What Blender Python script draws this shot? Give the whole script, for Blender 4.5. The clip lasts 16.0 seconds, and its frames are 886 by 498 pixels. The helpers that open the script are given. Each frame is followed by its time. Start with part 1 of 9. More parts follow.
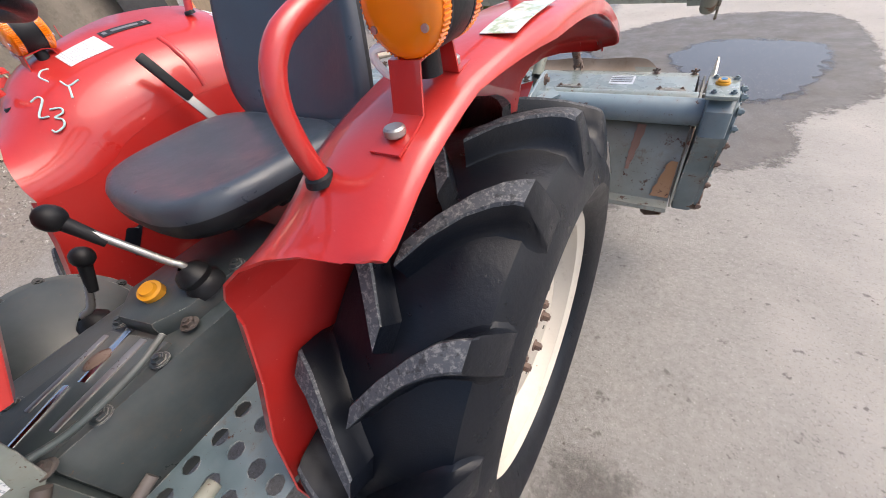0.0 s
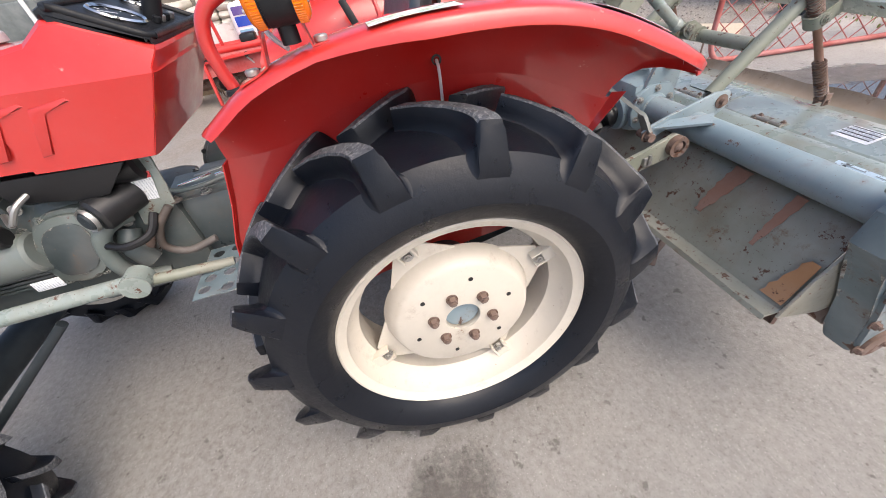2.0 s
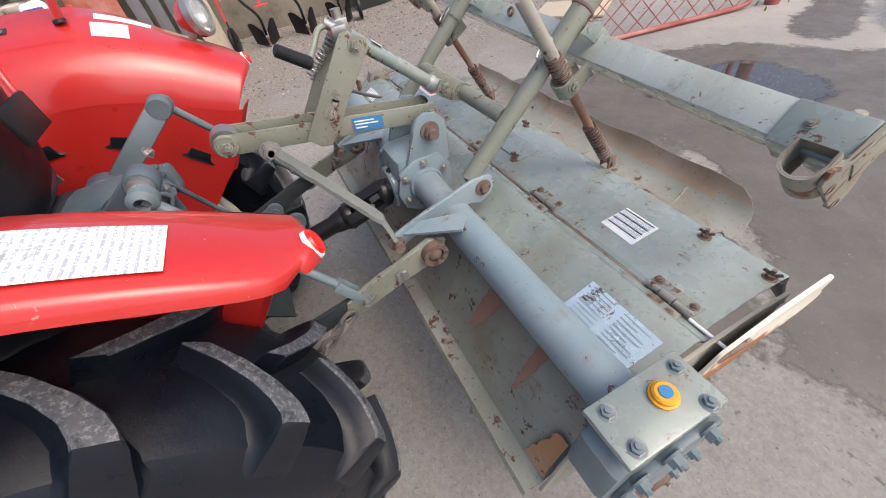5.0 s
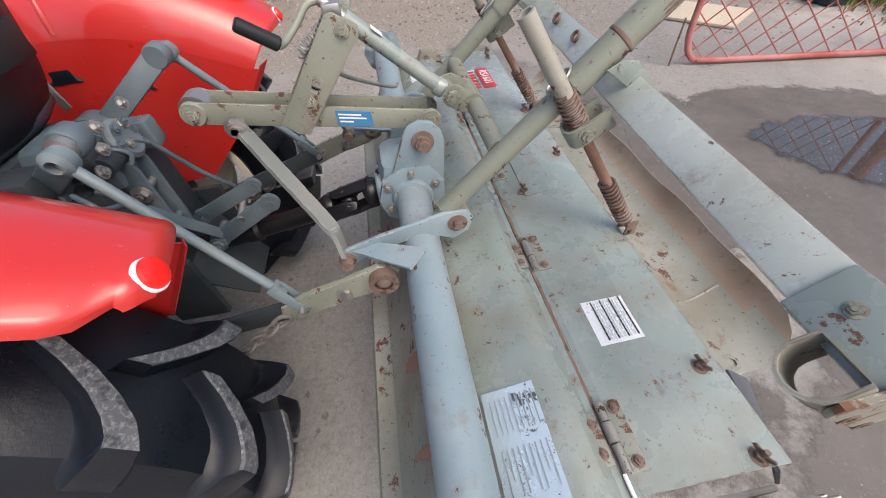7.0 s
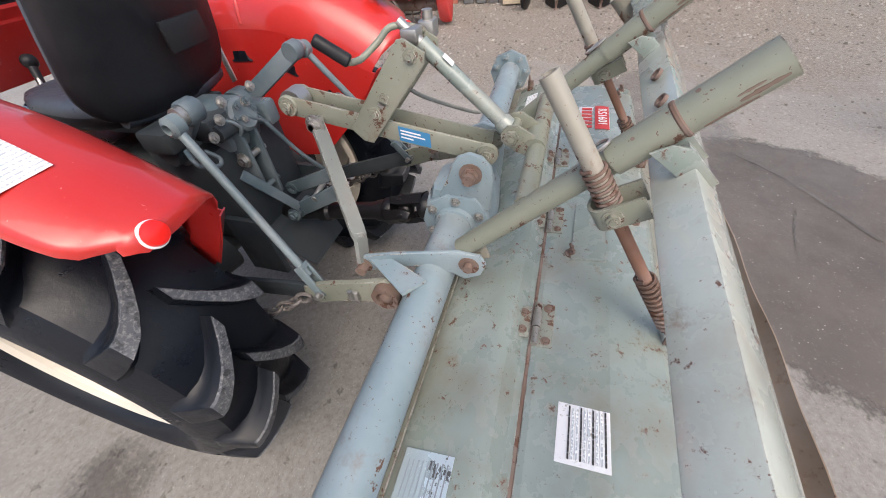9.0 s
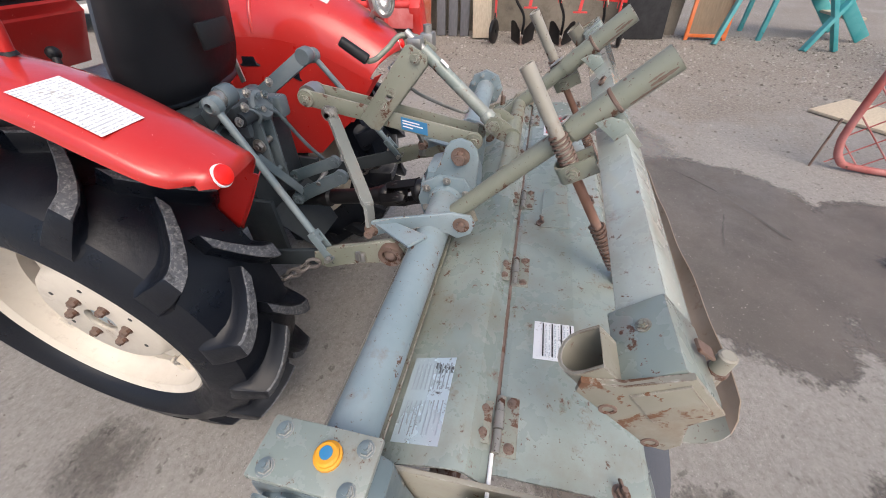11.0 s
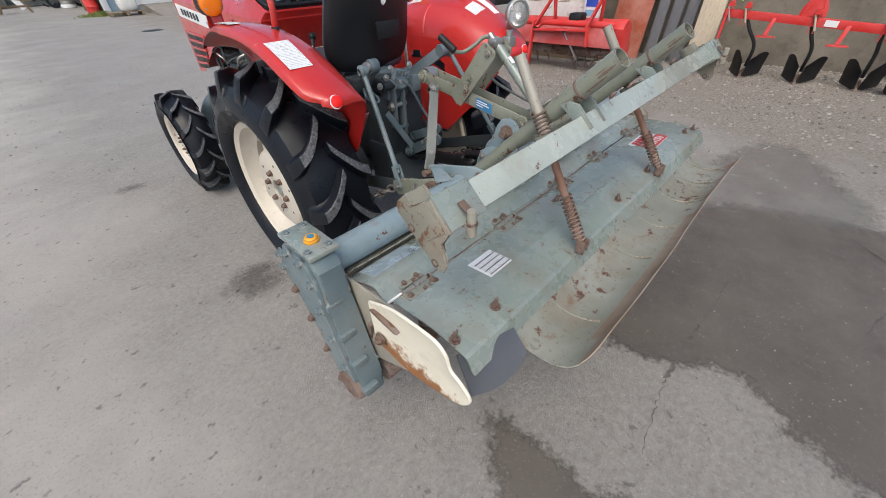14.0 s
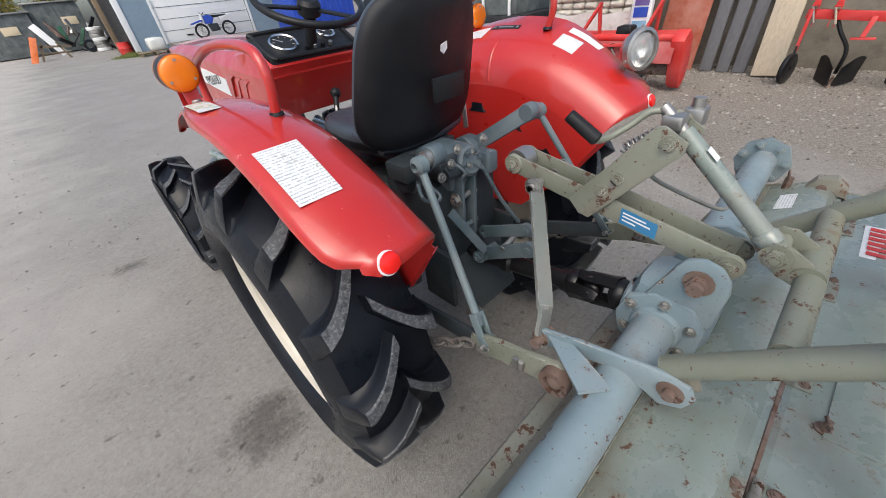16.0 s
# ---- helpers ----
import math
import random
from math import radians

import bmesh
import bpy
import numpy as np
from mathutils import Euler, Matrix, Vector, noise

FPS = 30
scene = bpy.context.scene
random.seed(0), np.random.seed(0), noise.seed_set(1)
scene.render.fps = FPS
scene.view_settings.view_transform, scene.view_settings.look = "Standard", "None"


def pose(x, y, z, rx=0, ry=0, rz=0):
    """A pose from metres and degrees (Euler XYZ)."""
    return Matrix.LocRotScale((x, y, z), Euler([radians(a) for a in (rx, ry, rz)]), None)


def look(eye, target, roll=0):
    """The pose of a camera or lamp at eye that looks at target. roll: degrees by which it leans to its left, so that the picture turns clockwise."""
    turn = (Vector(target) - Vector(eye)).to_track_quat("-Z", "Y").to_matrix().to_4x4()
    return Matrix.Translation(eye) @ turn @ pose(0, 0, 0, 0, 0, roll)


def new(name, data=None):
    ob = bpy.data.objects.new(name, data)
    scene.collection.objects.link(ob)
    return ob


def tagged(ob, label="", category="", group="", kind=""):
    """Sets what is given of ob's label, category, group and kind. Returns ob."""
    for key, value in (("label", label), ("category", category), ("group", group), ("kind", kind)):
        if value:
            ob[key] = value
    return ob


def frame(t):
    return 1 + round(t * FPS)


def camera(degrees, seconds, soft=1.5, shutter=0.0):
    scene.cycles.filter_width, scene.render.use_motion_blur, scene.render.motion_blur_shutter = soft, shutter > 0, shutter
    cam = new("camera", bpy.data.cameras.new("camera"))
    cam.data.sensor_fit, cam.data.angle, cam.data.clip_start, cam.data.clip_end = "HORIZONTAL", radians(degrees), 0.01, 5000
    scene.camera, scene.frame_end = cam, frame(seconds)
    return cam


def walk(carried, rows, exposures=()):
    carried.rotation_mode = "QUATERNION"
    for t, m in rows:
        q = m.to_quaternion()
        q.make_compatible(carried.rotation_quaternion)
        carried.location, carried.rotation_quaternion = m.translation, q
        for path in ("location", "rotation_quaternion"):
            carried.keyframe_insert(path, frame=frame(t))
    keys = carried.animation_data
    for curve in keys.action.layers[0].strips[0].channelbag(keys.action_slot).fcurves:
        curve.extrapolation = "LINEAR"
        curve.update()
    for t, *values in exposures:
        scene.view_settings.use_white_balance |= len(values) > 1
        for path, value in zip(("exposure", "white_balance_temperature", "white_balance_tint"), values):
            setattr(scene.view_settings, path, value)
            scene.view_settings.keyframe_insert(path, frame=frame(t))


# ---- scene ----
cam = camera(101.27, 16.0, soft=0.9)
PATH = [
    (0, (-0.7580, 0.5303, 1.3268), (47.73, 8.55, -149.44)),
    (0.5, (-0.8643, 0.3266, 1.2943), (47.07, 9.54, -132.05)),
    (1, (-0.9772, 0.2756, 1.2981), (49.37, 10.58, -125.49)),
    (1.5, (-1.1095, 0.2439, 1.3014), (50.32, 9.62, -115.29)),
    (2, (-1.1965, 0.1338, 1.2971), (49.82, 7.98, -105.16)),
    (2.5, (-1.2143, 0.1281, 1.3055), (50.60, 9.35, -100.17)),
    (3, (-1.1493, 0.1365, 1.3331), (49.66, 7.97, -106.42)),
    (3.5, (-1.0735, -0.0267, 1.3539), (51.41, 6.85, -122.50)),
    (4, (-1.0426, -0.3184, 1.3575), (51.98, 5.58, -127.00)),
    (4.2, (-1.0160, -0.3832, 1.3499), (49.93, 6.58, -126.67)),
    (6.3, (-0.8818, -0.8689, 1.3475), (45.06, 6.45, -99.51)),
    (6.5, (-0.8895, -0.8785, 1.3469), (45.17, 6.49, -98.94)),
    (7, (-0.8320, -0.8846, 1.3346), (42.53, 4.10, -99.85)),
    (7.5, (-0.7763, -0.9159, 1.3541), (43.65, 3.69, -95.52)),
    (8, (-0.7652, -1.0587, 1.3524), (46.28, 4.05, -81.89)),
    (8.5, (-0.7588, -1.1145, 1.3485), (45.63, 4.67, -74.12)),
    (8.7, (-0.7585, -1.1131, 1.3468), (45.34, 4.62, -73.63)),
    (10.8, (-0.9269, -1.1156, 1.3541), (49.41, 3.14, -75.82)),
    (11, (-0.9971, -1.1074, 1.3554), (49.08, 1.12, -77.16)),
    (11.5, (-1.0784, -1.2685, 1.3621), (51.42, 2.50, -66.98)),
    (12, (-1.1464, -1.5067, 1.3556), (52.28, 1.06, -55.98)),
    (12.5, (-1.2505, -1.7098, 1.3602), (54.51, 1.12, -52.65)),
    (13, (-1.2437, -1.7906, 1.3702), (55.49, 2.85, -51.16)),
    (13.5, (-1.1768, -1.7601, 1.3744), (54.79, 3.19, -50.19)),
    (14, (-1.1433, -1.6756, 1.3592), (52.19, 2.09, -46.25)),
    (14.5, (-1.1685, -1.4306, 1.3950), (54.39, 4.10, -47.29)),
    (15, (-1.1245, -1.2689, 1.4141), (56.51, 2.62, -48.53)),
    (15.5, (-0.8997, -1.0887, 1.4031), (55.84, 3.76, -44.68)),
    (16, (-0.7541, -1.0002, 1.3885), (54.25, 5.59, -44.63)),
]
walk(cam, [(t, pose(*eye, *turn)) for t, eye, turn in PATH], [(t, ev, 6700 if t < 11.6 else 6450, 10 if t < 11.6 else 5) for t, ev in ((0.0, 1.02), (2.0, 1.16), (3.0, 1.16), (4.0, 0.88), (8.5, 0.93), (11.0, 0.78), (12.3, 0.66), (14.5, 0.5), (15.2, 0.5), (16.0, 0.58))])

# ---- sky and light ----
SUN_UP, SUN_ROUND = 56.0, 238.0
world = bpy.data.worlds.new("sky")
scene.world = world
world.use_nodes = True
wn = world.node_tree.nodes
sky = wn.new("ShaderNodeTexSky")
sky.sky_type = "NISHITA"
sky.sun_disc = False
sky.sun_elevation, sky.sun_rotation = radians(SUN_UP), radians(SUN_ROUND)
sky.air_density, sky.dust_density, sky.ozone_density = 0.8, 4.2, 0.6
wn["Background"].inputs["Strength"].default_value = 0.15
world.node_tree.links.new(sky.outputs["Color"], wn["Background"].inputs["Color"])
sun = new("sun", bpy.data.lights.new("sun", "SUN"))
sun.data.energy, sun.data.angle, sun.data.color = 0.65, radians(55), (1.0, 0.95, 0.88)
sun_way = Vector((math.sin(radians(SUN_ROUND)) * math.cos(radians(SUN_UP)), math.cos(radians(SUN_ROUND)) * math.cos(radians(SUN_UP)), math.sin(radians(SUN_UP))))
sun.matrix_world = look(sun_way * 30, (0, 0, 0))


# ---- materials ----
def mat_new(name):
    m = bpy.data.materials.new(name)
    m.use_nodes = True
    nt = m.node_tree
    return m, nt, nt.nodes["Principled BSDF"]


def node(nt, kind, **values):
    n = nt.nodes.new(kind)
    for key, value in values.items():
        if key in n.inputs:
            n.inputs[key].default_value = value
    return n


def coords(nt, where):
    if where == "world":
        return nt.nodes.new("ShaderNodeNewGeometry").outputs["Position"]
    return nt.nodes.new("ShaderNodeTexCoord").outputs["Object"]


def noise_fac(nt, where, scale, detail=4.0, rough=0.6, lo=0.0, hi=1.0, a=0.0, b=1.0):
    """Noise at a size, spread from lo..hi to a..b."""
    t = node(nt, "ShaderNodeTexNoise", Scale=scale, Detail=detail, Roughness=rough)
    nt.links.new(coords(nt, where), t.inputs["Vector"])
    r = nt.nodes.new("ShaderNodeMapRange")
    for key, value in (("From Min", lo), ("From Max", hi), ("To Min", a), ("To Max", b)):
        r.inputs[key].default_value = value
    nt.links.new(t.outputs["Fac"], r.inputs["Value"])
    return r.outputs["Result"]


def mix(nt, fac, a, b):
    m = nt.nodes.new("ShaderNodeMix")
    m.data_type = "RGBA"
    for sock, value in ((m.inputs["Factor"], fac), (m.inputs["A"], a), (m.inputs["B"], b)):
        if hasattr(value, "links"):
            nt.links.new(value, sock)
        elif isinstance(value, tuple):
            sock.default_value = (*value, 1.0)
        else:
            sock.default_value = value
    return m.outputs["Result"]


def bump(nt, height, strength, distance, bsdf):
    b = node(nt, "ShaderNodeBump", Strength=strength, Distance=distance)
    nt.links.new(height, b.inputs["Height"])
    nt.links.new(b.outputs["Normal"], bsdf.inputs["Normal"])


RUST = (0.075, 0.036, 0.023)


def paint(name, base, rough=0.35, fade=0.25, rust=0.0, rust_scale=14.0, dirt=0.2, coat=0.0, metal=0.0, where="object", spec=0.5, rust_col=RUST, stain=0.0, edge=0.0):
    """Painted metal: faded patches, dust, chips down to rust where rust > 0."""
    m, nt, p = mat_new(name)
    light = tuple(c + (0.75 - c) * 0.35 * fade for c in base)
    dark = tuple(c * (1 - 0.35 * fade) for c in base)
    col = mix(nt, noise_fac(nt, where, 3.0, 5, 0.6, 0.35, 0.65), dark, light)
    col = mix(nt, noise_fac(nt, where, 22.0, 6, 0.7, 0.5, 0.8, 0.0, dirt), col, tuple(0.5 * c + 0.11 for c in base))
    if stain > 0:
        col = mix(nt, noise_fac(nt, where, 4.5, 7, 0.7, 0.5, 0.72, 0.0, stain), col, (0.19, 0.125, 0.075))
        col = mix(nt, noise_fac(nt, where, 13.0, 8, 0.75, 0.58, 0.7, 0.0, min(1.0, stain * 1.6)), col, (0.16, 0.085, 0.045))
    rgh = noise_fac(nt, where, 9.0, 5, 0.65, 0.3, 0.7, rough * 0.75, min(1.0, rough * 1.45))
    if edge > 0:
        # paint worn off along sharp edges
        bev = node(nt, "ShaderNodeBevel", Radius=0.0035)
        bev.samples = 4
        dot = nt.nodes.new("ShaderNodeVectorMath")
        dot.operation = "DOT_PRODUCT"
        nt.links.new(bev.outputs["Normal"], dot.inputs[0])
        nt.links.new(nt.nodes.new("ShaderNodeNewGeometry").outputs["True Normal"], dot.inputs[1])
        worn = nt.nodes.new("ShaderNodeMapRange")
        for key, value in (("From Min", 0.96), ("From Max", 0.86), ("To Min", 0.0), ("To Max", 1.0)):
            worn.inputs[key].default_value = value
        nt.links.new(dot.outputs["Value"], worn.inputs["Value"])
        both = nt.nodes.new("ShaderNodeMath")
        both.operation = "MULTIPLY"
        nt.links.new(worn.outputs["Result"], both.inputs[0])
        nt.links.new(noise_fac(nt, where, 16.0, 6, 0.7, 0.58 - 0.2 * edge, 0.64 - 0.2 * edge), both.inputs[1])
        bare = mix(nt, noise_fac(nt, where, 30.0, 4, 0.7, 0.42, 0.58), tuple(0.8 * c for c in rust_col), (0.42, 0.41, 0.37))
        col = mix(nt, both.outputs[0], col, bare)
    if rust > 0:
        chip = nt.nodes.new("ShaderNodeMath")
        chip.operation = "ADD"
        nt.links.new(noise_fac(nt, where, rust_scale, 8, 0.72, 0.69 - 0.22 * rust, 0.72 - 0.22 * rust), chip.inputs[0])
        nt.links.new(noise_fac(nt, where, rust_scale * 5, 5, 0.7, 0.70 - 0.16 * rust, 0.73 - 0.16 * rust), chip.inputs[1])
        chip.use_clamp = True
        fine = mix(nt, noise_fac(nt, where, 60.0, 4, 0.7), rust_col, tuple(min(1, c * 1.7) for c in rust_col))
        col = mix(nt, chip.outputs[0], col, fine)
        r2 = nt.nodes.new("ShaderNodeMix")
        nt.links.new(chip.outputs[0], r2.inputs["Factor"])
        nt.links.new(rgh, r2.inputs["A"])
        r2.inputs["B"].default_value = 0.85
        rgh = r2.outputs["Result"]
    nt.links.new(col, p.inputs["Base Color"])
    nt.links.new(rgh, p.inputs["Roughness"])
    p.inputs["Metallic"].default_value = metal
    p.inputs["Specular IOR Level"].default_value = spec
    p.inputs["Coat Weight"].default_value = coat
    p.inputs["Coat Roughness"].default_value = 0.05
    bump(nt, noise_fac(nt, where, 45.0, 5, 0.7), 0.12, 0.003, p)
    return m


M_RED = paint("red_paint", (0.50, 0.016, 0.012), 0.34, 0.06, 0.06, 25.0, coat=0.8, dirt=0.06, spec=0.45, rust_col=(0.55, 0.22, 0.18))
M_REDF = paint("red_paint_faded", (0.50, 0.016, 0.012), 0.36, 0.07, 0.03, 30.0, coat=0.9, dirt=0.08, spec=0.5)
M_REDOLD = paint("red_paint_old", (0.42, 0.03, 0.025), 0.5, 0.4, 0.25)
M_GREEN = paint("grey_green_paint", (0.215, 0.262, 0.237), 0.26, 0.3, 0.36, 26.0, dirt=0.3, stain=0.48, edge=0.8, coat=0.5)
# Grey-green lifted in colour to carry the sky reflected on the crossbeam.
M_BEAM = paint("sky_lit_grey_green_paint", (0.37, 0.415, 0.375), 0.24, 0.3, 0.3, 24.0, dirt=0.3, stain=0.35, edge=1.0, coat=0.9)
M_OLIVE = paint("olive_grey_paint", (0.20, 0.215, 0.165), 0.38, 0.3, 0.42, 20.0, dirt=0.35, stain=0.4, edge=0.9)
M_BLUE = paint("blue_grey_paint", (0.20, 0.275, 0.31), 0.33, 0.35, 0.31, 22.0, dirt=0.35, stain=0.25, edge=0.5)
# Base colour taken down further for the shade under seat and fenders.
M_CAST = paint("shade_dark_blue_grey_casting", (0.02, 0.028, 0.034), 0.45, 0.08, 0.12, 22.0, dirt=0.08, spec=0.3)
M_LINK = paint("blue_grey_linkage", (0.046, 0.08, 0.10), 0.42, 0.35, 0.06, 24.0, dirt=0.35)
M_CASE = paint("dark_blue_grey_case", (0.11, 0.16, 0.18), 0.42, 0.35, 0.25, 22.0, dirt=0.4, stain=0.25, edge=0.5)
M_ENGINE = paint("grey_green_casting", (0.046, 0.064, 0.064), 0.38, 0.2, 0.2, 22.0, dirt=0.4, spec=0.5, stain=0.2, edge=0.8)
M_CASTING = paint("grey_green_castings", (0.105, 0.13, 0.12), 0.4, 0.25, 0.15, 22.0, dirt=0.4, stain=0.2, edge=0.6)
# Darker copy of the casting colour, with shade over the gearbox painted in.
M_SHADEDCASE = paint("shaded_blue_green_case", (0.03, 0.044, 0.047), 0.34, 0.25, 0.12, 12.0, dirt=0.15, stain=0.25, edge=0.7, rust_col=(0.12, 0.075, 0.05))
M_BROWNROD = paint("brown_rod", (0.06, 0.042, 0.032), 0.5, 0.3, 0.2)
M_TEALLABEL = paint("teal_label", (0.05, 0.35, 0.34), 0.4, 0.2)
M_CREAM = paint("cream_paint", (0.60, 0.55, 0.47), 0.4, 0.12, 0.05, 14.0, dirt=0.18, stain=0.16, rust_col=(0.16, 0.09, 0.05))
M_STEEL = paint("worn_steel", (0.42, 0.41, 0.39), 0.38, 0.2, 0.25, 16.0, metal=0.85)
M_RUST = paint("rusty_steel", (0.13, 0.068, 0.042), 0.8, 0.5, 0.6, 16.0)
M_DARKCHAIN = paint("dark_rusty_chain", (0.045, 0.032, 0.026), 0.6, 0.4, 0.3, 20.0)
M_RUSTPAINT = paint("rusted_green_paint", (0.29, 0.275, 0.22), 0.55, 0.4, 0.33, 18.0, dirt=0.5, stain=0.5, rust_col=(0.13, 0.06, 0.035), edge=0.9)
M_FRESHRUST = paint("fresh_rust", (0.36, 0.17, 0.06), 0.75, 0.3, 0.25, 16.0)
M_PALETUBE = paint("pale_worn_tube", (0.36, 0.34, 0.285), 0.38, 0.4, 0.3, 24.0, dirt=0.4, stain=0.5, metal=0.2)
M_KNUCKLE = paint("worn_hinge_steel", (0.34, 0.32, 0.28), 0.4, 0.3, 0.45, 40.0, metal=0.6, dirt=0.3)
M_LEAF_PLATE = paint("chipped_hinge_leaf", (0.19, 0.21, 0.175), 0.45, 0.3, 0.6, 30.0, dirt=0.4, stain=0.9, edge=1.0)
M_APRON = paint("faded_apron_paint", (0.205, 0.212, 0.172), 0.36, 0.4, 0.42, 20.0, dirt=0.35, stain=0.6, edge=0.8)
M_STREAK = paint("orange_rust_streak", (0.23, 0.10, 0.055), 0.75, 0.4, 0.3, 14.0, dirt=0.4)
M_BITTEN = paint("rust_bitten_paint", (0.23, 0.22, 0.17), 0.6, 0.4, 0.5, 12.0, dirt=0.5, stain=0.9, rust_col=(0.11, 0.055, 0.03), edge=1.0)
M_PLATE = paint("scuffed_aluminium", (0.60, 0.72, 0.79), 0.24, 0.1, 0.42, 24.0, dirt=0.15, metal=0.45, rust_col=(0.07, 0.075, 0.08))
M_STAY = paint("dull_grey_paint", (0.15, 0.165, 0.155), 0.45, 0.2, 0.2, 20.0, dirt=0.25, stain=0.3, edge=0.9)
M_BLACK = paint("black_paint", (0.012, 0.012, 0.013), 0.4, 0.03, 0.0, dirt=0.08)
M_GREASE = paint("greasy_black_steel", (0.006, 0.006, 0.007), 0.34, 0.02, 0.0, dirt=0.02, spec=0.4)
M_EDGERUST = paint("rust_brown_rim", (0.25, 0.18, 0.125), 0.6, 0.4, 0.25, 9.0, dirt=0.4, stain=0.6)
M_GUARD = paint("cream_paint_rusty_foot", (0.80, 0.75, 0.62), 0.42, 0.12, 0.06, 9.0, dirt=0.2, stain=0.15, rust_col=(0.22, 0.09, 0.035))
gnt = M_GUARD.node_tree
gxyz = gnt.nodes.new("ShaderNodeSeparateXYZ")
gnt.links.new(coords(gnt, "object"), gxyz.inputs[0])
gsum = gnt.nodes.new("ShaderNodeMath")
gsum.operation = "ADD"
gnt.links.new(gxyz.outputs["Z"], gsum.inputs[0])
gnt.links.new(noise_fac(gnt, "object", 26.0, 8, 0.75, 0.2, 0.8, -0.075, 0.075), gsum.inputs[1])
gmap = gnt.nodes.new("ShaderNodeMapRange")
gmap.inputs["From Min"].default_value, gmap.inputs["From Max"].default_value = -0.055, -0.085
gnt.links.new(gsum.outputs[0], gmap.inputs["Value"])
gp = gnt.nodes["Principled BSDF"]
gold = gp.inputs["Base Color"].links[0].from_socket
gnt.links.new(mix(gnt, gmap.outputs["Result"], gold, mix(gnt, noise_fac(gnt, "object", 70.0, 4, 0.7), (0.16, 0.06, 0.022), (0.36, 0.16, 0.06))), gp.inputs["Base Color"])
M_STICKER = paint("scuffed_white_sticker", (0.72, 0.73, 0.75), 0.4, 0.1, 0.42, 26.0, dirt=0.3, rust_col=(0.2, 0.18, 0.16))
M_CHROME = paint("chrome", (0.7, 0.7, 0.7), 0.15, 0.0, 0.0, metal=1.0, dirt=0.1)


def rubber(name, base, rough, dust, fleck=0.0):
    m, nt, p = mat_new(name)
    col = mix(nt, noise_fac(nt, "object", 6.0, 6, 0.7, 0.4, 0.75, 0.0, dust), base, (0.13, 0.133, 0.14))
    col = mix(nt, noise_fac(nt, "object", 90.0, 3, 0.8, 0.68, 0.74, 0.0, dust), col, (0.33, 0.325, 0.315))
    if fleck:
        col = mix(nt, noise_fac(nt, "object", 130.0, 4, 0.75, 0.5, 0.64, 0.0, fleck), col, (0.24, 0.24, 0.24))
        col = mix(nt, noise_fac(nt, "object", 55.0, 5, 0.7, 0.55, 0.62, 0.0, fleck), col, (0.02, 0.022, 0.026))
    nt.links.new(col, p.inputs["Base Color"])
    nt.links.new(noise_fac(nt, "object", 12.0, 5, 0.7, 0.3, 0.7, rough - 0.1, rough + 0.15), p.inputs["Roughness"])
    p.inputs["Specular IOR Level"].default_value = 0.27
    bump(nt, noise_fac(nt, "object", 60.0, 6, 0.75), 0.25, 0.004, p)
    return m


M_RUBBER = rubber("tyre_rubber", (0.0042, 0.006, 0.0105), 0.33, 0.025)
M_RUBBER.node_tree.nodes["Principled BSDF"].inputs["Specular IOR Level"].default_value = 0.31
M_LUG = rubber("worn_lug_rubber", (0.06, 0.067, 0.08), 0.6, 0.65, 0.7)
M_VINYL = rubber("black_vinyl", (0.007, 0.008, 0.011), 0.5, 0.05)
M_PLASTIC = rubber("black_plastic", (0.012, 0.013, 0.015), 0.4, 0.06)
M_VINYL.node_tree.nodes["Principled BSDF"].inputs["Specular IOR Level"].default_value = 0.5
# Lighter copy of the black vinyl, sky reflection put into its grey.
M_SEAT = rubber("sky_lit_grey_vinyl", (0.045, 0.058, 0.076), 0.34, 0.06)
M_SEAT.node_tree.nodes["Principled BSDF"].inputs["Specular IOR Level"].default_value = 0.7
M_FLAP = rubber("dusty_rubber", (0.075, 0.082, 0.098), 0.4, 0.35)


def lens(name, col, rough, trans, wavy=0.03):
    m, nt, p = mat_new(name)
    p.inputs["Base Color"].default_value = (*col, 1)
    p.inputs["Roughness"].default_value = rough
    p.inputs["Transmission Weight"].default_value = trans
    p.inputs["IOR"].default_value = 1.45
    p.inputs["Coat Weight"].default_value = 0.6
    w = node(nt, "ShaderNodeTexWave", Scale=60.0, Distortion=0.0)
    w.wave_type, w.rings_direction = "RINGS", "Y"
    nt.links.new(coords(nt, "object"), w.inputs["Vector"])
    bump(nt, w.outputs["Fac"], wavy, 0.002, p)
    return m


M_AMBER = lens("amber_lens", (1.0, 0.25, 0.003), 0.22, 0.15)
M_REDLENS = lens("red_lens", (0.9, 0.008, 0.004), 0.3, 0.0, 0.05)
M_GLASS = lens("lamp_glass", (0.95, 0.95, 0.93), 0.1, 0.75)


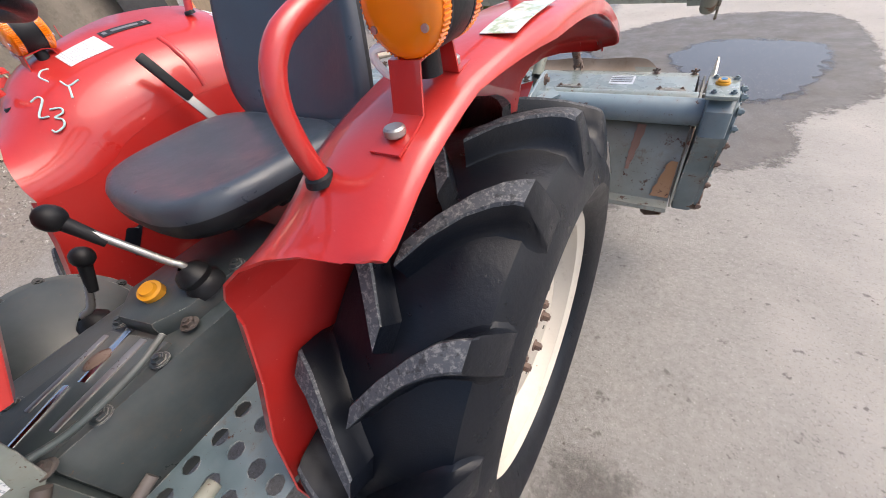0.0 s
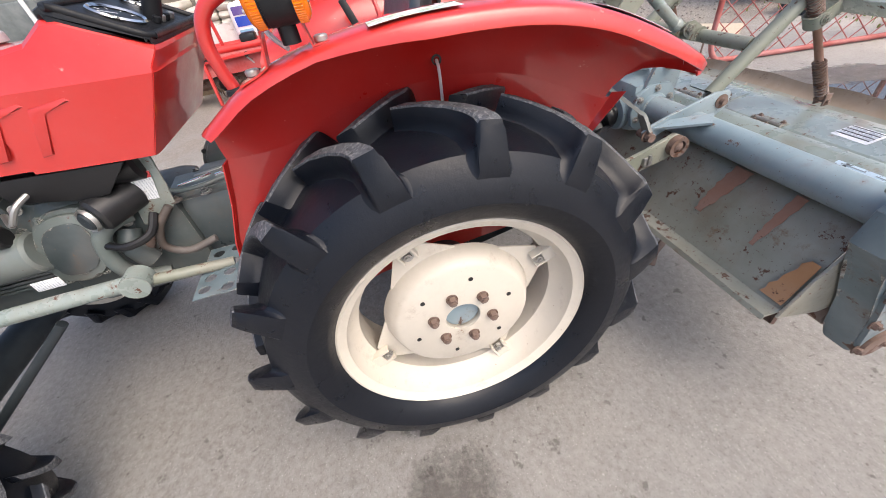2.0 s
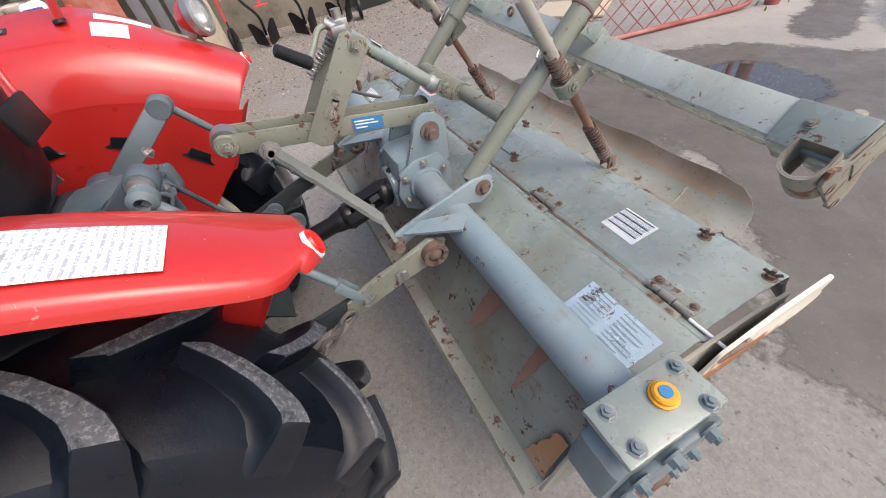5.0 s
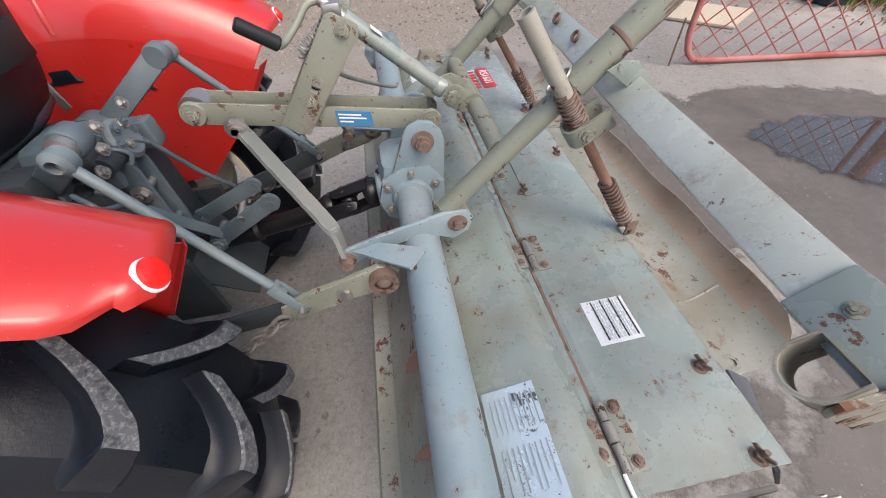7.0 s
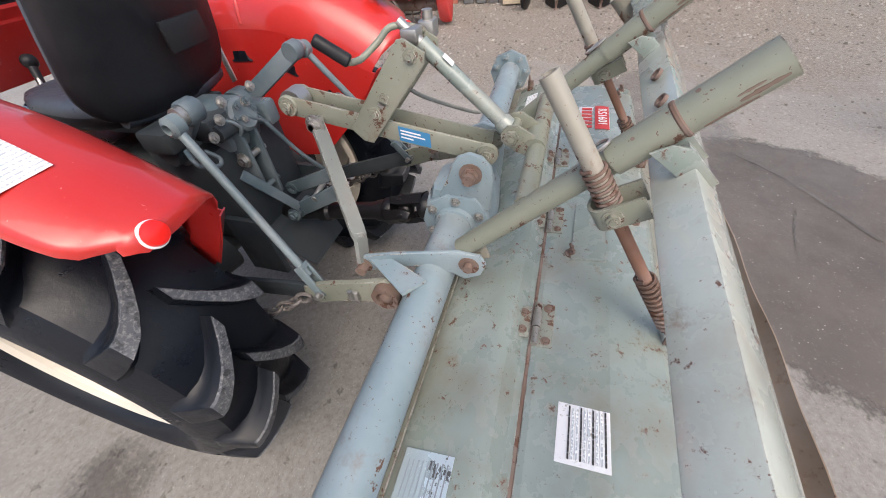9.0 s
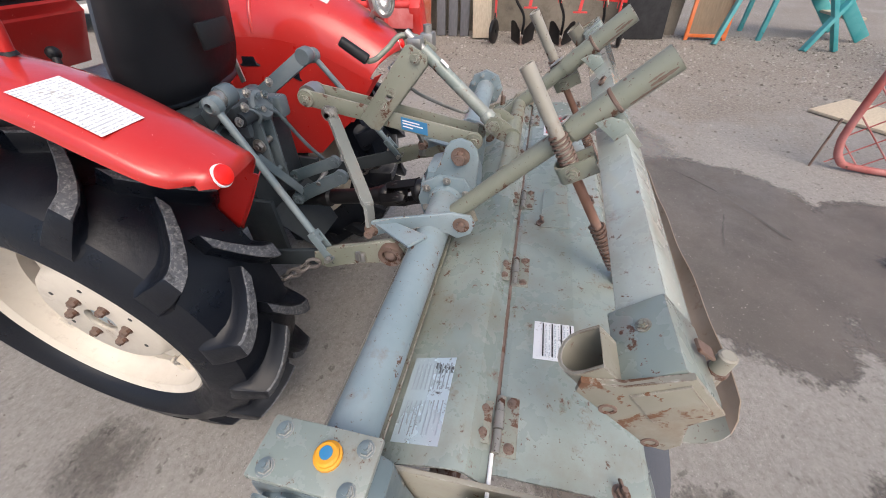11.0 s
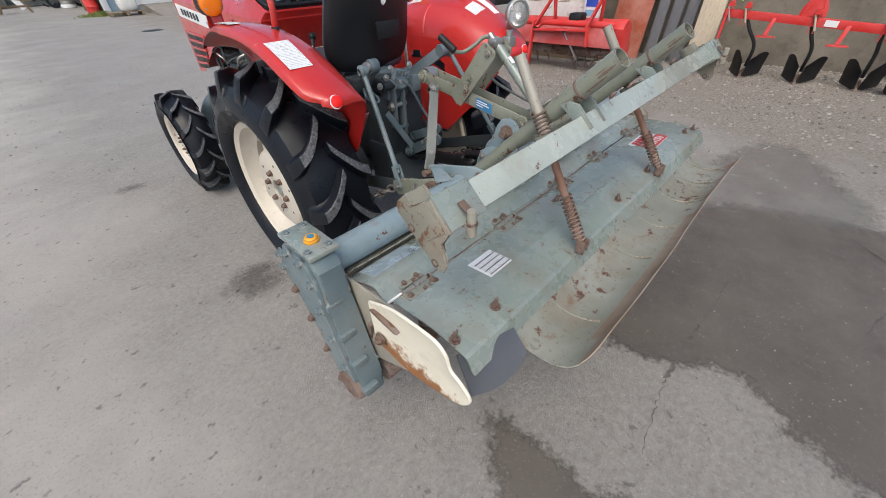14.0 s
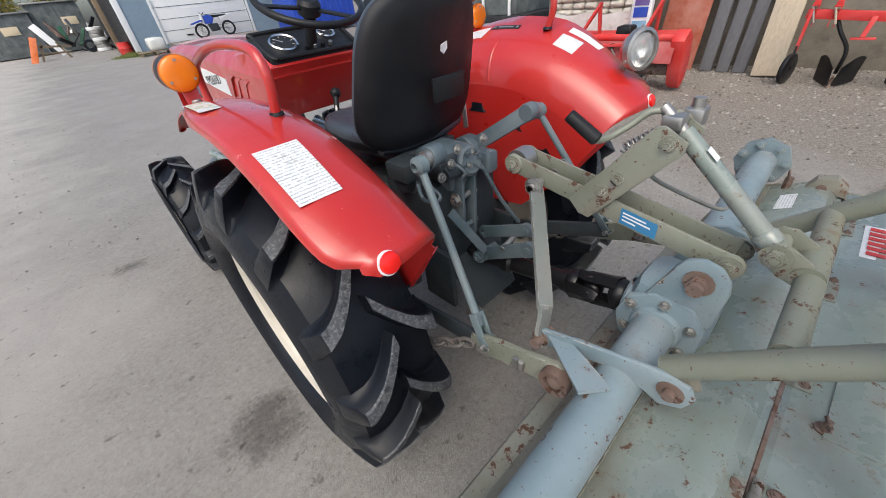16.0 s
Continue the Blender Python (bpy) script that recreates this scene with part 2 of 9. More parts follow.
def sticker(name, base, ink, lines, spread, worn=0.2, axis=1):
    """A printed sticker: fine rows of unreadable print, worn patches."""
    m, nt, p = mat_new(name)
    where = coords(nt, "object")
    w = node(nt, "ShaderNodeTexWave", Scale=lines, Distortion=0.0)
    w.bands_direction = "XYZ"[axis]
    nt.links.new(where, w.inputs["Vector"])
    rows = nt.nodes.new("ShaderNodeMath")
    rows.operation = "GREATER_THAN"
    rows.inputs[1].default_value = 0.62
    nt.links.new(w.outputs["Fac"], rows.inputs[0])
    gaps = nt.nodes.new("ShaderNodeMath")
    gaps.operation = "MULTIPLY"
    nt.links.new(rows.outputs[0], gaps.inputs[0])
    nt.links.new(noise_fac(nt, "object", spread, 2, 0.6, 0.45, 0.5), gaps.inputs[1])
    col = mix(nt, gaps.outputs[0], base, ink)
    col = mix(nt, noise_fac(nt, "object", 40.0, 5, 0.7, 0.62, 0.66, 0.0, min(1, worn * 3)), col, (0.3, 0.27, 0.22))
    nt.links.new(col, p.inputs["Base Color"])
    p.inputs["Roughness"].default_value = 0.4
    return m


M_LABEL = sticker("printed_label", (0.74, 0.76, 0.77), (0.40, 0.43, 0.47), 46.0, 280.0)
M_SILVER = sticker("silver_label", (0.50, 0.56, 0.62), (0.36, 0.38, 0.42), 60.0, 130.0, 0.5, 0)
M_SILVER.node_tree.nodes["Principled BSDF"].inputs["Metallic"].default_value = 0.6
M_PICTURE, pnt, pp = mat_new("faded_picture")
pcol = mix(pnt, noise_fac(pnt, "object", 24.0, 4, 0.6, 0.42, 0.52), (0.62, 0.72, 0.78), (0.30, 0.42, 0.22))
pcol = mix(pnt, noise_fac(pnt, "object", 33.0, 5, 0.65, 0.56, 0.6), pcol, (0.75, 0.62, 0.16))
pcol = mix(pnt, noise_fac(pnt, "object", 60.0, 5, 0.7, 0.42, 0.55, 0.0, 0.8), pcol, (0.74, 0.75, 0.76))
pcol = mix(pnt, noise_fac(pnt, "object", 45.0, 4, 0.7, 0.62, 0.66, 0.0, 0.8), pcol, (0.10, 0.22, 0.42))
pnt.links.new(pcol, pp.inputs["Base Color"])
pp.inputs["Roughness"].default_value = 0.35
M_CAP = paint("pale_grey_plastic", (0.42, 0.40, 0.40), 0.45, 0.2, 0.0, dirt=0.3)
M_WHITE = paint("white_sticker", (0.78, 0.79, 0.8), 0.35, 0.1, 0.0)
M_PRINTGREY = paint("grey_print", (0.24, 0.29, 0.33), 0.4, 0.2)
M_INK = paint("black_print", (0.02, 0.02, 0.02), 0.5, 0.0)
M_REDPRINT = paint("red_print", (0.5, 0.03, 0.03), 0.45, 0.1, 0.1)
M_BLUELAB = paint("blue_label", (0.02, 0.19, 0.40), 0.4, 0.1)
M_YELLOW = paint("yellow_plastic", (0.75, 0.33, 0.01), 0.4, 0.1)
M_CHALK = paint("chalk_paint_marks", (0.45, 0.68, 0.66), 0.8, 0.3)


# ---- building helpers ----
ABS = {}


def thing(name, at, label, category, group="", kind=""):
    """An Empty at the base of a thing; its parts hang under it."""
    ob = new(name)
    ob.location = at
    ob.empty_display_size = 0.1
    bpy.context.view_layer.update()
    ABS[ob] = Vector(at)
    return tagged(ob, label, category, group, kind)


def part(name, bm, material, parent=None, label="", sharp=38.0, category="", group="", kind=""):
    """Links a bmesh, built in world metres, as one mesh object under parent."""
    bmesh.ops.recalc_face_normals(bm, faces=bm.faces)
    me = bpy.data.meshes.new(name)
    lo = Vector((min(v.co[i] for v in bm.verts) for i in range(3)))
    hi = Vector((max(v.co[i] for v in bm.verts) for i in range(3)))
    mid = (lo + hi) / 2
    if parent is None:
        mid.z = lo.z
    bm.transform(Matrix.Translation(-mid))
    bm.to_mesh(me)
    bm.free()
    for m in material if isinstance(material, (list, tuple)) else (material,):
        me.materials.append(m)
    for p in me.polygons:
        p.use_smooth = True
    me.set_sharp_from_angle(angle=radians(sharp))
    ob = new(name, me)
    if parent is not None:
        ob.parent = parent
        ob.location = mid - ABS[parent]
    else:
        ob.location = mid
    ABS[ob] = mid
    return tagged(ob, label, category, group, kind)


V = Vector


def frame_of(way):
    """Two directions at right angles to a way."""
    w = V(way).normalized()
    a = V((0, 0, 1)) if abs(w.z) < 0.9 else V((1, 0, 0))
    u = w.cross(a).normalized()
    return w, u, w.cross(u).normalized()


def box(bm, mid, size, turn=None, bevel=0.0):
    made = bmesh.ops.create_cube(bm, size=1.0)["verts"]
    m = Matrix.Translation(mid) @ (turn.to_4x4() if turn else Matrix()) @ Matrix.Diagonal((*size, 1))
    bmesh.ops.transform(bm, matrix=m, verts=made)
    if bevel:
        edges = list({e for v in made for e in v.link_edges})
        bmesh.ops.bevel(bm, geom=edges, offset=bevel, segments=2, profile=0.5, affect="EDGES")
    return bm


def bar(bm, a, b, wide, high, up=(0, 0, 1), bevel=0.002):
    """A flat bar from a to b; high along up, wide across."""
    a, b = V(a), V(b)
    w = (b - a).normalized()
    side = w.cross(V(up)).normalized()
    top = side.cross(w).normalized()
    turn = Matrix((w, side, top)).transposed()
    return box(bm, (a + b) / 2, ((b - a).length, wide, high), turn, bevel)


def cyl(bm, a, b, r, r2=None, seg=20, bevel=0.0):
    a, b = V(a), V(b)
    w, u, v = frame_of(b - a)
    r2 = r if r2 is None else r2
    rings = []
    steps = [(a, r), (b, r2)]
    if bevel:
        steps = [(a, r - bevel), (a + w * bevel, r), (b - w * bevel, r2), (b, r2 - bevel)]
    for p, q in steps:
        rings.append([bm.verts.new(p + (u * math.cos(t) + v * math.sin(t)) * q) for t in (2 * math.pi * i / seg for i in range(seg))])
    for c, d in zip(rings, rings[1:]):
        for i in range(seg):
            bm.faces.new((c[i], c[(i + 1) % seg], d[(i + 1) % seg], d[i]))
    bm.faces.new(rings[0][::-1])
    bm.faces.new(rings[-1])
    return bm


def pipe(bm, a, b, ro, ri, seg=24):
    """An open pipe with a wall."""
    a, b = V(a), V(b)
    w, u, v = frame_of(b - a)
    rings = [[bm.verts.new(p + (u * math.cos(t) + v * math.sin(t)) * q) for t in (2 * math.pi * i / seg for i in range(seg))] for p, q in ((a, ro), (b, ro), (b, ri), (a, ri))]
    for c, d in zip(rings, rings[1:] + rings[:1]):
        for i in range(seg):
            bm.faces.new((c[i], c[(i + 1) % seg], d[(i + 1) % seg], d[i]))
    return bm


def curve_points(points, n=6):
    """A smooth line through points."""
    p = [V(q) for q in points]
    p = [p[0] * 2 - p[1]] + p + [p[-1] * 2 - p[-2]]
    out = []
    for i in range(1, len(p) - 2):
        for k in range(n):
            t = k / n
            a, b, c, d = p[i - 1:i + 3]
            out.append(0.5 * (2 * b + (c - a) * t + (2 * a - 5 * b + 4 * c - d) * t * t + (3 * b - a - 3 * c + d) * t ** 3))
    out.append(p[-2])
    return out


def sweep(bm, points, r, seg=12, radii=None):
    """A round bar along a line of points."""
    pts = [V(p) for p in points]
    w, u, v = frame_of(pts[1] - pts[0])
    rings = []
    for i, p in enumerate(pts):
        t = (pts[min(i + 1, len(pts) - 1)] - pts[max(i - 1, 0)]).normalized()
        u = (u - t * u.dot(t)).normalized()
        v = t.cross(u)
        q = radii[i] if radii else r
        rings.append([bm.verts.new(p + (u * math.cos(k) + v * math.sin(k)) * q) for k in (2 * math.pi * j / seg for j in range(seg))])
    for c, d in zip(rings, rings[1:]):
        for i in range(seg):
            bm.faces.new((c[i], c[(i + 1) % seg], d[(i + 1) % seg], d[i]))
    bm.faces.new(rings[0][::-1])
    bm.faces.new(rings[-1])
    return bm


def prism(bm, poly, thick, bevel=0.0):
    """A plate: a polygon of 3D points, thick along a vector."""
    t = V(thick)
    a = [bm.verts.new(V(p) - t / 2) for p in poly]
    b = [bm.verts.new(V(p) + t / 2) for p in poly]
    faces = [bm.faces.new(a[::-1]), bm.faces.new(b)]
    n = len(poly)
    for i in range(n):
        faces.append(bm.faces.new((a[i], a[(i + 1) % n], b[(i + 1) % n], b[i])))
    if bevel:
        edges = list({e for f in faces[:2] for e in f.edges})
        bmesh.ops.bevel(bm, geom=edges, offset=bevel, segments=2, profile=0.5, affect="EDGES")
    return bm


def sheet(bm, rows, thick=0.003):
    """A sheet of metal over a grid of points, with a thickness."""
    n, k = len(rows), len(rows[0])
    g = [[V(p) for p in row] for row in rows]
    nrm = [[V() for _ in range(k)] for _ in range(n)]
    for i in range(n):
        for j in range(k):
            du = g[min(i + 1, n - 1)][j] - g[max(i - 1, 0)][j]
            dv = g[i][min(j + 1, k - 1)] - g[i][max(j - 1, 0)]
            nrm[i][j] = du.cross(dv).normalized()
    top = [[bm.verts.new(g[i][j] + nrm[i][j] * thick / 2) for j in range(k)] for i in range(n)]
    low = [[bm.verts.new(g[i][j] - nrm[i][j] * thick / 2) for j in range(k)] for i in range(n)]
    for i in range(n - 1):
        for j in range(k - 1):
            bm.faces.new((top[i][j], top[i + 1][j], top[i + 1][j + 1], top[i][j + 1]))
            bm.faces.new((low[i][j], low[i][j + 1], low[i + 1][j + 1], low[i + 1][j]))
    for i in range(n - 1):
        for j, s in ((0, 1), (k - 1, 0)):
            q = (top[i][j], low[i][j], low[i + 1][j], top[i + 1][j])
            bm.faces.new(q if s else q[::-1])
    for j in range(k - 1):
        for i, s in ((0, 0), (n - 1, 1)):
            q = (top[i][j], low[i][j], low[i][j + 1], top[i][j + 1])
            bm.faces.new(q if s else q[::-1])
    return bm


def lathe(bm, profile, at, axis=(1, 0, 0), seg=48, closed=False):
    """Turns a profile of (radius, along) about an axis."""
    w, u, v = frame_of(axis)
    at = V(at)
    rings = [[bm.verts.new(at + w * a + (u * math.cos(t) + v * math.sin(t)) * max(r, 1e-4)) for t in (2 * math.pi * i / seg for i in range(seg))] for r, a in profile]
    pairs = list(zip(rings, rings[1:])) + ([(rings[-1], rings[0])] if closed else [])
    for c, d in pairs:
        for i in range(seg):
            bm.faces.new((c[i], c[(i + 1) % seg], d[(i + 1) % seg], d[i]))
    return bm


def ball(bm, at, r, stretch=(1, 1, 1), seg=14):
    made = bmesh.ops.create_uvsphere(bm, u_segments=seg, v_segments=max(6, seg // 2), radius=r)["verts"]
    bmesh.ops.transform(bm, matrix=Matrix.Translation(at) @ Matrix.Diagonal((*stretch, 1)), verts=made)
    return bm


def hexbolt(bm, at, axis, r=0.009, h=0.007, washer=True):
    at, w = V(at), V(axis).normalized()
    if washer:
        cyl(bm, at - w * 0.002, at + w * 0.0015, r * 1.45, seg=14)
    cyl(bm, at, at + w * h, r, seg=6)
    cyl(bm, at + w * h * 0.9, at + w * h * 1.5, r * 0.5, seg=8)
    return bm


def coil(bm, a, b, r, wire, turns, seg=6):
    a, b = V(a), V(b)
    w, u, v = frame_of(b - a)
    n = int(turns * 12)
    pts = [a + (b - a) * (i / n) + (u * math.cos(i * math.pi / 6) + v * math.sin(i * math.pi / 6)) * r for i in range(n + 1)]
    return sweep(bm, pts, wire, seg)


def B():
    return bmesh.new()


def words(name, text, size, m, material, parent, label=""):
    """Lettering in the built-in font, laid flat at the pose m."""
    cu = bpy.data.curves.new(name, "FONT")
    cu.body, cu.size, cu.align_x, cu.align_y, cu.extrude = text, size, "CENTER", "CENTER", 0.0006
    tmp = new(name + "_tmp", cu)
    bpy.context.view_layer.update()
    me = bpy.data.meshes.new_from_object(tmp)
    bpy.data.objects.remove(tmp)
    bpy.data.curves.remove(cu)
    bm = B()
    bm.from_mesh(me)
    bpy.data.meshes.remove(me)
    bm.transform(m)
    return part(name, bm, material, parent, label)


# ---- ground ----
def ground_material():
    m, nt, p = mat_new("worn_concrete_ground")
    big = noise_fac(nt, "world", 0.35, 5, 0.6, 0.35, 0.65)
    col = mix(nt, big, (0.215, 0.20, 0.184), (0.285, 0.268, 0.248))
    # dry, dusty concrete off the tractor's left side, sky glare painted into its paleness
    dry = nt.nodes.new("ShaderNodeSeparateXYZ")
    nt.links.new(coords(nt, "world"), dry.inputs[0])
    side = nt.nodes.new("ShaderNodeMath")
    side.operation = "ADD"
    nt.links.new(dry.outputs["X"], side.inputs[0])
    nt.links.new(noise_fac(nt, "world", 0.9, 6, 0.65, 0.25, 0.75, -0.7, 0.7), side.inputs[1])
    dust = nt.nodes.new("ShaderNodeMapRange")
    dust.inputs["From Min"].default_value, dust.inputs["From Max"].default_value = -0.9, -2.1
    nt.links.new(side.outputs[0], dust.inputs["Value"])
    rear = nt.nodes.new("ShaderNodeMath")
    rear.operation = "ADD"
    nt.links.new(dry.outputs["Y"], rear.inputs[0])
    nt.links.new(noise_fac(nt, "world", 0.8, 6, 0.65, 0.25, 0.75, -0.6, 0.6), rear.inputs[1])
    dust_rear = nt.nodes.new("ShaderNodeMapRange")
    dust_rear.inputs["From Min"].default_value, dust_rear.inputs["From Max"].default_value = -3.8, -5.2
    nt.links.new(rear.outputs[0], dust_rear.inputs["Value"])
    col = mix(nt, noise_fac(nt, "world", 2.2, 6, 0.65, 0.45, 0.75, 0.0, 0.5), col, (0.23, 0.212, 0.195))
    col = mix(nt, noise_fac(nt, "world", 6.5, 9, 0.78, 0.42, 0.62, 0.0, 0.55), col, (0.175, 0.162, 0.15))
    col = mix(nt, dust.outputs["Result"], col, mix(nt, noise_fac(nt, "world", 1.6, 7, 0.7, 0.3, 0.7), (0.36, 0.337, 0.302), (0.52, 0.488, 0.44)))
    col = mix(nt, dust_rear.outputs["Result"], col, mix(nt, noise_fac(nt, "world", 1.3, 7, 0.7, 0.3, 0.7), (0.34, 0.31, 0.275), (0.48, 0.445, 0.40)))
    col = mix(nt, noise_fac(nt, "world", 38.0, 6, 0.78, 0.38, 0.62, 0.0, 0.6), col, (0.38, 0.365, 0.345))
    col = mix(nt, noise_fac(nt, "world", 85.0, 4, 0.8, 0.55, 0.64, 0.0, 0.5), col, (0.13, 0.12, 0.11))
    col = mix(nt, noise_fac(nt, "world", 130.0, 2, 0.7, 0.64, 0.68, 0.0, 0.7), col, (0.52, 0.50, 0.47))
    col = mix(nt, noise_fac(nt, "world", 15.0, 4, 0.65, 0.63, 0.68, 0.0, 0.75), col, (0.12, 0.11, 0.10))
    # gravelly, browner ground along the wall
    gap = nt.nodes.new("ShaderNodeSeparateXYZ")
    nt.links.new(coords(nt, "world"), gap.inputs[0])
    far = nt.nodes.new("ShaderNodeMath")
    far.operation = "ADD"
    nt.links.new(gap.outputs["X"], far.inputs[0])
    nt.links.new(noise_fac(nt, "world", 1.1, 6, 0.7, 0.25, 0.75, -1.3, 1.3), far.inputs[1])
    zone = nt.nodes.new("ShaderNodeMapRange")
    zone.inputs["From Min"].default_value, zone.inputs["From Max"].default_value = 2.3, 3.4
    nt.links.new(far.outputs[0], zone.inputs["Value"])
    grit = mix(nt, noise_fac(nt, "world", 34.0, 5, 0.8, 0.35, 0.68), (0.13, 0.11, 0.095), (0.34, 0.305, 0.265))
    grit = mix(nt, noise_fac(nt, "world", 75.0, 2, 0.6, 0.62, 0.66, 0.0, 0.8), grit, (0.5, 0.47, 0.43))
    col = mix(nt, zone.outputs["Result"], col, grit)
    nt.links.new(col, p.inputs["Base Color"])
    nt.links.new(noise_fac(nt, "world", 1.2, 4, 0.6, 0.3, 0.7, 0.55, 0.9), p.inputs["Roughness"])
    bump(nt, noise_fac(nt, "world", 60.0, 8, 0.85), 0.7, 0.012, p)
    return m


M_GROUND = ground_material()
bm = B()
lines = [(-300, 0.0), (-40, 0.0), (15, 0.0)] + [(15 + 19 * k / 8, 0.36 * (1 - math.cos(math.pi * k / 8)) / 2) for k in range(1, 9)] + [(300, 0.36)]
strip = [[bm.verts.new((x, y, z + dz)) for y, z in lines] for dz in (0, -0.4) for x in (-300, 300)]
for k in range(len(lines) - 1):
    for p, q in ((0, 1), (2, 3), (0, 2), (1, 3)):
        bm.faces.new((strip[p][k], strip[q][k], strip[q][k + 1], strip[p][k + 1]))
for k in (0, -1):
    bm.faces.new((strip[0][k], strip[1][k], strip[3][k], strip[2][k]))
part("ground", bm, M_GROUND, None, "worn grey concrete yard with cracks and stains", kind="structure", category="ground")

# ---- the tractor ----
CX = 0.03
tractor = thing("tractor", (CX, 0.8, 0.0), "small red farm tractor with cream wheel rims and black seat", "tractor")


def wheel(side, mid, name, R, rim_r, half, lugs, lug_h, disc_x, lip_x):
    """A cleated wheel; side -1 is the left. The disc faces outwards."""
    x0, y0, z0 = mid
    sx = side
    # disc with four arms
    bm = B()
    k = rim_r / 0.327
    flat = disc_x - x0
    prof = [(0.048 * k, flat - sx * 0.02), (0.048 * k, flat), (0.172 * k, flat), (0.184 * k, flat - sx * 0.008), (0.205 * k, flat - sx * 0.05), (0.205 * k, flat - sx * 0.056), (0.18 * k, flat - sx * 0.016), (0.048 * k, flat - sx * 0.008)]
    lathe(bm, prof, (x0, y0, z0), (1, 0, 0), 64, True)
    hubw = part(name, bm, M_CREAM, tractor, "cream wheel with a pressed steel disc")
    for i in range(4):
        a = radians(156 + 90 * i)
        rad, tan = V((0, math.cos(a), math.sin(a))), V((0, -math.sin(a), math.cos(a)))
        c = V((x0, y0, z0))
        bm = B()
        o = V((flat - sx * 0.05, 0, 0))
        prism(bm, [c + o + rad * 0.18 * k - tan * 0.1 * k, c + o + rad * 0.18 * k + tan * 0.1 * k, c + o + rad * 0.262 * k + tan * 0.03 * k, c + o + rad * 0.262 * k - tan * 0.03 * k], (0.006, 0, 0), 0.002)
        for e in (-1, 1):
            bar(bm, c + o + rad * 0.235 * k + tan * e * 0.019 * k + V((sx * 0.014, 0, 0)), c + o + rad * 0.296 * k + tan * e * 0.019 * k + V((sx * 0.014, 0, 0)), 0.024, 0.007, tan)
        bar(bm, c + o + rad * 0.262 * k + V((sx * 0.022, 0, 0)), c + o + rad * 0.296 * k + V((sx * 0.022, 0, 0)), 0.006, 0.045 * k, tan)
        part("rim_clamp", bm, M_CREAM, hubw)
        bm = B()
        hexbolt(bm, c + o + rad * 0.25 * k + V((sx * 0.016, 0, 0)), (sx, 0, 0), 0.011 * k, 0.01)
        part("clamp_bolt", bm, M_STEEL, hubw, "steel clamp bolt")
    # hub boss
    bm = B()
    lathe(bm, [(0.0, flat - sx * 0.016), (0.03 * k, flat - sx * 0.014), (0.047 * k, flat - sx * 0.016), (0.05 * k, flat - sx * 0.04)], (x0, y0, z0), (1, 0, 0), 24)
    part("hub_cap", bm, M_BLUE, hubw, "blue-grey axle end")
    for i in range(6):
        a = radians(14 + 60 * i)
        bm = B()
        at = V((disc_x, y0 + 0.083 * k * math.cos(a), z0 + 0.083 * k * math.sin(a)))
        cyl(bm, at, at + V((sx * 0.004, 0, 0)), 0.016 * k, seg=14)
        cyl(bm, at, at + V((sx * 0.018, 0, 0)), 0.0135 * k, 0.012 * k, seg=6)
        cyl(bm, at, at + V((sx * 0.022, 0, 0)), 0.007 * k, seg=8)
        part("wheel_nut", bm, M_RUST, hubw, "rusty wheel nut")
    for i in range(6):
        a = radians(44 + 60 * i)
        at = V((disc_x + sx * 0.001, y0 + 0.135 * k * math.cos(a), z0 + 0.135 * k * math.sin(a)))
        bm = B()
        cyl(bm, at - V((sx * 0.003, 0, 0)), at + V((sx * 0.0006, 0, 0)), 0.0062 * k, seg=14)
        part("disc_hole", bm, M_BLACK, hubw)
    # rim
    bm = B()
    lip = lip_x - x0
    inn = -lip
    prof = [(rim_r, lip), (rim_r + 0.006, lip - sx * 0.004), (rim_r + 0.004, lip - sx * 0.012), (rim_r - 0.018, lip - sx * 0.02), (rim_r - 0.022, lip - sx * 0.06), (rim_r - 0.05, lip - sx * 0.085), (rim_r - 0.05, inn + sx * 0.085), (rim_r - 0.022, inn + sx * 0.06), (rim_r - 0.02, inn), (rim_r + 0.004, inn), (rim_r + 0.0, inn - sx * 0.002), (rim_r - 0.026, inn + sx * 0.002), (rim_r - 0.028, inn + sx * 0.058), (rim_r - 0.056, inn + sx * 0.083), (rim_r - 0.056, lip - sx * 0.083), (rim_r - 0.03, lip - sx * 0.058), (rim_r - 0.022, lip - sx * 0.014), (rim_r - 0.004, lip - sx * 0.004)]
    lathe(bm, prof, (x0, y0, z0), (1, 0, 0), 72, True)
    part("rim", bm, M_CREAM, hubw)
    # tyre
    Rc = R - lug_h
    bm = B()
    b = rim_r
    prof = [(b - 0.004, half * 0.80), (b + 0.006, half * 0.98), (b + 0.026, half * 1.17), (b + 0.065, half * 1.30), (Rc - 0.065, half * 1.24), (Rc - 0.022, half * 0.98), (Rc - 0.006, half * 0.6), (Rc, half * 0.25), (Rc, 0.0)]
    slim = [(r, min(a, half * (0.78 + 0.2 * min(1.0, (r - b) / 0.1)))) for r, a in prof]
    prof = [(r, sx * a) for r, a in prof] + [(r, -sx * a) for r, a in slim[-2::-1]]
    lathe(bm, prof, (x0, y0, z0), (1, 0, 0), 90)
    for v in bm.verts:
        v.co.z = max(v.co.z, 0.004)
    part("tyre", bm, M_RUBBER, hubw, "black cleated tractor tyre", sharp=30)
    # cleats: a worn flat top, hollow flanks, an end that runs out into the side wall
    rng = random.Random(7)
    outer = [(a / half, r) for r, a in ((r, abs(a)) for r, a in prof[:9])][::-1]

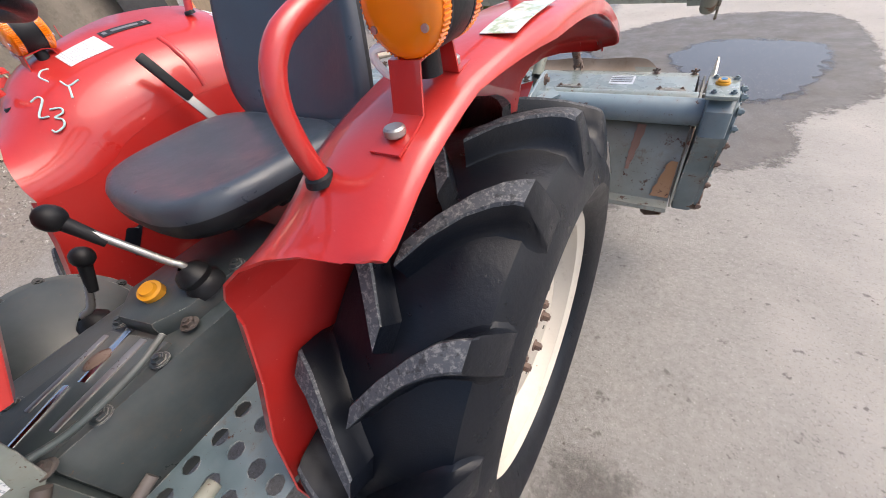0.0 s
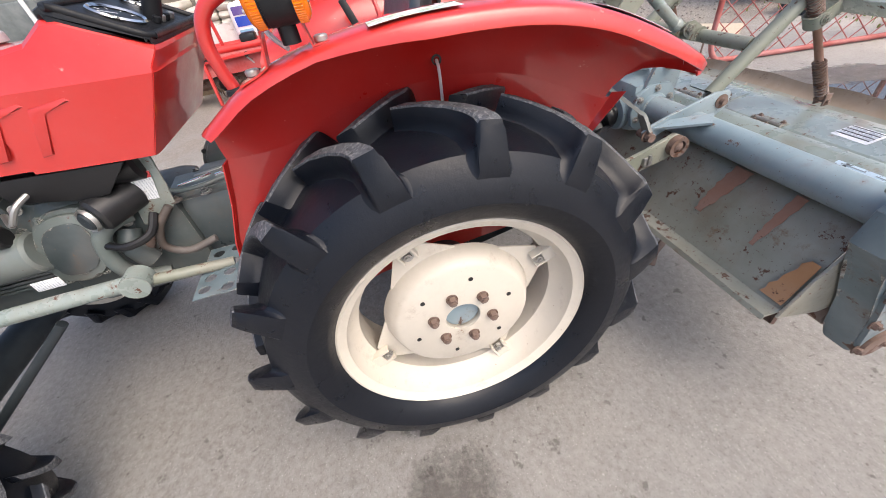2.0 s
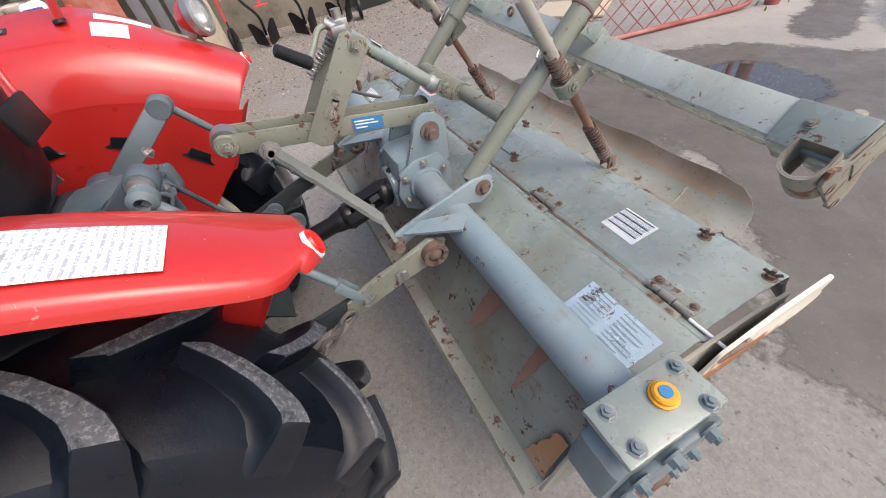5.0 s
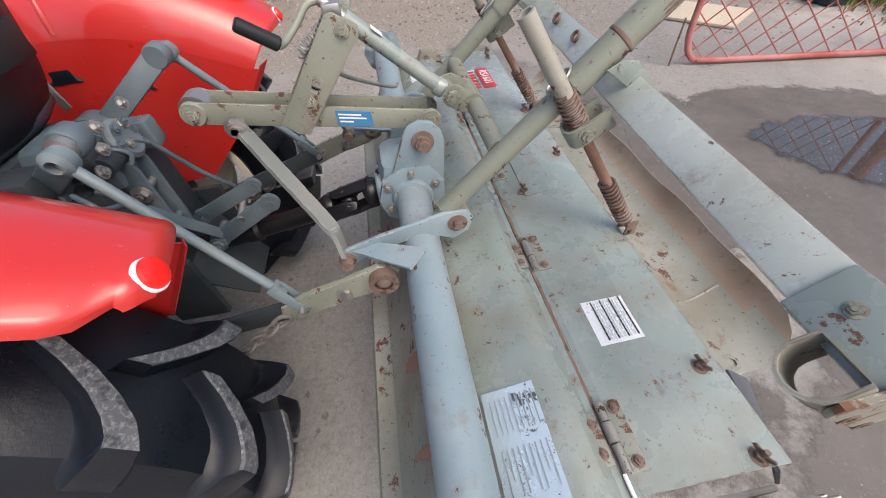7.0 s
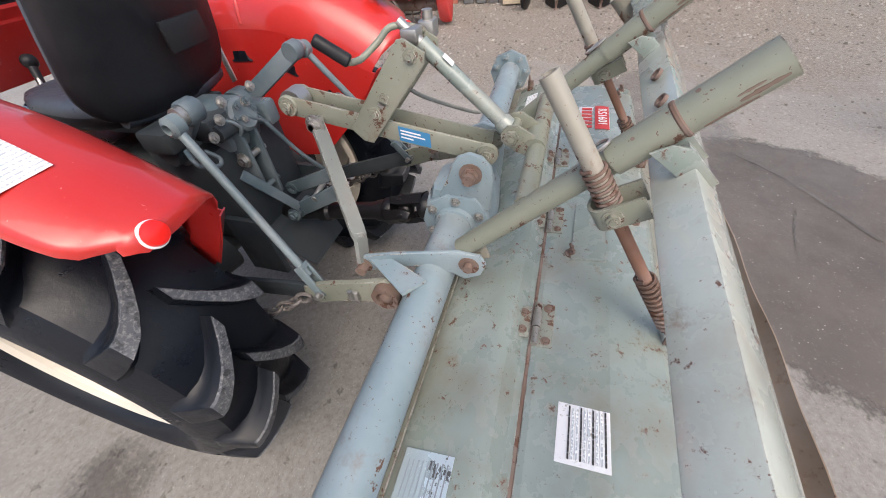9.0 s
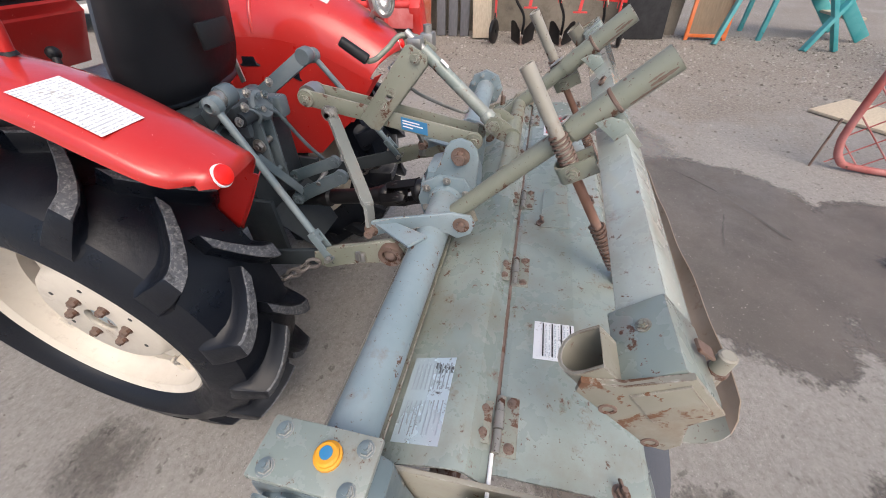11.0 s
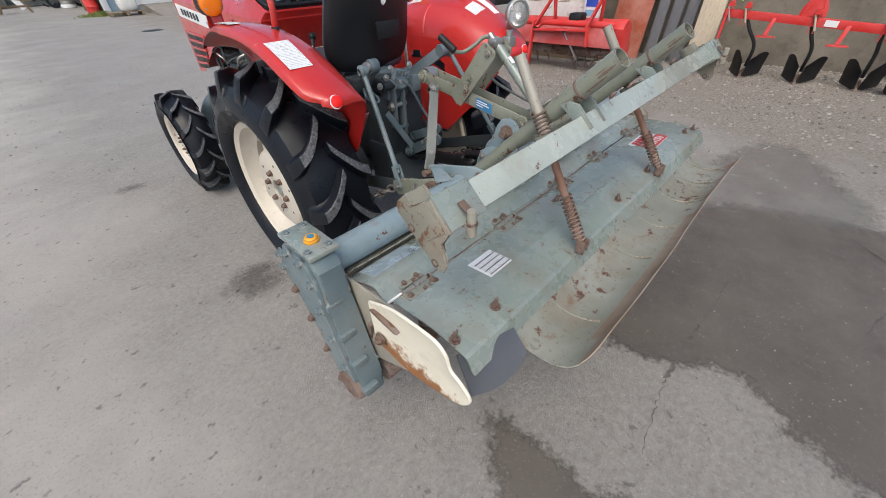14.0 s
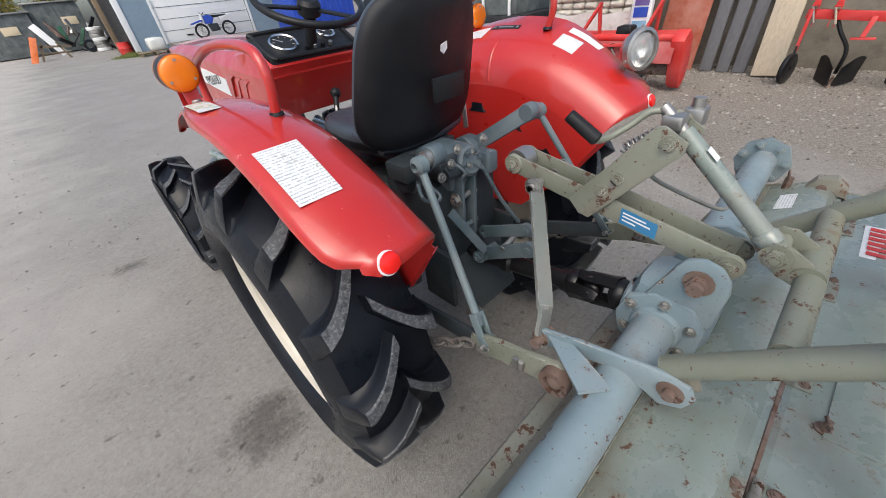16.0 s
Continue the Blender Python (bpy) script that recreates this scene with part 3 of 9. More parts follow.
    def carcass(f):
        for (f0, r0), (f1, r1) in zip(outer, outer[1:]):
            if f <= f1:
                return r0 + (r1 - r0) * max(0.0, f - f0) / (f1 - f0)
        return r1
    steps = [(-0.06, 0.001, 0.0, 1.1, 1.7), (0.2, 0.0, 0.10, 1.12, 1.8), (0.48, 0.0, 0.19, 1.18, 2.0), (0.72, 0.002, 0.245, 1.24, 2.4), (0.90, 0.005, 0.27, 1.3, 2.9), (1.0, 0.011, 0.28, 1.34, 3.2), (1.04, 0.022, 0.284, 1.42, 3.3), (1.10, 0.048, 0.289, 1.55, 3.3), (1.16, 0.076, 0.293, 1.7, 3.0), (1.21, 0.102, 0.296, 1.7, 2.5)]
    kk = 0.545 / R * half / 0.138
    k = lug_h / 0.048
    for side2 in (-1, 1):
        for i in range(lugs):
            th = 2 * math.pi * (i + (0.5 if side2 * side < 0 else 0.0)) / lugs + radians(4.5)
            bm = B()
            rows = []
            for f, dt, da, wm, wb in steps:
                wt = 0.0178 * (R / 0.545) ** 0.5 * (half / 0.138) ** 0.5
                rb = carcass(f) - 0.005
                rt = max(R - dt * (R - carcass(1.21)) / 0.118 + rng.uniform(-0.002, 0.001), rb + 0.003)
                ang = th - da * kk
                row = []
                flank = [(0.0, wb), (0.06, wm + (wb - wm) * 0.62), (0.2, wm + (wb - wm) * 0.30), (0.45, wm + (wb - wm) * 0.12), (0.92, wm), (1.0, wm * 0.86)]
                for q, w, way in [(q, w, -1) for q, w in flank] + [(q, w, 1) for q, w in flank[::-1]]:
                    r = rb + (rt - rb) * q
                    a = ang + way * (w * wt + rng.uniform(-0.0012, 0.0012)) / r
                    row.append(bm.verts.new((x0 + side2 * half * f, y0 + r * math.sin(a), max(0.004, z0 + r * math.cos(a)))))
                rows.append(row)
            for q, (a, c) in enumerate(zip(rows, rows[1:])):
                for j in range(11):
                    fc = bm.faces.new((a[j], a[j + 1], c[j + 1], c[j]))
                    if 4 <= j <= 6 and q < 5:
                        fc.material_index = 1
            bm.faces.new(rows[0])
            bm.faces.new(rows[-1][::-1])
            part("tread_lug", bm, [M_RUBBER, M_LUG], hubw, sharp=34)
    return hubw


WY, WZ = 0.02, 0.53
wheel(-1, (-0.492, WY, WZ), "rear_wheel", 0.548, 0.327, 0.126, 15, 0.048, -0.578, -0.615)
wheel(1, (2 * CX + 0.492, WY, WZ), "rear_wheel", 0.548, 0.327, 0.126, 15, 0.048, 2 * CX + 0.578, 2 * CX + 0.615)
wheel(-1, (-0.535, 1.625, 0.36), "front_wheel", 0.373, 0.222, 0.085, 14, 0.028, -0.598, -0.625)
wheel(1, (2 * CX + 0.535, 1.625, 0.36), "front_wheel", 0.373, 0.222, 0.085, 14, 0.028, 2 * CX + 0.598, 2 * CX + 0.625)

# fenders: a top that rolls into the inner wall
FTOP = [(0.398, 1.104), (0.365, 1.127), (0.29, 1.17), (0.18, 1.201), (0.05, 1.217), (-0.08, 1.216), (-0.2, 1.202), (-0.31, 1.172), (-0.42, 1.122), (-0.497, 1.078), (-0.554, 1.043)]


def smooth(f):
    f = min(1.0, max(0.0, f))
    return f * f * (3 - 2 * f)


def along(f, table):
    for (a, c), (b, d) in zip(table, table[1:]):
        if f <= b:
            return c + (d - c) * max(0.0, f - a) / (b - a)
    return table[-1][1]


def swell(u, y):
    """How far the right fender stands above the left one, u in from its wall."""
    return 0.05 * smooth((y + 0.46) / 0.28) * smooth((0.42 - y) / 0.18) * along(u, ((0.05, 0.0), (0.09, 0.03), (0.135, 0.15), (0.185, 0.5), (0.242, 1.0)))


ROLL = ((0.0, -0.15), (0.004, -0.112), (0.02, -0.07), (0.05, -0.033), (0.09, -0.010), (0.135, 0.001), (0.185, 0.003), (0.242, -0.002), (0.25, -0.008))


def fender(side):
    sx = -side

    def X(u):
        x = -0.345 - u
        return x if side < 0 else 2 * CX - x
    line = curve_points([(0, y, z) for y, z in FTOP], 3)
    rows = []
    n = len(line)
    for i, p in enumerate(line):
        t = (line[min(i + 1, n - 1)] - line[max(i - 1, 0)]).normalized()
        nrm = V((0, -t.z, t.y)) if t.y > 0 else V((0, t.z, -t.y))
        f = i / (n - 1)
        tip = max(0.0, (f - 0.8) / 0.2)
        nose = max(0.0, (0.12 - f) / 0.12)
        front = min(1.0, max(0.0, p.y / 0.18))
        wide = 0.25 - 0.014 * tip ** 2 - 0.035 * tip ** 9 - 0.027 * front - 0.02 * nose ** 2
        row = []
        for k, (u, h) in enumerate(((0.0, -0.15), (0.004, -0.112), (0.02, -0.07), (0.05, -0.033), (0.09, -0.010), (0.135, 0.001), (0.185, 0.003), (wide - 0.008, -0.002), (wide, -0.008), (wide + 0.002, -0.028 + 0.006 * tip + 0.014 * front))):
            q = p + nrm * h * (1 - 0.1 * tip)
            if nose:
                e = V((0, *((0.445, 1.0), (0.446, 1.03), (0.440, 1.058), (0.428, 1.082), (0.412, 1.098), (0.400, 1.108), (0.393, 1.112), (0.386, 1.116), (0.379, 1.118), (0.373, 1.112))[k]))
                q = q.lerp(e, nose)
            row.append(V((X(u), q.y, q.z + (swell(u, q.y) if side > 0 else 0.0))))
        rows.append(row)
    # the tail turns down into a short rounded lip
    tail = rows[-1]
    for dy, dz in ((-0.008, -0.004), (-0.014, -0.012), (-0.0165, -0.024), (-0.016, -0.035)):
        rows.append([p + V((0, dy * g, dz * g)) for p, g in zip(tail, (0.0, 0.05, 0.2, 0.5, 0.8, 1.0, 1.0, 0.75, 0.55, 0.3))])
    bm = B()
    sheet(bm, rows, 0.0035)
    fen = part("fender", bm, M_RED, tractor, "red sheet-metal rear fender", sharp=50)
    # inner wall below the roll
    top = [(r[0].y, r[0].z) for r in rows[:n]]
    wall = [(0.445, 1.0), (0.475, 0.90), (0.515, 0.80), (0.545, 0.66), (0.545, 0.52), (0.50, 0.47), (0.2, 0.56), (-0.2, 0.60), (-0.33, 0.72), (-0.372, 0.755), (-0.44, 0.85), (-0.50, 0.93)]
    poly = [(y, z) for y, z in top[:-1]][::-1] + wall[1:]
    bm = B()
    prism(bm, [(X(0.0), y, z) for y, z in poly], (0.0036, 0, 0))
    part("fender_wall", bm, M_RED, fen)
    # rear flap that closes the tail on the inner side
    bm = B()
    sheet(bm, [[V((X(0.0), -0.507, 0.94)), V((X(0.0), -0.44, 0.85)), V((X(0.0), -0.372, 0.755))], [V((X(0.03), -0.525, 0.945)), V((X(0.012), -0.455, 0.85)), V((X(0.004), -0.385, 0.755))]], 0.003)
    part("fender_edge", bm, M_RED, fen)
    # front flange
    bm = B()
    sheet(bm, [[V((X(0.0), y, z)), V((X(0.022), y + 0.006, z - 0.002))] for y, z in wall[:6]], 0.003)
    part("fender_flange", bm, M_RED, fen)
    if side > 0:
        bm = B()
        sweep(bm, curve_points([(X(0.003), -0.027, 1.082), (X(0.014), -0.028, 1.132), (X(0.04), -0.023, 1.174), (X(0.083), -0.02, 1.203)], 5), 0.0085, 10)
        part("rib", bm, M_RED, fen)
    # tail reflector
    bm = B()
    at = V((X(0.164), -0.5715, 1.0265))
    lathe(bm, [(0.0, 0.003), (0.0213, 0.003), (0.022, 0.0015), (0.022, -0.004)], at, (0, -1, 0.3), 28)
    part("reflector_rim", bm, M_WHITE, fen, "pale reflector ring")
    bm = B()
    lathe(bm, [(0.0, 0.011), (0.012, 0.0105), (0.018, 0.008), (0.0207, 0.0015)], at + V((sx * 0.0016, 0, 0.0004)), (0, -1, 0.3), 28)
    part("reflector", bm, M_REDLENS, fen, "round red tail reflector")
    # grab rail
    bm = B()
    up = 0.028 if side > 0 else 0.0
    rail = [(-0.176, 1.205), (-0.196, 1.27), (-0.18, 1.315), (-0.12, 1.332), (0.02, 1.334), (0.16, 1.318), (0.28, 1.289), (0.322, 1.268), (0.339, 1.232), (0.338, 1.19), (0.33, 1.152)]
    sweep(bm, curve_points([(X(0.118 + 1.5 * up), y, z + up) for y, z in rail], 4), 0.0112, 14)
    part("grab_rail", bm, M_REDF, fen, "worn red tubular grab rail")
    for y, z in ((-0.176, 1.207), (0.331, 1.153)):
        bm = B()
        lathe(bm, [(0.0112, 0.005), (0.0145, 0.003), (0.0165, -0.004)], (X(0.118 + 1.5 * up), y, z + up * (y < 0)), (0, 0.1, 1), 20)
        part("rail_grommet", bm, M_PLASTIC, fen, "black rubber grommet")
    # turn signal on a bent bracket
    bx = X(0.185)
    bm = B()
    sheet(bm, [[V((bx + d, y, z)) for d in (-0.018, 0.018)] for y, z in ((0.30, 1.172), (0.268, 1.182), (0.252, 1.19), (0.242, 1.236), (0.2, 1.242), (0.182, 1.238), (0.176, 1.206), (0.15, 1.208))], 0.003)
    part("signal_bracket", bm, M_RED, fen)
    for y, z in ((0.278, 1.184), (0.162, 1.211)):
        bm = B()
        cyl(bm, (bx, y, z - 0.004), (bx, y, z + 0.006), 0.011, seg=14, bevel=0.002)
        part("bracket_bolt", bm, M_STEEL, fen, "steel cross-head bolt")
    bm = B()
    cyl(bm, (bx, 0.205, 1.212), (bx, 0.205, 1.25), 0.014, seg=14)
    part("signal_post", bm, M_PLASTIC, fen)
    mid = V((bx - sx * 0.006, 0.205, 1.279))
    bm = B()
    lathe(bm, [(0.0, -0.021), (0.0415, -0.021), (0.0432, -0.018), (0.0432, 0.018), (0.0415, 0.021), (0.0, 0.021)], mid, (0, 1, 0), 40)
    sig = part("turn_signal", bm, M_PLASTIC, fen, "round amber turn signal with a black band")
    for s in (-1, 1):
        bm = B()
        lathe(bm, [(0.0, 0.0440), (0.012, 0.0443), (0.026, 0.0438), (0.036, 0.0415), (0.0405, 0.038), (0.0425, 0.034), (0.0425, 0.021)], mid, (0, s, 0), 48)
        ring = [[bm.verts.new(mid + V((r * math.cos(a), s * d, r * math.sin(a)))) for r, a in ((0.0438 if k % 4 < 2 else 0.0421, 2 * math.pi * k / 256) for k in range(256))] for d in (0.0235, 0.0355)]
        for k in range(256):
            bm.faces.new((ring[0][k], ring[0][k - 1], ring[1][k - 1], ring[1][k]))
        part("amber_lens", bm, M_AMBER, sig, "ribbed amber lens")
        bm = B()
        lathe(bm, [(0.0405, 0.0195), (0.0432, 0.0195), (0.0432, 0.0225), (0.0405, 0.0225)], mid, (0, s, 0), 40, True)
        part("lens_seal", bm, M_RUBBER, sig)
        for i in range(3):
            a = radians(90 + 120 * i)
            bm = B()
            cyl(bm, mid + V((0.0313 * math.cos(a), s * 0.04, 0.0313 * math.sin(a))), mid + V((0.0313 * math.cos(a), s * 0.0448, 0.0313 * math.sin(a))), 0.0034, seg=10)
            part("lens_screw", bm, M_STEEL, sig)
    bm = B()
    sweep(bm, curve_points([(bx + 0.01, 0.215, 1.205), (bx + 0.03, 0.235, 1.222), (bx + 0.032, 0.245, 1.245), (bx + 0.012, 0.235, 1.248)], 5), 0.004, 8)
    part("signal_wire", bm, M_WHITE, fen, "white cable")
    return fen


fen_l = fender(-1)
fen_r = fender(1)


def patch(name, corners, material, parent, label, lift=0.002):
    """A thin sticker over four corners, in order round it."""
    a, b, c, d = (V(p) for p in corners)
    n = (b - a).cross(d - a).normalized()
    if n.z < 0:
        n = -n
    rows = [[a.lerp(d, t).lerp(b.lerp(c, t), s) + n * lift for s in (0, 0.5, 1)] for t in (0, 0.5, 1)]
    bm = B()
    sheet(bm, rows, 0.0008)
    return part(name, bm, material, parent, label)


def fender_z(y):
    line = sorted(FTOP)
    for (y0, z0), (y1, z1) in zip(line, line[1:]):
        if y0 <= y <= y1:
            s = (y - y0) / (y1 - y0)
            return z0 + (z1 - z0) * s + 0.006 * s * (1 - s)
    return line[-1][1]


def fender_top(x, y):
    """Height of either fender's upper face."""
    u = x - 0.405 if x > 0 else -0.345 - x
    if x < 0:
        return fender_z(y) + 0.003
    return fender_z(y) + along(u, ROLL) + swell(u, y)


def fender_sticker(name, x0, x1, x2, x3, y0, y1, material, fen, label, lift=0.0032):
    """A sticker that follows the fender's top, from y0 back to y1."""
    rows = []
    for i in range(7):
        f = i / 6
        y = y0 + (y1 - y0) * f
        row = []
        for s in (0, 0.25, 0.5, 0.75, 1):
            x = x0 + (x3 - x0) * f + ((x1 + (x2 - x1) * f) - (x0 + (x3 - x0) * f)) * s
            row.append(V((x, y, fender_top(x, y) + lift)))
        rows.append(row)
    bm = B()
    sheet(bm, rows, 0.0008)
    return part(name, bm, material, fen, label)


fender_sticker("warning_label", -0.574, -0.487, -0.489, -0.572, -0.30, -0.440, M_LABEL, fen_l, "white sheet of fine print")
fender_sticker("picture_label", -0.577, -0.53, -0.53, -0.577, 0.09, -0.055, M_PICTURE, fen_l, "faded landscape picture sticker on the fender")
fender_sticker("warning_label", 0.508, 0.573, 0.578, 0.50, -0.235, -0.315, M_LABEL, fen_r, "white warning sticker with fine print")
fender_sticker("white_label", 0.592, 0.622, 0.634, 0.597, -0.245, -0.36, M_WHITE, fen_r, "long white sticker")
fender_sticker("caution_label", 0.512, 0.568, 0.575, 0.505, 0.19, 0.085, M_LABEL, fen_r, "white caution sticker with grey print")
# dark oval plate and chalk figures on the right fender
op = fender_sticker("oval_plate", 0.556, 0.58, 0.58, 0.556, 0.075, -0.055, M_INK, fen_r, "dark oval plate with silver print")
fender_sticker("print_bar", 0.564, 0.572, 0.572, 0.564, 0.045, -0.025, M_STEEL, op, "", 0.0042)
for y in (0.063, -0.043):
    fender_sticker("print_dot", 0.563, 0.573, 0.573, 0.563, y + 0.005, y - 0.005, M_STEEL, op, "", 0.0042)


def chalk(strokes):
    """Brush strokes on the rolled inner side of the right fender."""
    for line in strokes:
        bm = B()
        sweep(bm, curve_points([V((x - 0.001, y, fender_top(x, y) + 0.0025)) for x, y in line], 4), 0.0022, 6)
        part("chalk_mark", bm, M_CHALK, fen_r, "pale green chalk stroke")


chalk([[(0.548, 0.223), (0.556, 0.236), (0.545, 0.250), (0.515, 0.248)], [(0.495, 0.233), (0.476, 0.23), (0.474, 0.205)], [(0.476, 0.23), (0.462, 0.238), (0.452, 0.245)],
       [(0.508, 0.305), (0.502, 0.290), (0.488, 0.288), (0.475, 0.314), (0.468, 0.318), (0.456, 0.306)],
       [(0.463, 0.294), (0.452, 0.278), (0.446, 0.282), (0.449, 0.300), (0.440, 0.292), (0.434, 0.300), (0.437, 0.318), (0.443, 0.322)]])

# wire and hole in the left wheel arch
bm = B()
pipe(bm, (-0.357, -0.051, 1.108), (-0.36, -0.051, 1.108), 0.011, 0.007, 14)
part("cable_hole", bm, M_BLACK, fen_l)
bm = B()
sweep(bm, curve_points([(-0.358, -0.051, 1.108), (-0.375, -0.05, 1.09), (-0.378, -0.048, 1.03), (-0.37, -0.05, 0.99)], 5), 0.0035, 8)
part("cable", bm, M_WHITE, fen_l, "white cable")

# work lamp on the right fender
bm = B()
at = V((0.588, -0.50, 1.17))
way = V((-0.45, -1, 0.1)).normalized()
lathe(bm, [(0.0, -0.065), (0.025, -0.06), (0.043, -0.04), (0.055, -0.012), (0.057, 0.004), (0.052, 0.008)], at, way, 32)
lamp = part("work_lamp", bm, M_RED, tractor, "round work lamp in a red shell")
bm = B()
lathe(bm, [(0.0, 0.018), (0.026, 0.016), (0.044, 0.011), (0.05, 0.006)], at, way, 32)
part("lamp_glass", bm, M_GLASS, lamp)
bm = B()
lathe(bm, [(0.0, -0.03), (0.026, -0.022), (0.049, 0.002)], at, way, 28)
part("reflector_bowl", bm, M_CHROME, lamp)
bm = B()
lathe(bm, [(0.057, -0.012), (0.062, -0.008), (0.061, 0.012), (0.052, 0.016), (0.05, 0.008)], at, way, 32, True)
part("lamp_ring", bm, M_STEEL, lamp, "dull metal lamp ring")
for k in range(3):
    bm = B()
    w, u, v = frame_of(way)
    q = at + (u * math.cos(k * 2.1 + 0.5) + v * math.sin(k * 2.1 + 0.5)) * 0.062
    hexbolt(bm, q, q - at, 0.005, 0.004)
    part("ring_screw", bm, M_STEEL, lamp)
bm = B()
bar(bm, (0.60, -0.45, 1.11), (0.595, -0.465, 1.135), 0.03, 0.02, (0, 1, 0))
part("lamp_foot", bm, M_STEEL, lamp)

# seat
SX = 0.045


def pad(mid, ux, uy, hx, hy, profile, power, taper=0.0, cup=0.0):
    """An upholstered pad: a rounded outline, lofted over (share, height) rings."""
    bm = B()
    mid, ux, uy = V(mid), V(ux).normalized(), V(uy).normalized()
    up = ux.cross(uy)
    n = 48
    rings = []
    for r, h in profile:
        ring = []
        for k in range(n):
            t = 2 * math.pi * k / n
            a = math.copysign(abs(math.cos(t)) ** (2 / power), math.cos(t)) * r
            b = math.copysign(abs(math.sin(t)) ** (2 / power), math.sin(t)) * r
            ring.append(bm.verts.new(mid + ux * a * hx * (1 + taper * b) + uy * b * hy + up * (h + cup * a * a)))
        rings.append(ring)
    for p, q in zip(rings, rings[1:]):
        for k in range(n):
            bm.faces.new((p[k], p[(k + 1) % n], q[(k + 1) % n], q[k]))
    bm.faces.new(rings[0])
    bm.faces.new(rings[-1][::-1])
    bmesh.ops.recalc_face_normals(bm, faces=bm.faces)
    # Upper or front faces get the greyer vinyl that holds the sky sheen.
    for fc in bm.faces:
        if fc.normal.dot(up) > 0.1:
            fc.material_index = 1
    return bm


PAD = [(0.05, 0.0), (0.3, 0.002), (0.55, 0.007), (0.75, 0.013), (0.87, 0.016), (0.94, 0.012), (0.985, -0.002), (1.0, -0.022), (0.985, -0.045), (0.93, -0.062), (0.7, -0.066), (0.05, -0.066)]
bm = pad((SX + 0.018, 0.18, 1.02), (1, 0, 0), (0, 1, 0.02), 0.226, 0.205, PAD, 3.4, -0.10, 0.012)
seat = part("seat", bm, [M_VINYL, M_SEAT], tractor, "black bucket seat, grey vinyl cushion with sky sheen painted in", sharp=80)
BACK = [(0.05, 0.0), (0.4, 0.002), (0.7, 0.006), (0.88, 0.008), (0.95, 0.004), (0.99, -0.008), (1.0, -0.022), (0.985, -0.036), (0.93, -0.044), (0.7, -0.046), (0.05, -0.046)]
bm = pad((SX - 0.012, -0.083, 1.19), (-1, 0, 0), (0, -0.115, 0.415), 0.232, 0.226, BACK, 3.6, -0.11, 0.04)
part("backrest", bm, [M_VINYL, M_SEAT], seat, "grey vinyl backrest with sky sheen painted in, black behind", sharp=80)
bm = B()
sweep(bm, curve_points([(SX - 0.17, -0.02, 1.0), (SX - 0.08, -0.035, 0.99), (SX + 0.08, -0.035, 0.99), (SX + 0.17, -0.02, 1.0)], 5), 0.034, 12)
part("seat_fold", bm, M_SEAT, seat)
bm = B()
prism(bm, [(SX - 0.012, -0.177, 1.262), (SX + 0.012, -0.176, 1.268), (SX + 0.013, -0.174, 1.25), (SX, -0.172, 1.238), (SX - 0.011, -0.173, 1.246)], (0, 0.003, 0))
part("seat_emblem", bm, M_WHITE, seat, "small white emblem")
bm = B()
box(bm, (SX + 0.02, -0.161, 1.145), (0.13, 0.012, 0.07), None, 0.004)
part("document_pocket", bm, M_PLASTIC, seat)
bm = B()
box(bm, (SX, 0.05, 0.935), (0.22, 0.26, 0.045), None, 0.006)
box(bm, (SX, -0.06, 0.86), (0.10, 0.08, 0.12), None, 0.008)
part("seat_bracket", bm, M_CAST, seat)

# hood, cowl and dash
bm = B()
rows = []
for y, zt, zb, hw in ((0.66, 1.262, 1.0, 0.215), (0.78, 1.25, 1.015, 0.22), (1.05, 1.25, 1.035, 0.225), (1.45, 1.262, 0.98, 0.225), (1.85, 1.27, 0.78, 0.225), (1.99, 1.262, 0.76, 0.22), (2.04, 1.225, 0.76, 0.205)):
    row = []
    fold = (1.176 + 0.05 * (y - 0.61) - zb) / (zt - zb)
    for s, h in ((-1, 0.0), (-1, 0.45), (-1, fold), (-0.985, fold + 0.01), (-0.9, 0.6 + 0.4 * fold), (-0.82, 0.995), (-0.4, 1.02), (0, 1.03), (0.4, 1.02), (0.82, 0.995), (0.9, 0.6 + 0.4 * fold), (0.985, fold + 0.01), (1, fold), (1, 0.45), (1, 0.0)):
        row.append(V((CX + s * hw, y, zb + (zt - zb) * h)))
    rows.append(row)
sheet(bm, rows, 0.004)
hood = part("hood", bm, M_REDF, tractor, "red tractor hood", sharp=11)
bm = B()
box(bm, (CX, 2.035, 0.99), (0.40, 0.02, 0.44), None, 0.008)
part("front_grille", bm, M_REDOLD, hood)
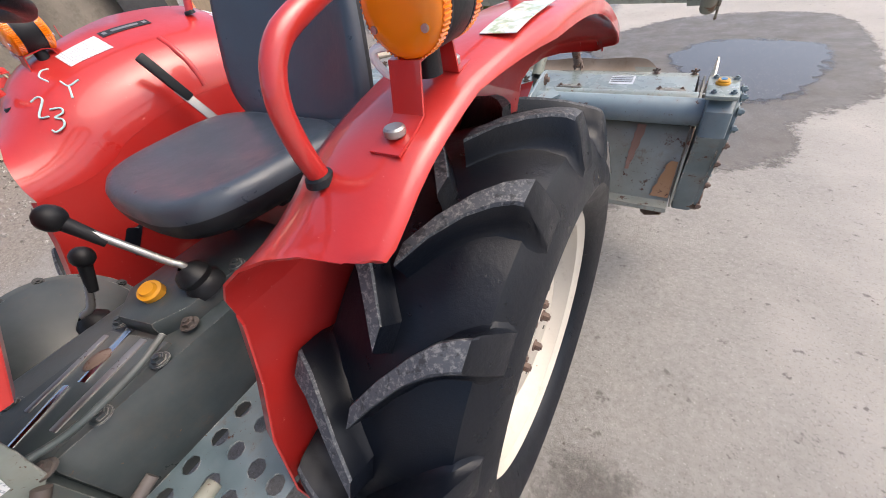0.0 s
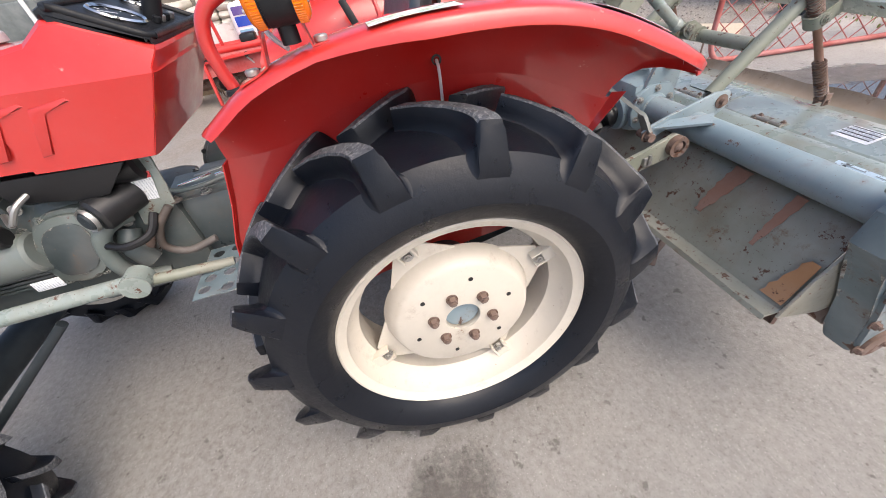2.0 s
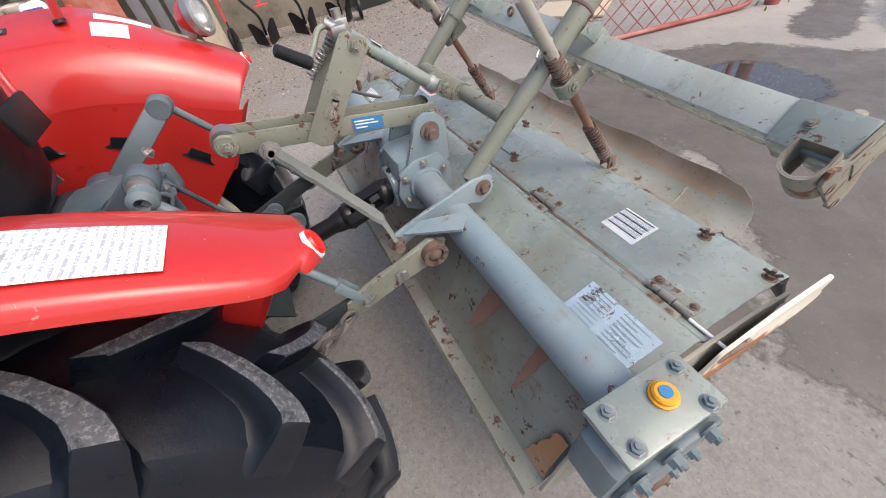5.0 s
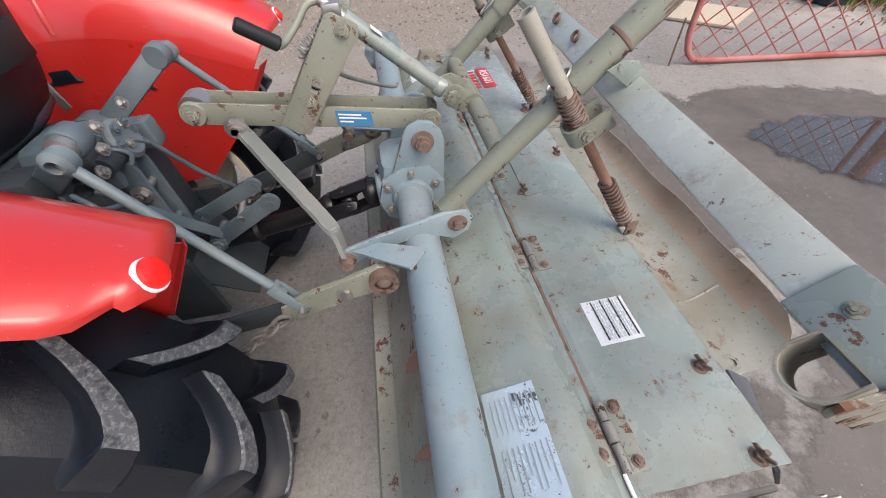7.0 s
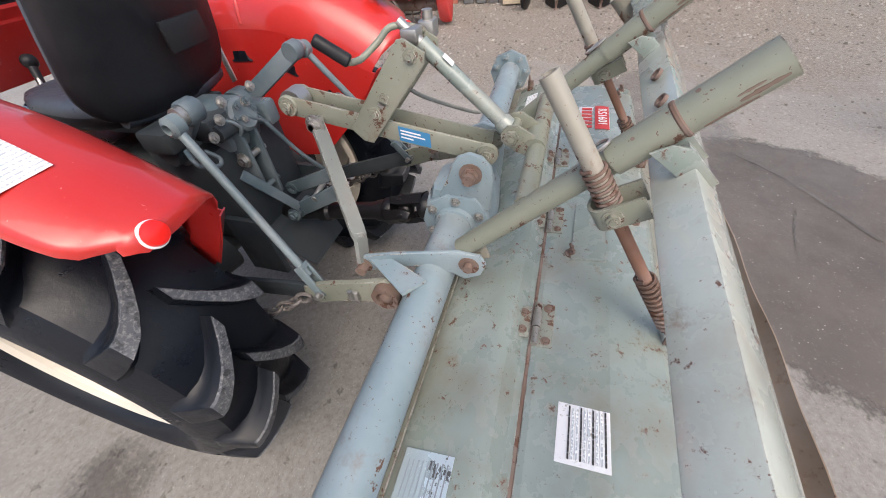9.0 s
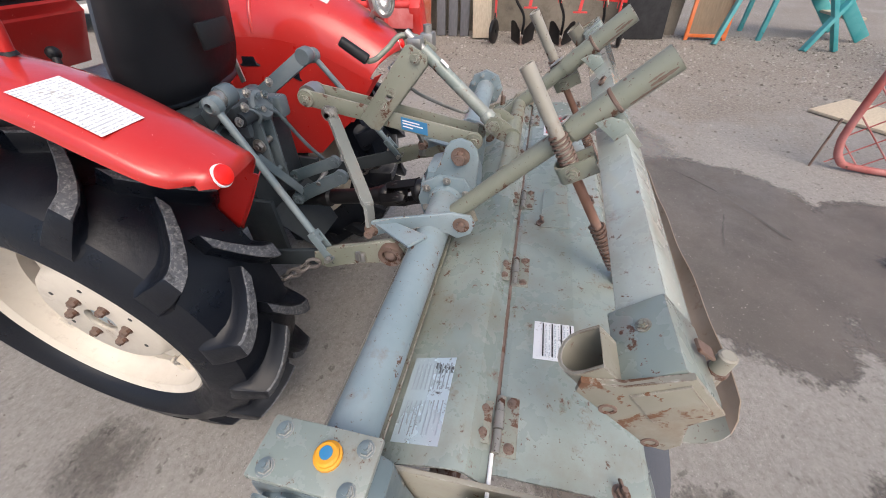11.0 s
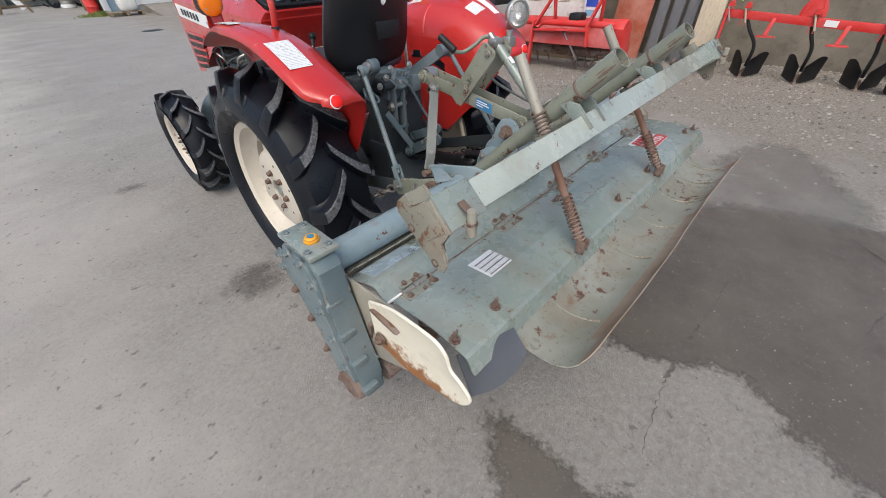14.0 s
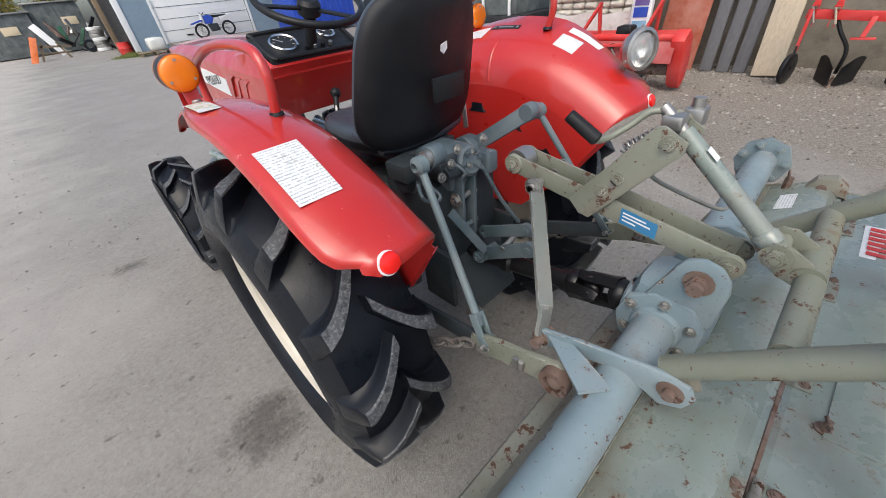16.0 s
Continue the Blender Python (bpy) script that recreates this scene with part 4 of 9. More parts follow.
for sx in (-1, 1):
    xs = CX + sx * 0.227
    for i in range(3):
        yy, dz = 0.087 * i, 0.006 * i
        bm = B()
        prism(bm, [(xs + sx * 0.0035, yy + y, dz + z) for y, z in ((0.858, 1.050), (0.832, 1.052), (0.790, 1.138), (0.728, 1.150), (0.735, 1.157), (0.812, 1.150))], (0.008, 0, 0), 0.003)
        part("louvre", bm, M_REDF, hood)
    bm = B()
    prism(bm, [(xs + sx * 0.002, 1.072, 1.062), (xs + sx * 0.002, 1.93, 1.145), (xs + sx * 0.002, 1.93, 1.222), (xs + sx * 0.002, 1.060, 1.138)], (0.003, 0, 0))
    strip = part("name_strip", bm, M_WHITE, hood, "white name strip with black lettering")
    turn = Matrix.Rotation(radians(-90 if sx < 0 else 90), 4, "Z") @ Matrix.Rotation(radians(90), 4, "X")
    slope = Matrix.Rotation(radians(5.5 if sx > 0 else -5.5), 4, "X")
    words("model_letters", "YM2610D", 0.062, Matrix.Translation((xs + sx * 0.0045, 1.27, 1.119)) @ slope @ turn, M_INK, strip)
    for i in range(6):
        bm = B()
        yy = 1.55 + i * 0.055
        box(bm, (xs + sx * 0.0045, yy, 1.147 + i * 0.0053), (0.002, 0.036, 0.04), None)
        part("print_bar", bm, M_INK, strip)
    for i in range(5):
        bm = B()
        prism(bm, [(xs + sx * 0.004, 1.56 + 0.03 * i, 1.04 - 0.045 * i), (xs + sx * 0.004, 1.93, 1.055 - 0.052 * i), (xs + sx * 0.004, 1.93, 1.038 - 0.052 * i), (xs + sx * 0.004, 1.56 + 0.03 * i, 1.024 - 0.045 * i)], (0.01, 0, 0), 0.002)
        part("grille_slat", bm, M_REDF, hood)
        bm = B()
        prism(bm, [(xs + sx * 0.0025, 1.57 + 0.03 * i, 1.022 - 0.045 * i), (xs + sx * 0.0025, 1.92, 1.036 - 0.052 * i), (xs + sx * 0.0025, 1.92, 1.008 - 0.052 * i), (xs + sx * 0.0025, 1.57 + 0.03 * i, 0.998 - 0.045 * i)], (0.002, 0, 0))
        part("grille_slot", bm, M_BLACK, hood)
bm = B()
lathe(bm, [(0.0, 0.024), (0.035, 0.024), (0.042, 0.018), (0.042, 0.0), (0.03, -0.004)], (CX + 0.02, 0.95, 1.262), (0, 0, 1), 24)
part("fuel_cap", bm, M_CAP, hood, "pale grey fuel filler cap")
# cowl
stations = ((0.645, 1.0, 0.545, 1.174, 0.527, 1.214), (0.70, 1.003, 0.62, 1.177, 0.60, 1.252), (0.77, 1.008, 0.70, 1.181, 0.672, 1.288), (0.80, 1.01, 0.74, 1.183, 0.70, 1.290), (0.84, 1.013, 0.80, 1.186, 0.755, 1.258), (0.90, 1.018, 0.90, 1.191, 0.90, 1.243))
bm = B()
rows = []
for yb, zb, yc, zc, yt, zt in stations:
    half_row = [(-0.228, yb, zb), (-0.230, yc, zc - 0.004), (-0.226, yc, zc + 0.004), (-0.203, yt, zt - 0.008), (-0.194, yt, zt)]
    rows.append([V((CX + x, y, z)) for x, y, z in half_row] + [V((CX - x, y, z)) for x, y, z in half_row[::-1]])
sheet(bm, rows, 0.004)
cowl = part("cowl", bm, M_RED, tractor, "red instrument cowl", sharp=11)
bm = B()
first = rows[0]
sheet(bm, [[first[k].lerp(first[-1 - k], f) + V((0, -0.006 if 0 < f < 1 else 0.0, 0)) for f in (0, 0.04, 0.5, 0.96, 1)] for k in range(5)], 0.004)
part("cowl_back", bm, M_RED, cowl, sharp=30)
bm = B()
prism(bm, [(CX, y, z) for y, z in ((0.526, 1.214), (0.68, 1.29), (0.70, 1.292), (0.70, 1.308), (0.684, 1.314), (0.526, 1.228))], (0.400, 0, 0), 0.010)
dash = part("dashboard", bm, M_PLASTIC, cowl, "black instrument panel")
bm = B()
loop = [V((CX + x, y, 1.2305 + (y - 0.526) * 0.54)) for x, y in ((-0.17, 0.526), (0.17, 0.526), (0.188, 0.545), (0.188, 0.655), (0.17, 0.676), (-0.17, 0.676), (-0.188, 0.655), (-0.188, 0.545))]
sweep(bm, curve_points(loop + loop[:1], 4), 0.0085, 10)
part("dash_rim", bm, M_PLASTIC, dash)
slope = V((0, 0.172, 0.089)).normalized()
up = V((0, -slope.z, slope.y))
for gx, gy, gr in ((-0.1, 0.60, 0.052), (0.1, 0.62, 0.036)):
    at = V((CX + gx, gy, 1.228 + (gy - 0.526) * 0.545 + 0.004))
    bm = B()
    lathe(bm, [(gr - 0.006, 0.006), (gr, 0.01), (gr + 0.004, 0.006), (gr + 0.004, -0.006)], at, up, 30)
    ring = part("gauge_ring", bm, M_CHROME, dash, "chrome gauge ring")
    bm = B()
    lathe(bm, [(0.0, 0.004), (gr - 0.004, 0.004), (gr - 0.004, -0.004)], at, up, 30)
    part("gauge_face", bm, M_BLACK, dash)
    for i in range(7):
        a = radians(210 - 40 * i)
        bm = B()
        e = V((1, 0, 0)) * math.cos(a) + slope * math.sin(a)
        bar(bm, at + up * 0.0046 + e * gr * 0.62, at + up * 0.0046 + e * gr * 0.8, 0.002, 0.001, up, 0)
        part("gauge_mark", bm, M_WHITE, ring)
    bm = B()
    bar(bm, at + up * 0.006, at + up * 0.006 + (V((-0.6, 0, 0)) + slope * 0.6) * gr * 0.8, 0.002, 0.001, up, 0)
    part("needle", bm, M_WHITE, ring)
for i in range(4):
    bm = B()
    at = V((CX - 0.03 + 0.035 * i, 0.555, 1.244))
    cyl(bm, at, at + up * 0.016, 0.009, seg=14, bevel=0.002)
    part("switch_knob", bm, M_STEEL if i % 2 else M_PLASTIC, dash)
bm = B()
cyl(bm, (CX - 0.08, 0.598, 1.09), (CX - 0.08, 0.594, 1.09), 0.009, seg=12)
cyl(bm, (CX - 0.05, 0.594, 1.1), (CX - 0.05, 0.59, 1.1), 0.007, seg=12)
part("cowl_switch", bm, M_PLASTIC, cowl)
# steering wheel
bm = B()
sc, sw = V((CX + 0.0, 0.50, 1.40)), V((0, -0.42, 0.9)).normalized()
w, u, v = frame_of(sw)
pts = [sc + (u * math.cos(t) + v * math.sin(t)) * 0.19 for t in (2 * math.pi * i / 40 for i in range(41))]
sweep(bm, pts, 0.0125, 12)
swheel = part("steering_wheel", bm, M_PLASTIC, tractor, "black steering wheel with three spokes")
for i in range(3):
    a = radians(90 + 120 * i)
    bm = B()
    e = u * math.cos(a) + v * math.sin(a)
    bar(bm, sc - sw * 0.025 + e * 0.03, sc - sw * 0.002 + e * 0.182, 0.024, 0.008, sw)
    part("spoke", bm, M_PLASTIC, swheel)
bm = B()
lathe(bm, [(0.0, 0.006), (0.03, 0.004), (0.042, -0.01), (0.042, -0.045), (0.022, -0.06), (0.02, -0.19)], sc, sw, 24)
part("steering_column", bm, M_PLASTIC, swheel)

# gear levers and lower body
for k0, k1, rr in (((0.031, 0.476, 1.078), (-0.055, 0.392, 0.885), 0.022), ((0.154, 0.479, 0.953), (0.165, 0.545, 0.80), 0.021)):
    k0, k1 = V(k0), V(k1)
    bm = B()
    sweep(bm, curve_points([k0, k0.lerp(k1, 0.75) + V((0, 0, 0.022)), k1 + V((0.004, 0.006, 0.045)), k1], 6), 0.007, 10)
    lev = part("gear_lever", bm, M_STEEL, tractor, "grey steel gear lever with a black knob")
    bm = B()
    ball(bm, k0, rr)
    d = (k1 - k0).normalized()
    cyl(bm, k0, k0 + d * 0.075, 0.013, 0.010, 12)
    part("knob", bm, M_PLASTIC, lev)
    bm = B()
    lathe(bm, [(0.01, 0.045), (0.026, 0.035), (0.033, 0.02), (0.03, 0.008), (0.036, 0.0), (0.036, -0.02)], k1, (0.2, 0.2, 1), 18)
    part("boot", bm, M_PLASTIC, lev, "black rubber boot")
bm = B()
bar(bm, (0.30, 0.0, 0.93), (0.355, 0.066, 1.11), 0.024, 0.006, (1, 0, 0))
lev = part("position_lever", bm, M_STEEL, tractor, "flat steel lever with a black grip")
bm = B()
bar(bm, (0.345, 0.052, 1.08), (0.376, 0.095, 1.196), 0.026, 0.014, (1, 0, 0), 0.005)
part("grip", bm, M_PLASTIC, lev)

bm = B()
box(bm, (CX - 0.01, 0.33, 0.715), (0.27, 0.78, 0.25), None, 0.03)
body = part("gearbox_housing", bm, M_SHADEDCASE, tractor, "grey-green cast transmission housing, worn bright")
bm = B()
prism(bm, [(CX - 0.02 + a, y, 0.85) for a, y in ((-0.09, 0.20), (0.09, 0.20), (0.09, 0.47), (0.03, 0.52), (-0.06, 0.50), (-0.09, 0.44))], (0, 0, 0.055), 0.01)
part("shift_cover", bm, M_SHADEDCASE, body, "grey-green shift cover")
bm = B()
prism(bm, [(CX - 0.03 + a, y, 0.835) for a, y in ((-0.085, 0.50), (0.06, 0.54), (0.05, 0.76), (-0.10, 0.74))], (0, 0, 0.03), 0.006)
rail_plate = part("top_plate", bm, M_SHADEDCASE, body)
for i, (x, y, w, l) in enumerate(((-0.055, 0.60, 0.016, 0.16), (0.0, 0.57, 0.018, 0.10), (0.03, 0.62, 0.012, 0.14), (-0.02, 0.68, 0.014, 0.09))):
    bm = B()
    bar(bm, (x - 0.02, y + l / 2, 0.8495), (x + 0.02, y - l / 2, 0.8505), w, 0.006, (0, 0, 1), 0.002)
    part("shift_rail", bm, M_CHROME if i % 2 else M_STEEL, rail_plate, "worn bright rail")
bm = B()
ball(bm, (0.002, 0.584, 0.852), 0.016, (1, 1.5, 0.5))
part("rusty_plug", bm, M_RUST, rail_plate, "rusty plug")
bm = B()
lathe(bm, [(0.0, 0.012), (0.013, 0.012), (0.016, 0.006), (0.022, 0.004), (0.022, -0.012), (0.014, -0.02)], (0.015, 0.456, 0.892), (-0.3, 0.2, 1), 18)
part("orange_filler_cap", bm, M_YELLOW, body, "orange filler cap")
for i, (x, y, z) in enumerate(((-0.075, 0.23, 0.879), (-0.075, 0.33, 0.879), (0.045, 0.24, 0.879), (-0.085, 0.46, 0.85), (-0.10, 0.53, 0.842), (-0.11, 0.63, 0.842), (-0.12, 0.71, 0.842), (0.06, 0.70, 0.842), (0.055, 0.52, 0.852))):
    bm = B()
    hexbolt(bm, (x, y, z), (0, 0, 1), 0.0115, 0.009)
    part("housing_bolt", bm, M_SHADEDCASE if i % 3 else M_BROWNROD, body)
bm = B()
lathe(bm, [(0.0, 0.02), (0.10, 0.02), (0.125, 0.012), (0.13, 0.0), (0.142, -0.002), (0.142, -0.012), (0.13, -0.014), (0.13, -0.06)], (0.235, 0.585, 0.80), (-0.62, -0.25, 0.75), 40)
clutch = part("clutch_cover", bm, M_SHADEDCASE, body, "round grey-green cover with a bolted rim")
w, u, v = frame_of(V((-0.62, -0.25, 0.75)))
for k in range(12):
    t = 2 * math.pi * k / 12
    bm = B()
    hexbolt(bm, V((0.235, 0.585, 0.80)) + (u * math.cos(t) + v * math.sin(t)) * 0.137 - w * 0.002, w, 0.007, 0.007)
    part("rim_bolt", bm, M_BLACK, clutch)
bm = B()
box(bm, (CX, 0.92, 0.70), (0.30, 0.42, 0.30), None, 0.05)
part("bell_case", bm, M_ENGINE, tractor, "grey-green bell housing")
bm = B()
box(bm, (CX, 1.40, 0.76), (0.26, 0.58, 0.38), None, 0.04)
part("engine_block", bm, M_ENGINE, tractor, "grey-green engine block")
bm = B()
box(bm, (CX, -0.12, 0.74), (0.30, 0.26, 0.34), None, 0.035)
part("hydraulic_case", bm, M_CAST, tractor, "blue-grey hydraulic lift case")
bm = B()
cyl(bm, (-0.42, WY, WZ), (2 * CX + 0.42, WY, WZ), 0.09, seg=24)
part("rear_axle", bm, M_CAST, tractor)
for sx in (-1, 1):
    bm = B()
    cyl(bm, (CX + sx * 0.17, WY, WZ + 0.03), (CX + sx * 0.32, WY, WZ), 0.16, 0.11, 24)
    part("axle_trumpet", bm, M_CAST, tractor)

# starter, pipes and bell housing seen below the hood
bm = B()
cyl(bm, (-0.165, 1.06, 0.815), (-0.165, 1.30, 0.805), 0.058, seg=20, bevel=0.008)
part("starter_motor", bm, M_CASTING, body)
bm = B()
cyl(bm, (-0.19, 1.08, 0.885), (-0.19, 1.20, 0.885), 0.028, seg=16, bevel=0.006)
part("starter_solenoid", bm, M_GREASE, body)
bm = B()
lathe(bm, [(0.0, 0.035), (0.045, 0.032), (0.075, 0.02), (0.095, 0.0), (0.125, -0.004), (0.13, -0.02), (0.13, -0.05)], (-0.135, 0.965, 0.845), (-1, -0.12, 0.1), 30)
part("bell_housing", bm, M_ENGINE, body)
oval = []
for k in range(36):
    t = 2 * math.pi * k / 36
    a, b = 0.088 * math.copysign(abs(math.cos(t)) ** 0.75, math.cos(t)), 0.112 * math.copysign(abs(math.sin(t)) ** 0.75, math.sin(t))
    oval.append(V((0, 0.992 + a - 0.35 * b, 0.80 + b)))
oval_mid = V((0, 0.992, 0.80))
for name, x, grow, thick, m in (("oval_flange", -0.150, 1.0, 0.03, M_CASTING), ("oval_rim", -0.172, 0.9, 0.016, M_CASTING), ("inspection_cover", -0.178, 0.7, 0.012, M_SHADEDCASE)):
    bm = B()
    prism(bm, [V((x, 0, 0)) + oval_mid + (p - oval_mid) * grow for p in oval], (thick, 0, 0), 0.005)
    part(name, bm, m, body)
for k in range(0, 36, 6):
    bm = B()
    hexbolt(bm, V((-0.166, 0, 0)) + oval_mid + (oval[k] - oval_mid) * 0.95, (-1, 0, 0), 0.008, 0.007)
    part("flange_bolt", bm, M_CASTING, body)
# curved clutch-arm casting and pedal rod
for pts, r, m in (([(-0.15, 0.82, 0.85), (-0.175, 0.855, 0.85), (-0.19, 0.893, 0.825), (-0.195, 0.912, 0.77), (-0.195, 0.908, 0.71), (-0.185, 0.875, 0.665), (-0.17, 0.82, 0.645)], 0.022, M_CASTING), ([(-0.14, 0.86, 0.80), (-0.165, 0.865, 0.76), (-0.165, 0.845, 0.70)], 0.03, M_ENGINE), ([(-0.15, 0.66, 0.71), (-0.165, 0.74, 0.70), (-0.175, 0.785, 0.74), (-0.17, 0.765, 0.80), (-0.15, 0.72, 0.845)], 0.011, M_BROWNROD)):
    bm = B()
    sweep(bm, curve_points(pts, 6), r, 12)
    part("bent_arm", bm, m, body)
bm = B()
box(bm, (-0.2245, 1.185, 0.835), (0.003, 0.05, 0.02), None, 0.001)
part("teal_label", bm, M_TEALLABEL, body, "small teal label")
bm = B()
cyl(bm, (-0.11, 0.79, 0.895), (-0.205, 0.865, 0.885), 0.046, seg=20, bevel=0.008)
part("oil_filter", bm, M_BLACK, body, "black oil filter")
bm = B()
lathe(bm, [(0.0, 0.024), (0.02, 0.024), (0.026, 0.016), (0.026, 0.0), (0.032, -0.004)], (-0.205, 0.865, 0.885), (-0.8, 0.5, 0.0), 18)
part("filler_neck", bm, M_CAST, body, "dark filter end")
bm = B()
lathe(bm, [(0.026, 0.018), (0.031, 0.02), (0.033, 0.01), (0.026, 0.006)], (-0.205, 0.865, 0.885), (-0.8, 0.5, 0.0), 20, True)
part("filter_ring", bm, M_STEEL, body, "dull steel ring")
bm = B()
cyl(bm, (-0.12, 0.72, 0.975), (-0.12, 1.02, 0.975), 0.05, seg=20, bevel=0.01)
part("dark_canister", bm, M_GREASE, body)
for pts, r, mt in (([(-0.12, 0.80, 0.785), (-0.15, 0.81, 0.775), (-0.15, 0.84, 0.735), (-0.12, 0.87, 0.70)], 0.014, M_RUST), ([(-0.12, 0.78, 0.80), (-0.14, 0.79, 0.77), (-0.14, 0.82, 0.73), (-0.12, 0.85, 0.69)], 0.008, M_STEEL), ([(-0.15, 1.36, 1.0), (-0.2, 1.3, 0.96), (-0.21, 1.24, 0.88), (-0.2, 1.22, 0.76)], 0.009, M_PLASTIC), ([(-0.14, 1.42, 0.98), (-0.2, 1.38, 0.92), (-0.22, 1.30, 0.84), (-0.18, 1.27, 0.72)], 0.007, M_PLASTIC), ([(-0.14, 1.28, 0.92), (-0.21, 1.24, 0.90), (-0.2, 1.17, 0.93), (-0.15, 1.12, 0.95)], 0.005, M_ENGINE), ([(-0.13, 1.5, 0.86), (-0.21, 1.42, 0.84), (-0.21, 1.34, 0.76), (-0.14, 1.30, 0.7)], 0.012, M_GREASE), ([(-0.11, 0.50, 0.885), (-0.13, 0.56, 0.88), (-0.13, 0.66, 0.87), (-0.12, 0.74, 0.885)], 0.006, M_ENGINE)):
    bm = B()
    sweep(bm, curve_points(pts, 6), r, 10)
    part("engine_pipe", bm, mt, body)
bm = B()
prism(bm, [(-0.13, y, z) for y, z in ((0.69, 1.0), (0.80, 1.0), (0.80, 0.955), (0.79, 0.93), (0.82, 0.80), (0.78, 0.78), (0.71, 0.84), (0.70, 0.90))], (0.006, 0, 0), 0.002)
part("side_bracket", bm, M_GREEN, body)
pl = patch("paper_label", [(-0.135, 0.771, 0.952), (-0.135, 0.713, 0.948), (-0.135, 0.734, 0.868), (-0.135, 0.786, 0.872)], M_LABEL, body, "white and red paper label", -0.002)
bm = B()
prism(bm, [(-0.139, 0.771, 0.952), (-0.139, 0.713, 0.948), (-0.139, 0.718, 0.93), (-0.139, 0.774, 0.934)], (0.0008, 0, 0))
part("red_print", bm, M_REDPRINT, pl)
bm = B()
prism(bm, [(-0.19, y, z) for y, z in ((0.72, 1.0), (1.02, 1.02), (1.0, 0.96), (0.86, 0.93), (0.80, 0.93))], (0.006, 0, 0), 0.002)
part("heat_shield", bm, M_GREASE, body)
bm = B()
box(bm, (-0.225, 1.072, 0.742), (0.004, 0.07, 0.03), None, 0.001)
part("white_tag", bm, M_LABEL, body, "small white tag")
bm = B()
cyl(bm, (-0.2, 1.257, 0.743), (-0.225, 1.257, 0.743), 0.014, seg=12)
part("yellow_cap", bm, M_YELLOW, body, "small yellow cap")

for i in range(10):
    a = radians(36 * i + 10)
    bm = B()
    hexbolt(bm, (-0.142 - 0.01 * math.sin(a), 0.965 + 0.118 * math.cos(a), 0.845 + 0.118 * math.sin(a)), (-1, -0.12, 0.1), 0.010, 0.009)
    part("bell_bolt", bm, M_STEEL if i % 2 else M_ENGINE, body)
for i in range(5):
    bm = B()
    bar(bm, (-0.145, 1.04 + 0.02 * i, 0.70 + 0.012 * i), (-0.155, 1.30 + 0.02 * i, 0.705 + 0.012 * i), 0.012, 0.008)
    part("case_rib", bm, M_ENGINE, body)
for k, pts in enumerate(([(-0.16, 1.55, 0.98), (-0.21, 1.45, 0.95), (-0.19, 1.35, 0.99), (-0.21, 1.22, 0.95), (-0.17, 1.1, 0.97)], [(-0.16, 1.5, 0.9), (-0.22, 1.4, 0.9), (-0.22, 1.33, 0.83), (-0.2, 1.28, 0.70)], [(-0.18, 1.45, 0.93), (-0.22, 1.36, 0.95), (-0.2, 1.30, 0.91), (-0.21, 1.2, 0.86)], [(-0.17, 1.06, 0.93), (-0.22, 1.02, 0.92), (-0.22, 0.98, 0.96), (-0.17, 0.95, 0.98)], [(-0.16, 0.76, 0.84), (-0.2, 0.78, 0.80), (-0.22, 0.84, 0.79), (-0.2, 0.9, 0.80)])):
    bm = B()
    sweep(bm, curve_points(pts, 6), (0.006, 0.009, 0.005, 0.007, 0.011, 0.009, 0.012)[k], 8)
    part("engine_hose", bm, (M_PLASTIC, M_PLASTIC, M_STEEL, M_STEEL, M_GREASE, M_RUST, M_CAST)[k], body)
# side bar and step plate
for sx in (-1, 1):
    def mx(x):
        return x if sx < 0 else 2 * CX - x
    bm = B()
    cyl(bm, (mx(-0.28), 0.84, 0.713), (mx(-0.31), 1.50, 0.725), 0.022, seg=16)
    lathe(bm, [(0.0, 0.03), (0.034, 0.03), (0.036, -0.03), (0.0, -0.03)], (mx(-0.28), 0.84, 0.713), (1, 0.1, 0), 20)
    part("side_bar", bm, M_GREEN, tractor, "grey-green side bar")
    bm = B()
    cyl(bm, (mx(-0.27), 0.84, 0.70), (mx(-0.22), 0.62, 0.655), 0.016, seg=12)
    part("step_stay", bm, M_OLIVE, tractor)
    bm = B()
    cell, rr = 0.058, 0.0175
    for i in range(4):
        for j in range(5):
            c = V((mx(-0.122 - cell * (i + 0.5)), 0.421 + cell * (j + 0.5), 0.655))
            sq = [bm.verts.new(c + V((a * cell / 2, b * cell / 2, 0))) for a, b in ((1, 0), (1, 1), (0, 1), (-1, 1), (-1, 0), (-1, -1), (0, -1), (1, -1))]
            raised = 0.004 if (i + j) % 2 else -0.004
            ho = [bm.verts.new(c + V((rr * math.cos(k * math.pi / 4), rr * math.sin(k * math.pi / 4), raised))) for k in range(8)]
            for k in range(8):
                bm.faces.new((sq[k], sq[(k + 1) % 8], ho[(k + 1) % 8], ho[k]))
            if (2 * i + 3 * j) % 7 == 0:
                bm.faces.new(ho)
    bmesh.ops.remove_doubles(bm, verts=bm.verts, dist=0.0005)
    bmesh.ops.solidify(bm, geom=bm.faces, thickness=0.003)
    part("step_plate", bm, M_CASE, tractor, "perforated grey-green foot plate")
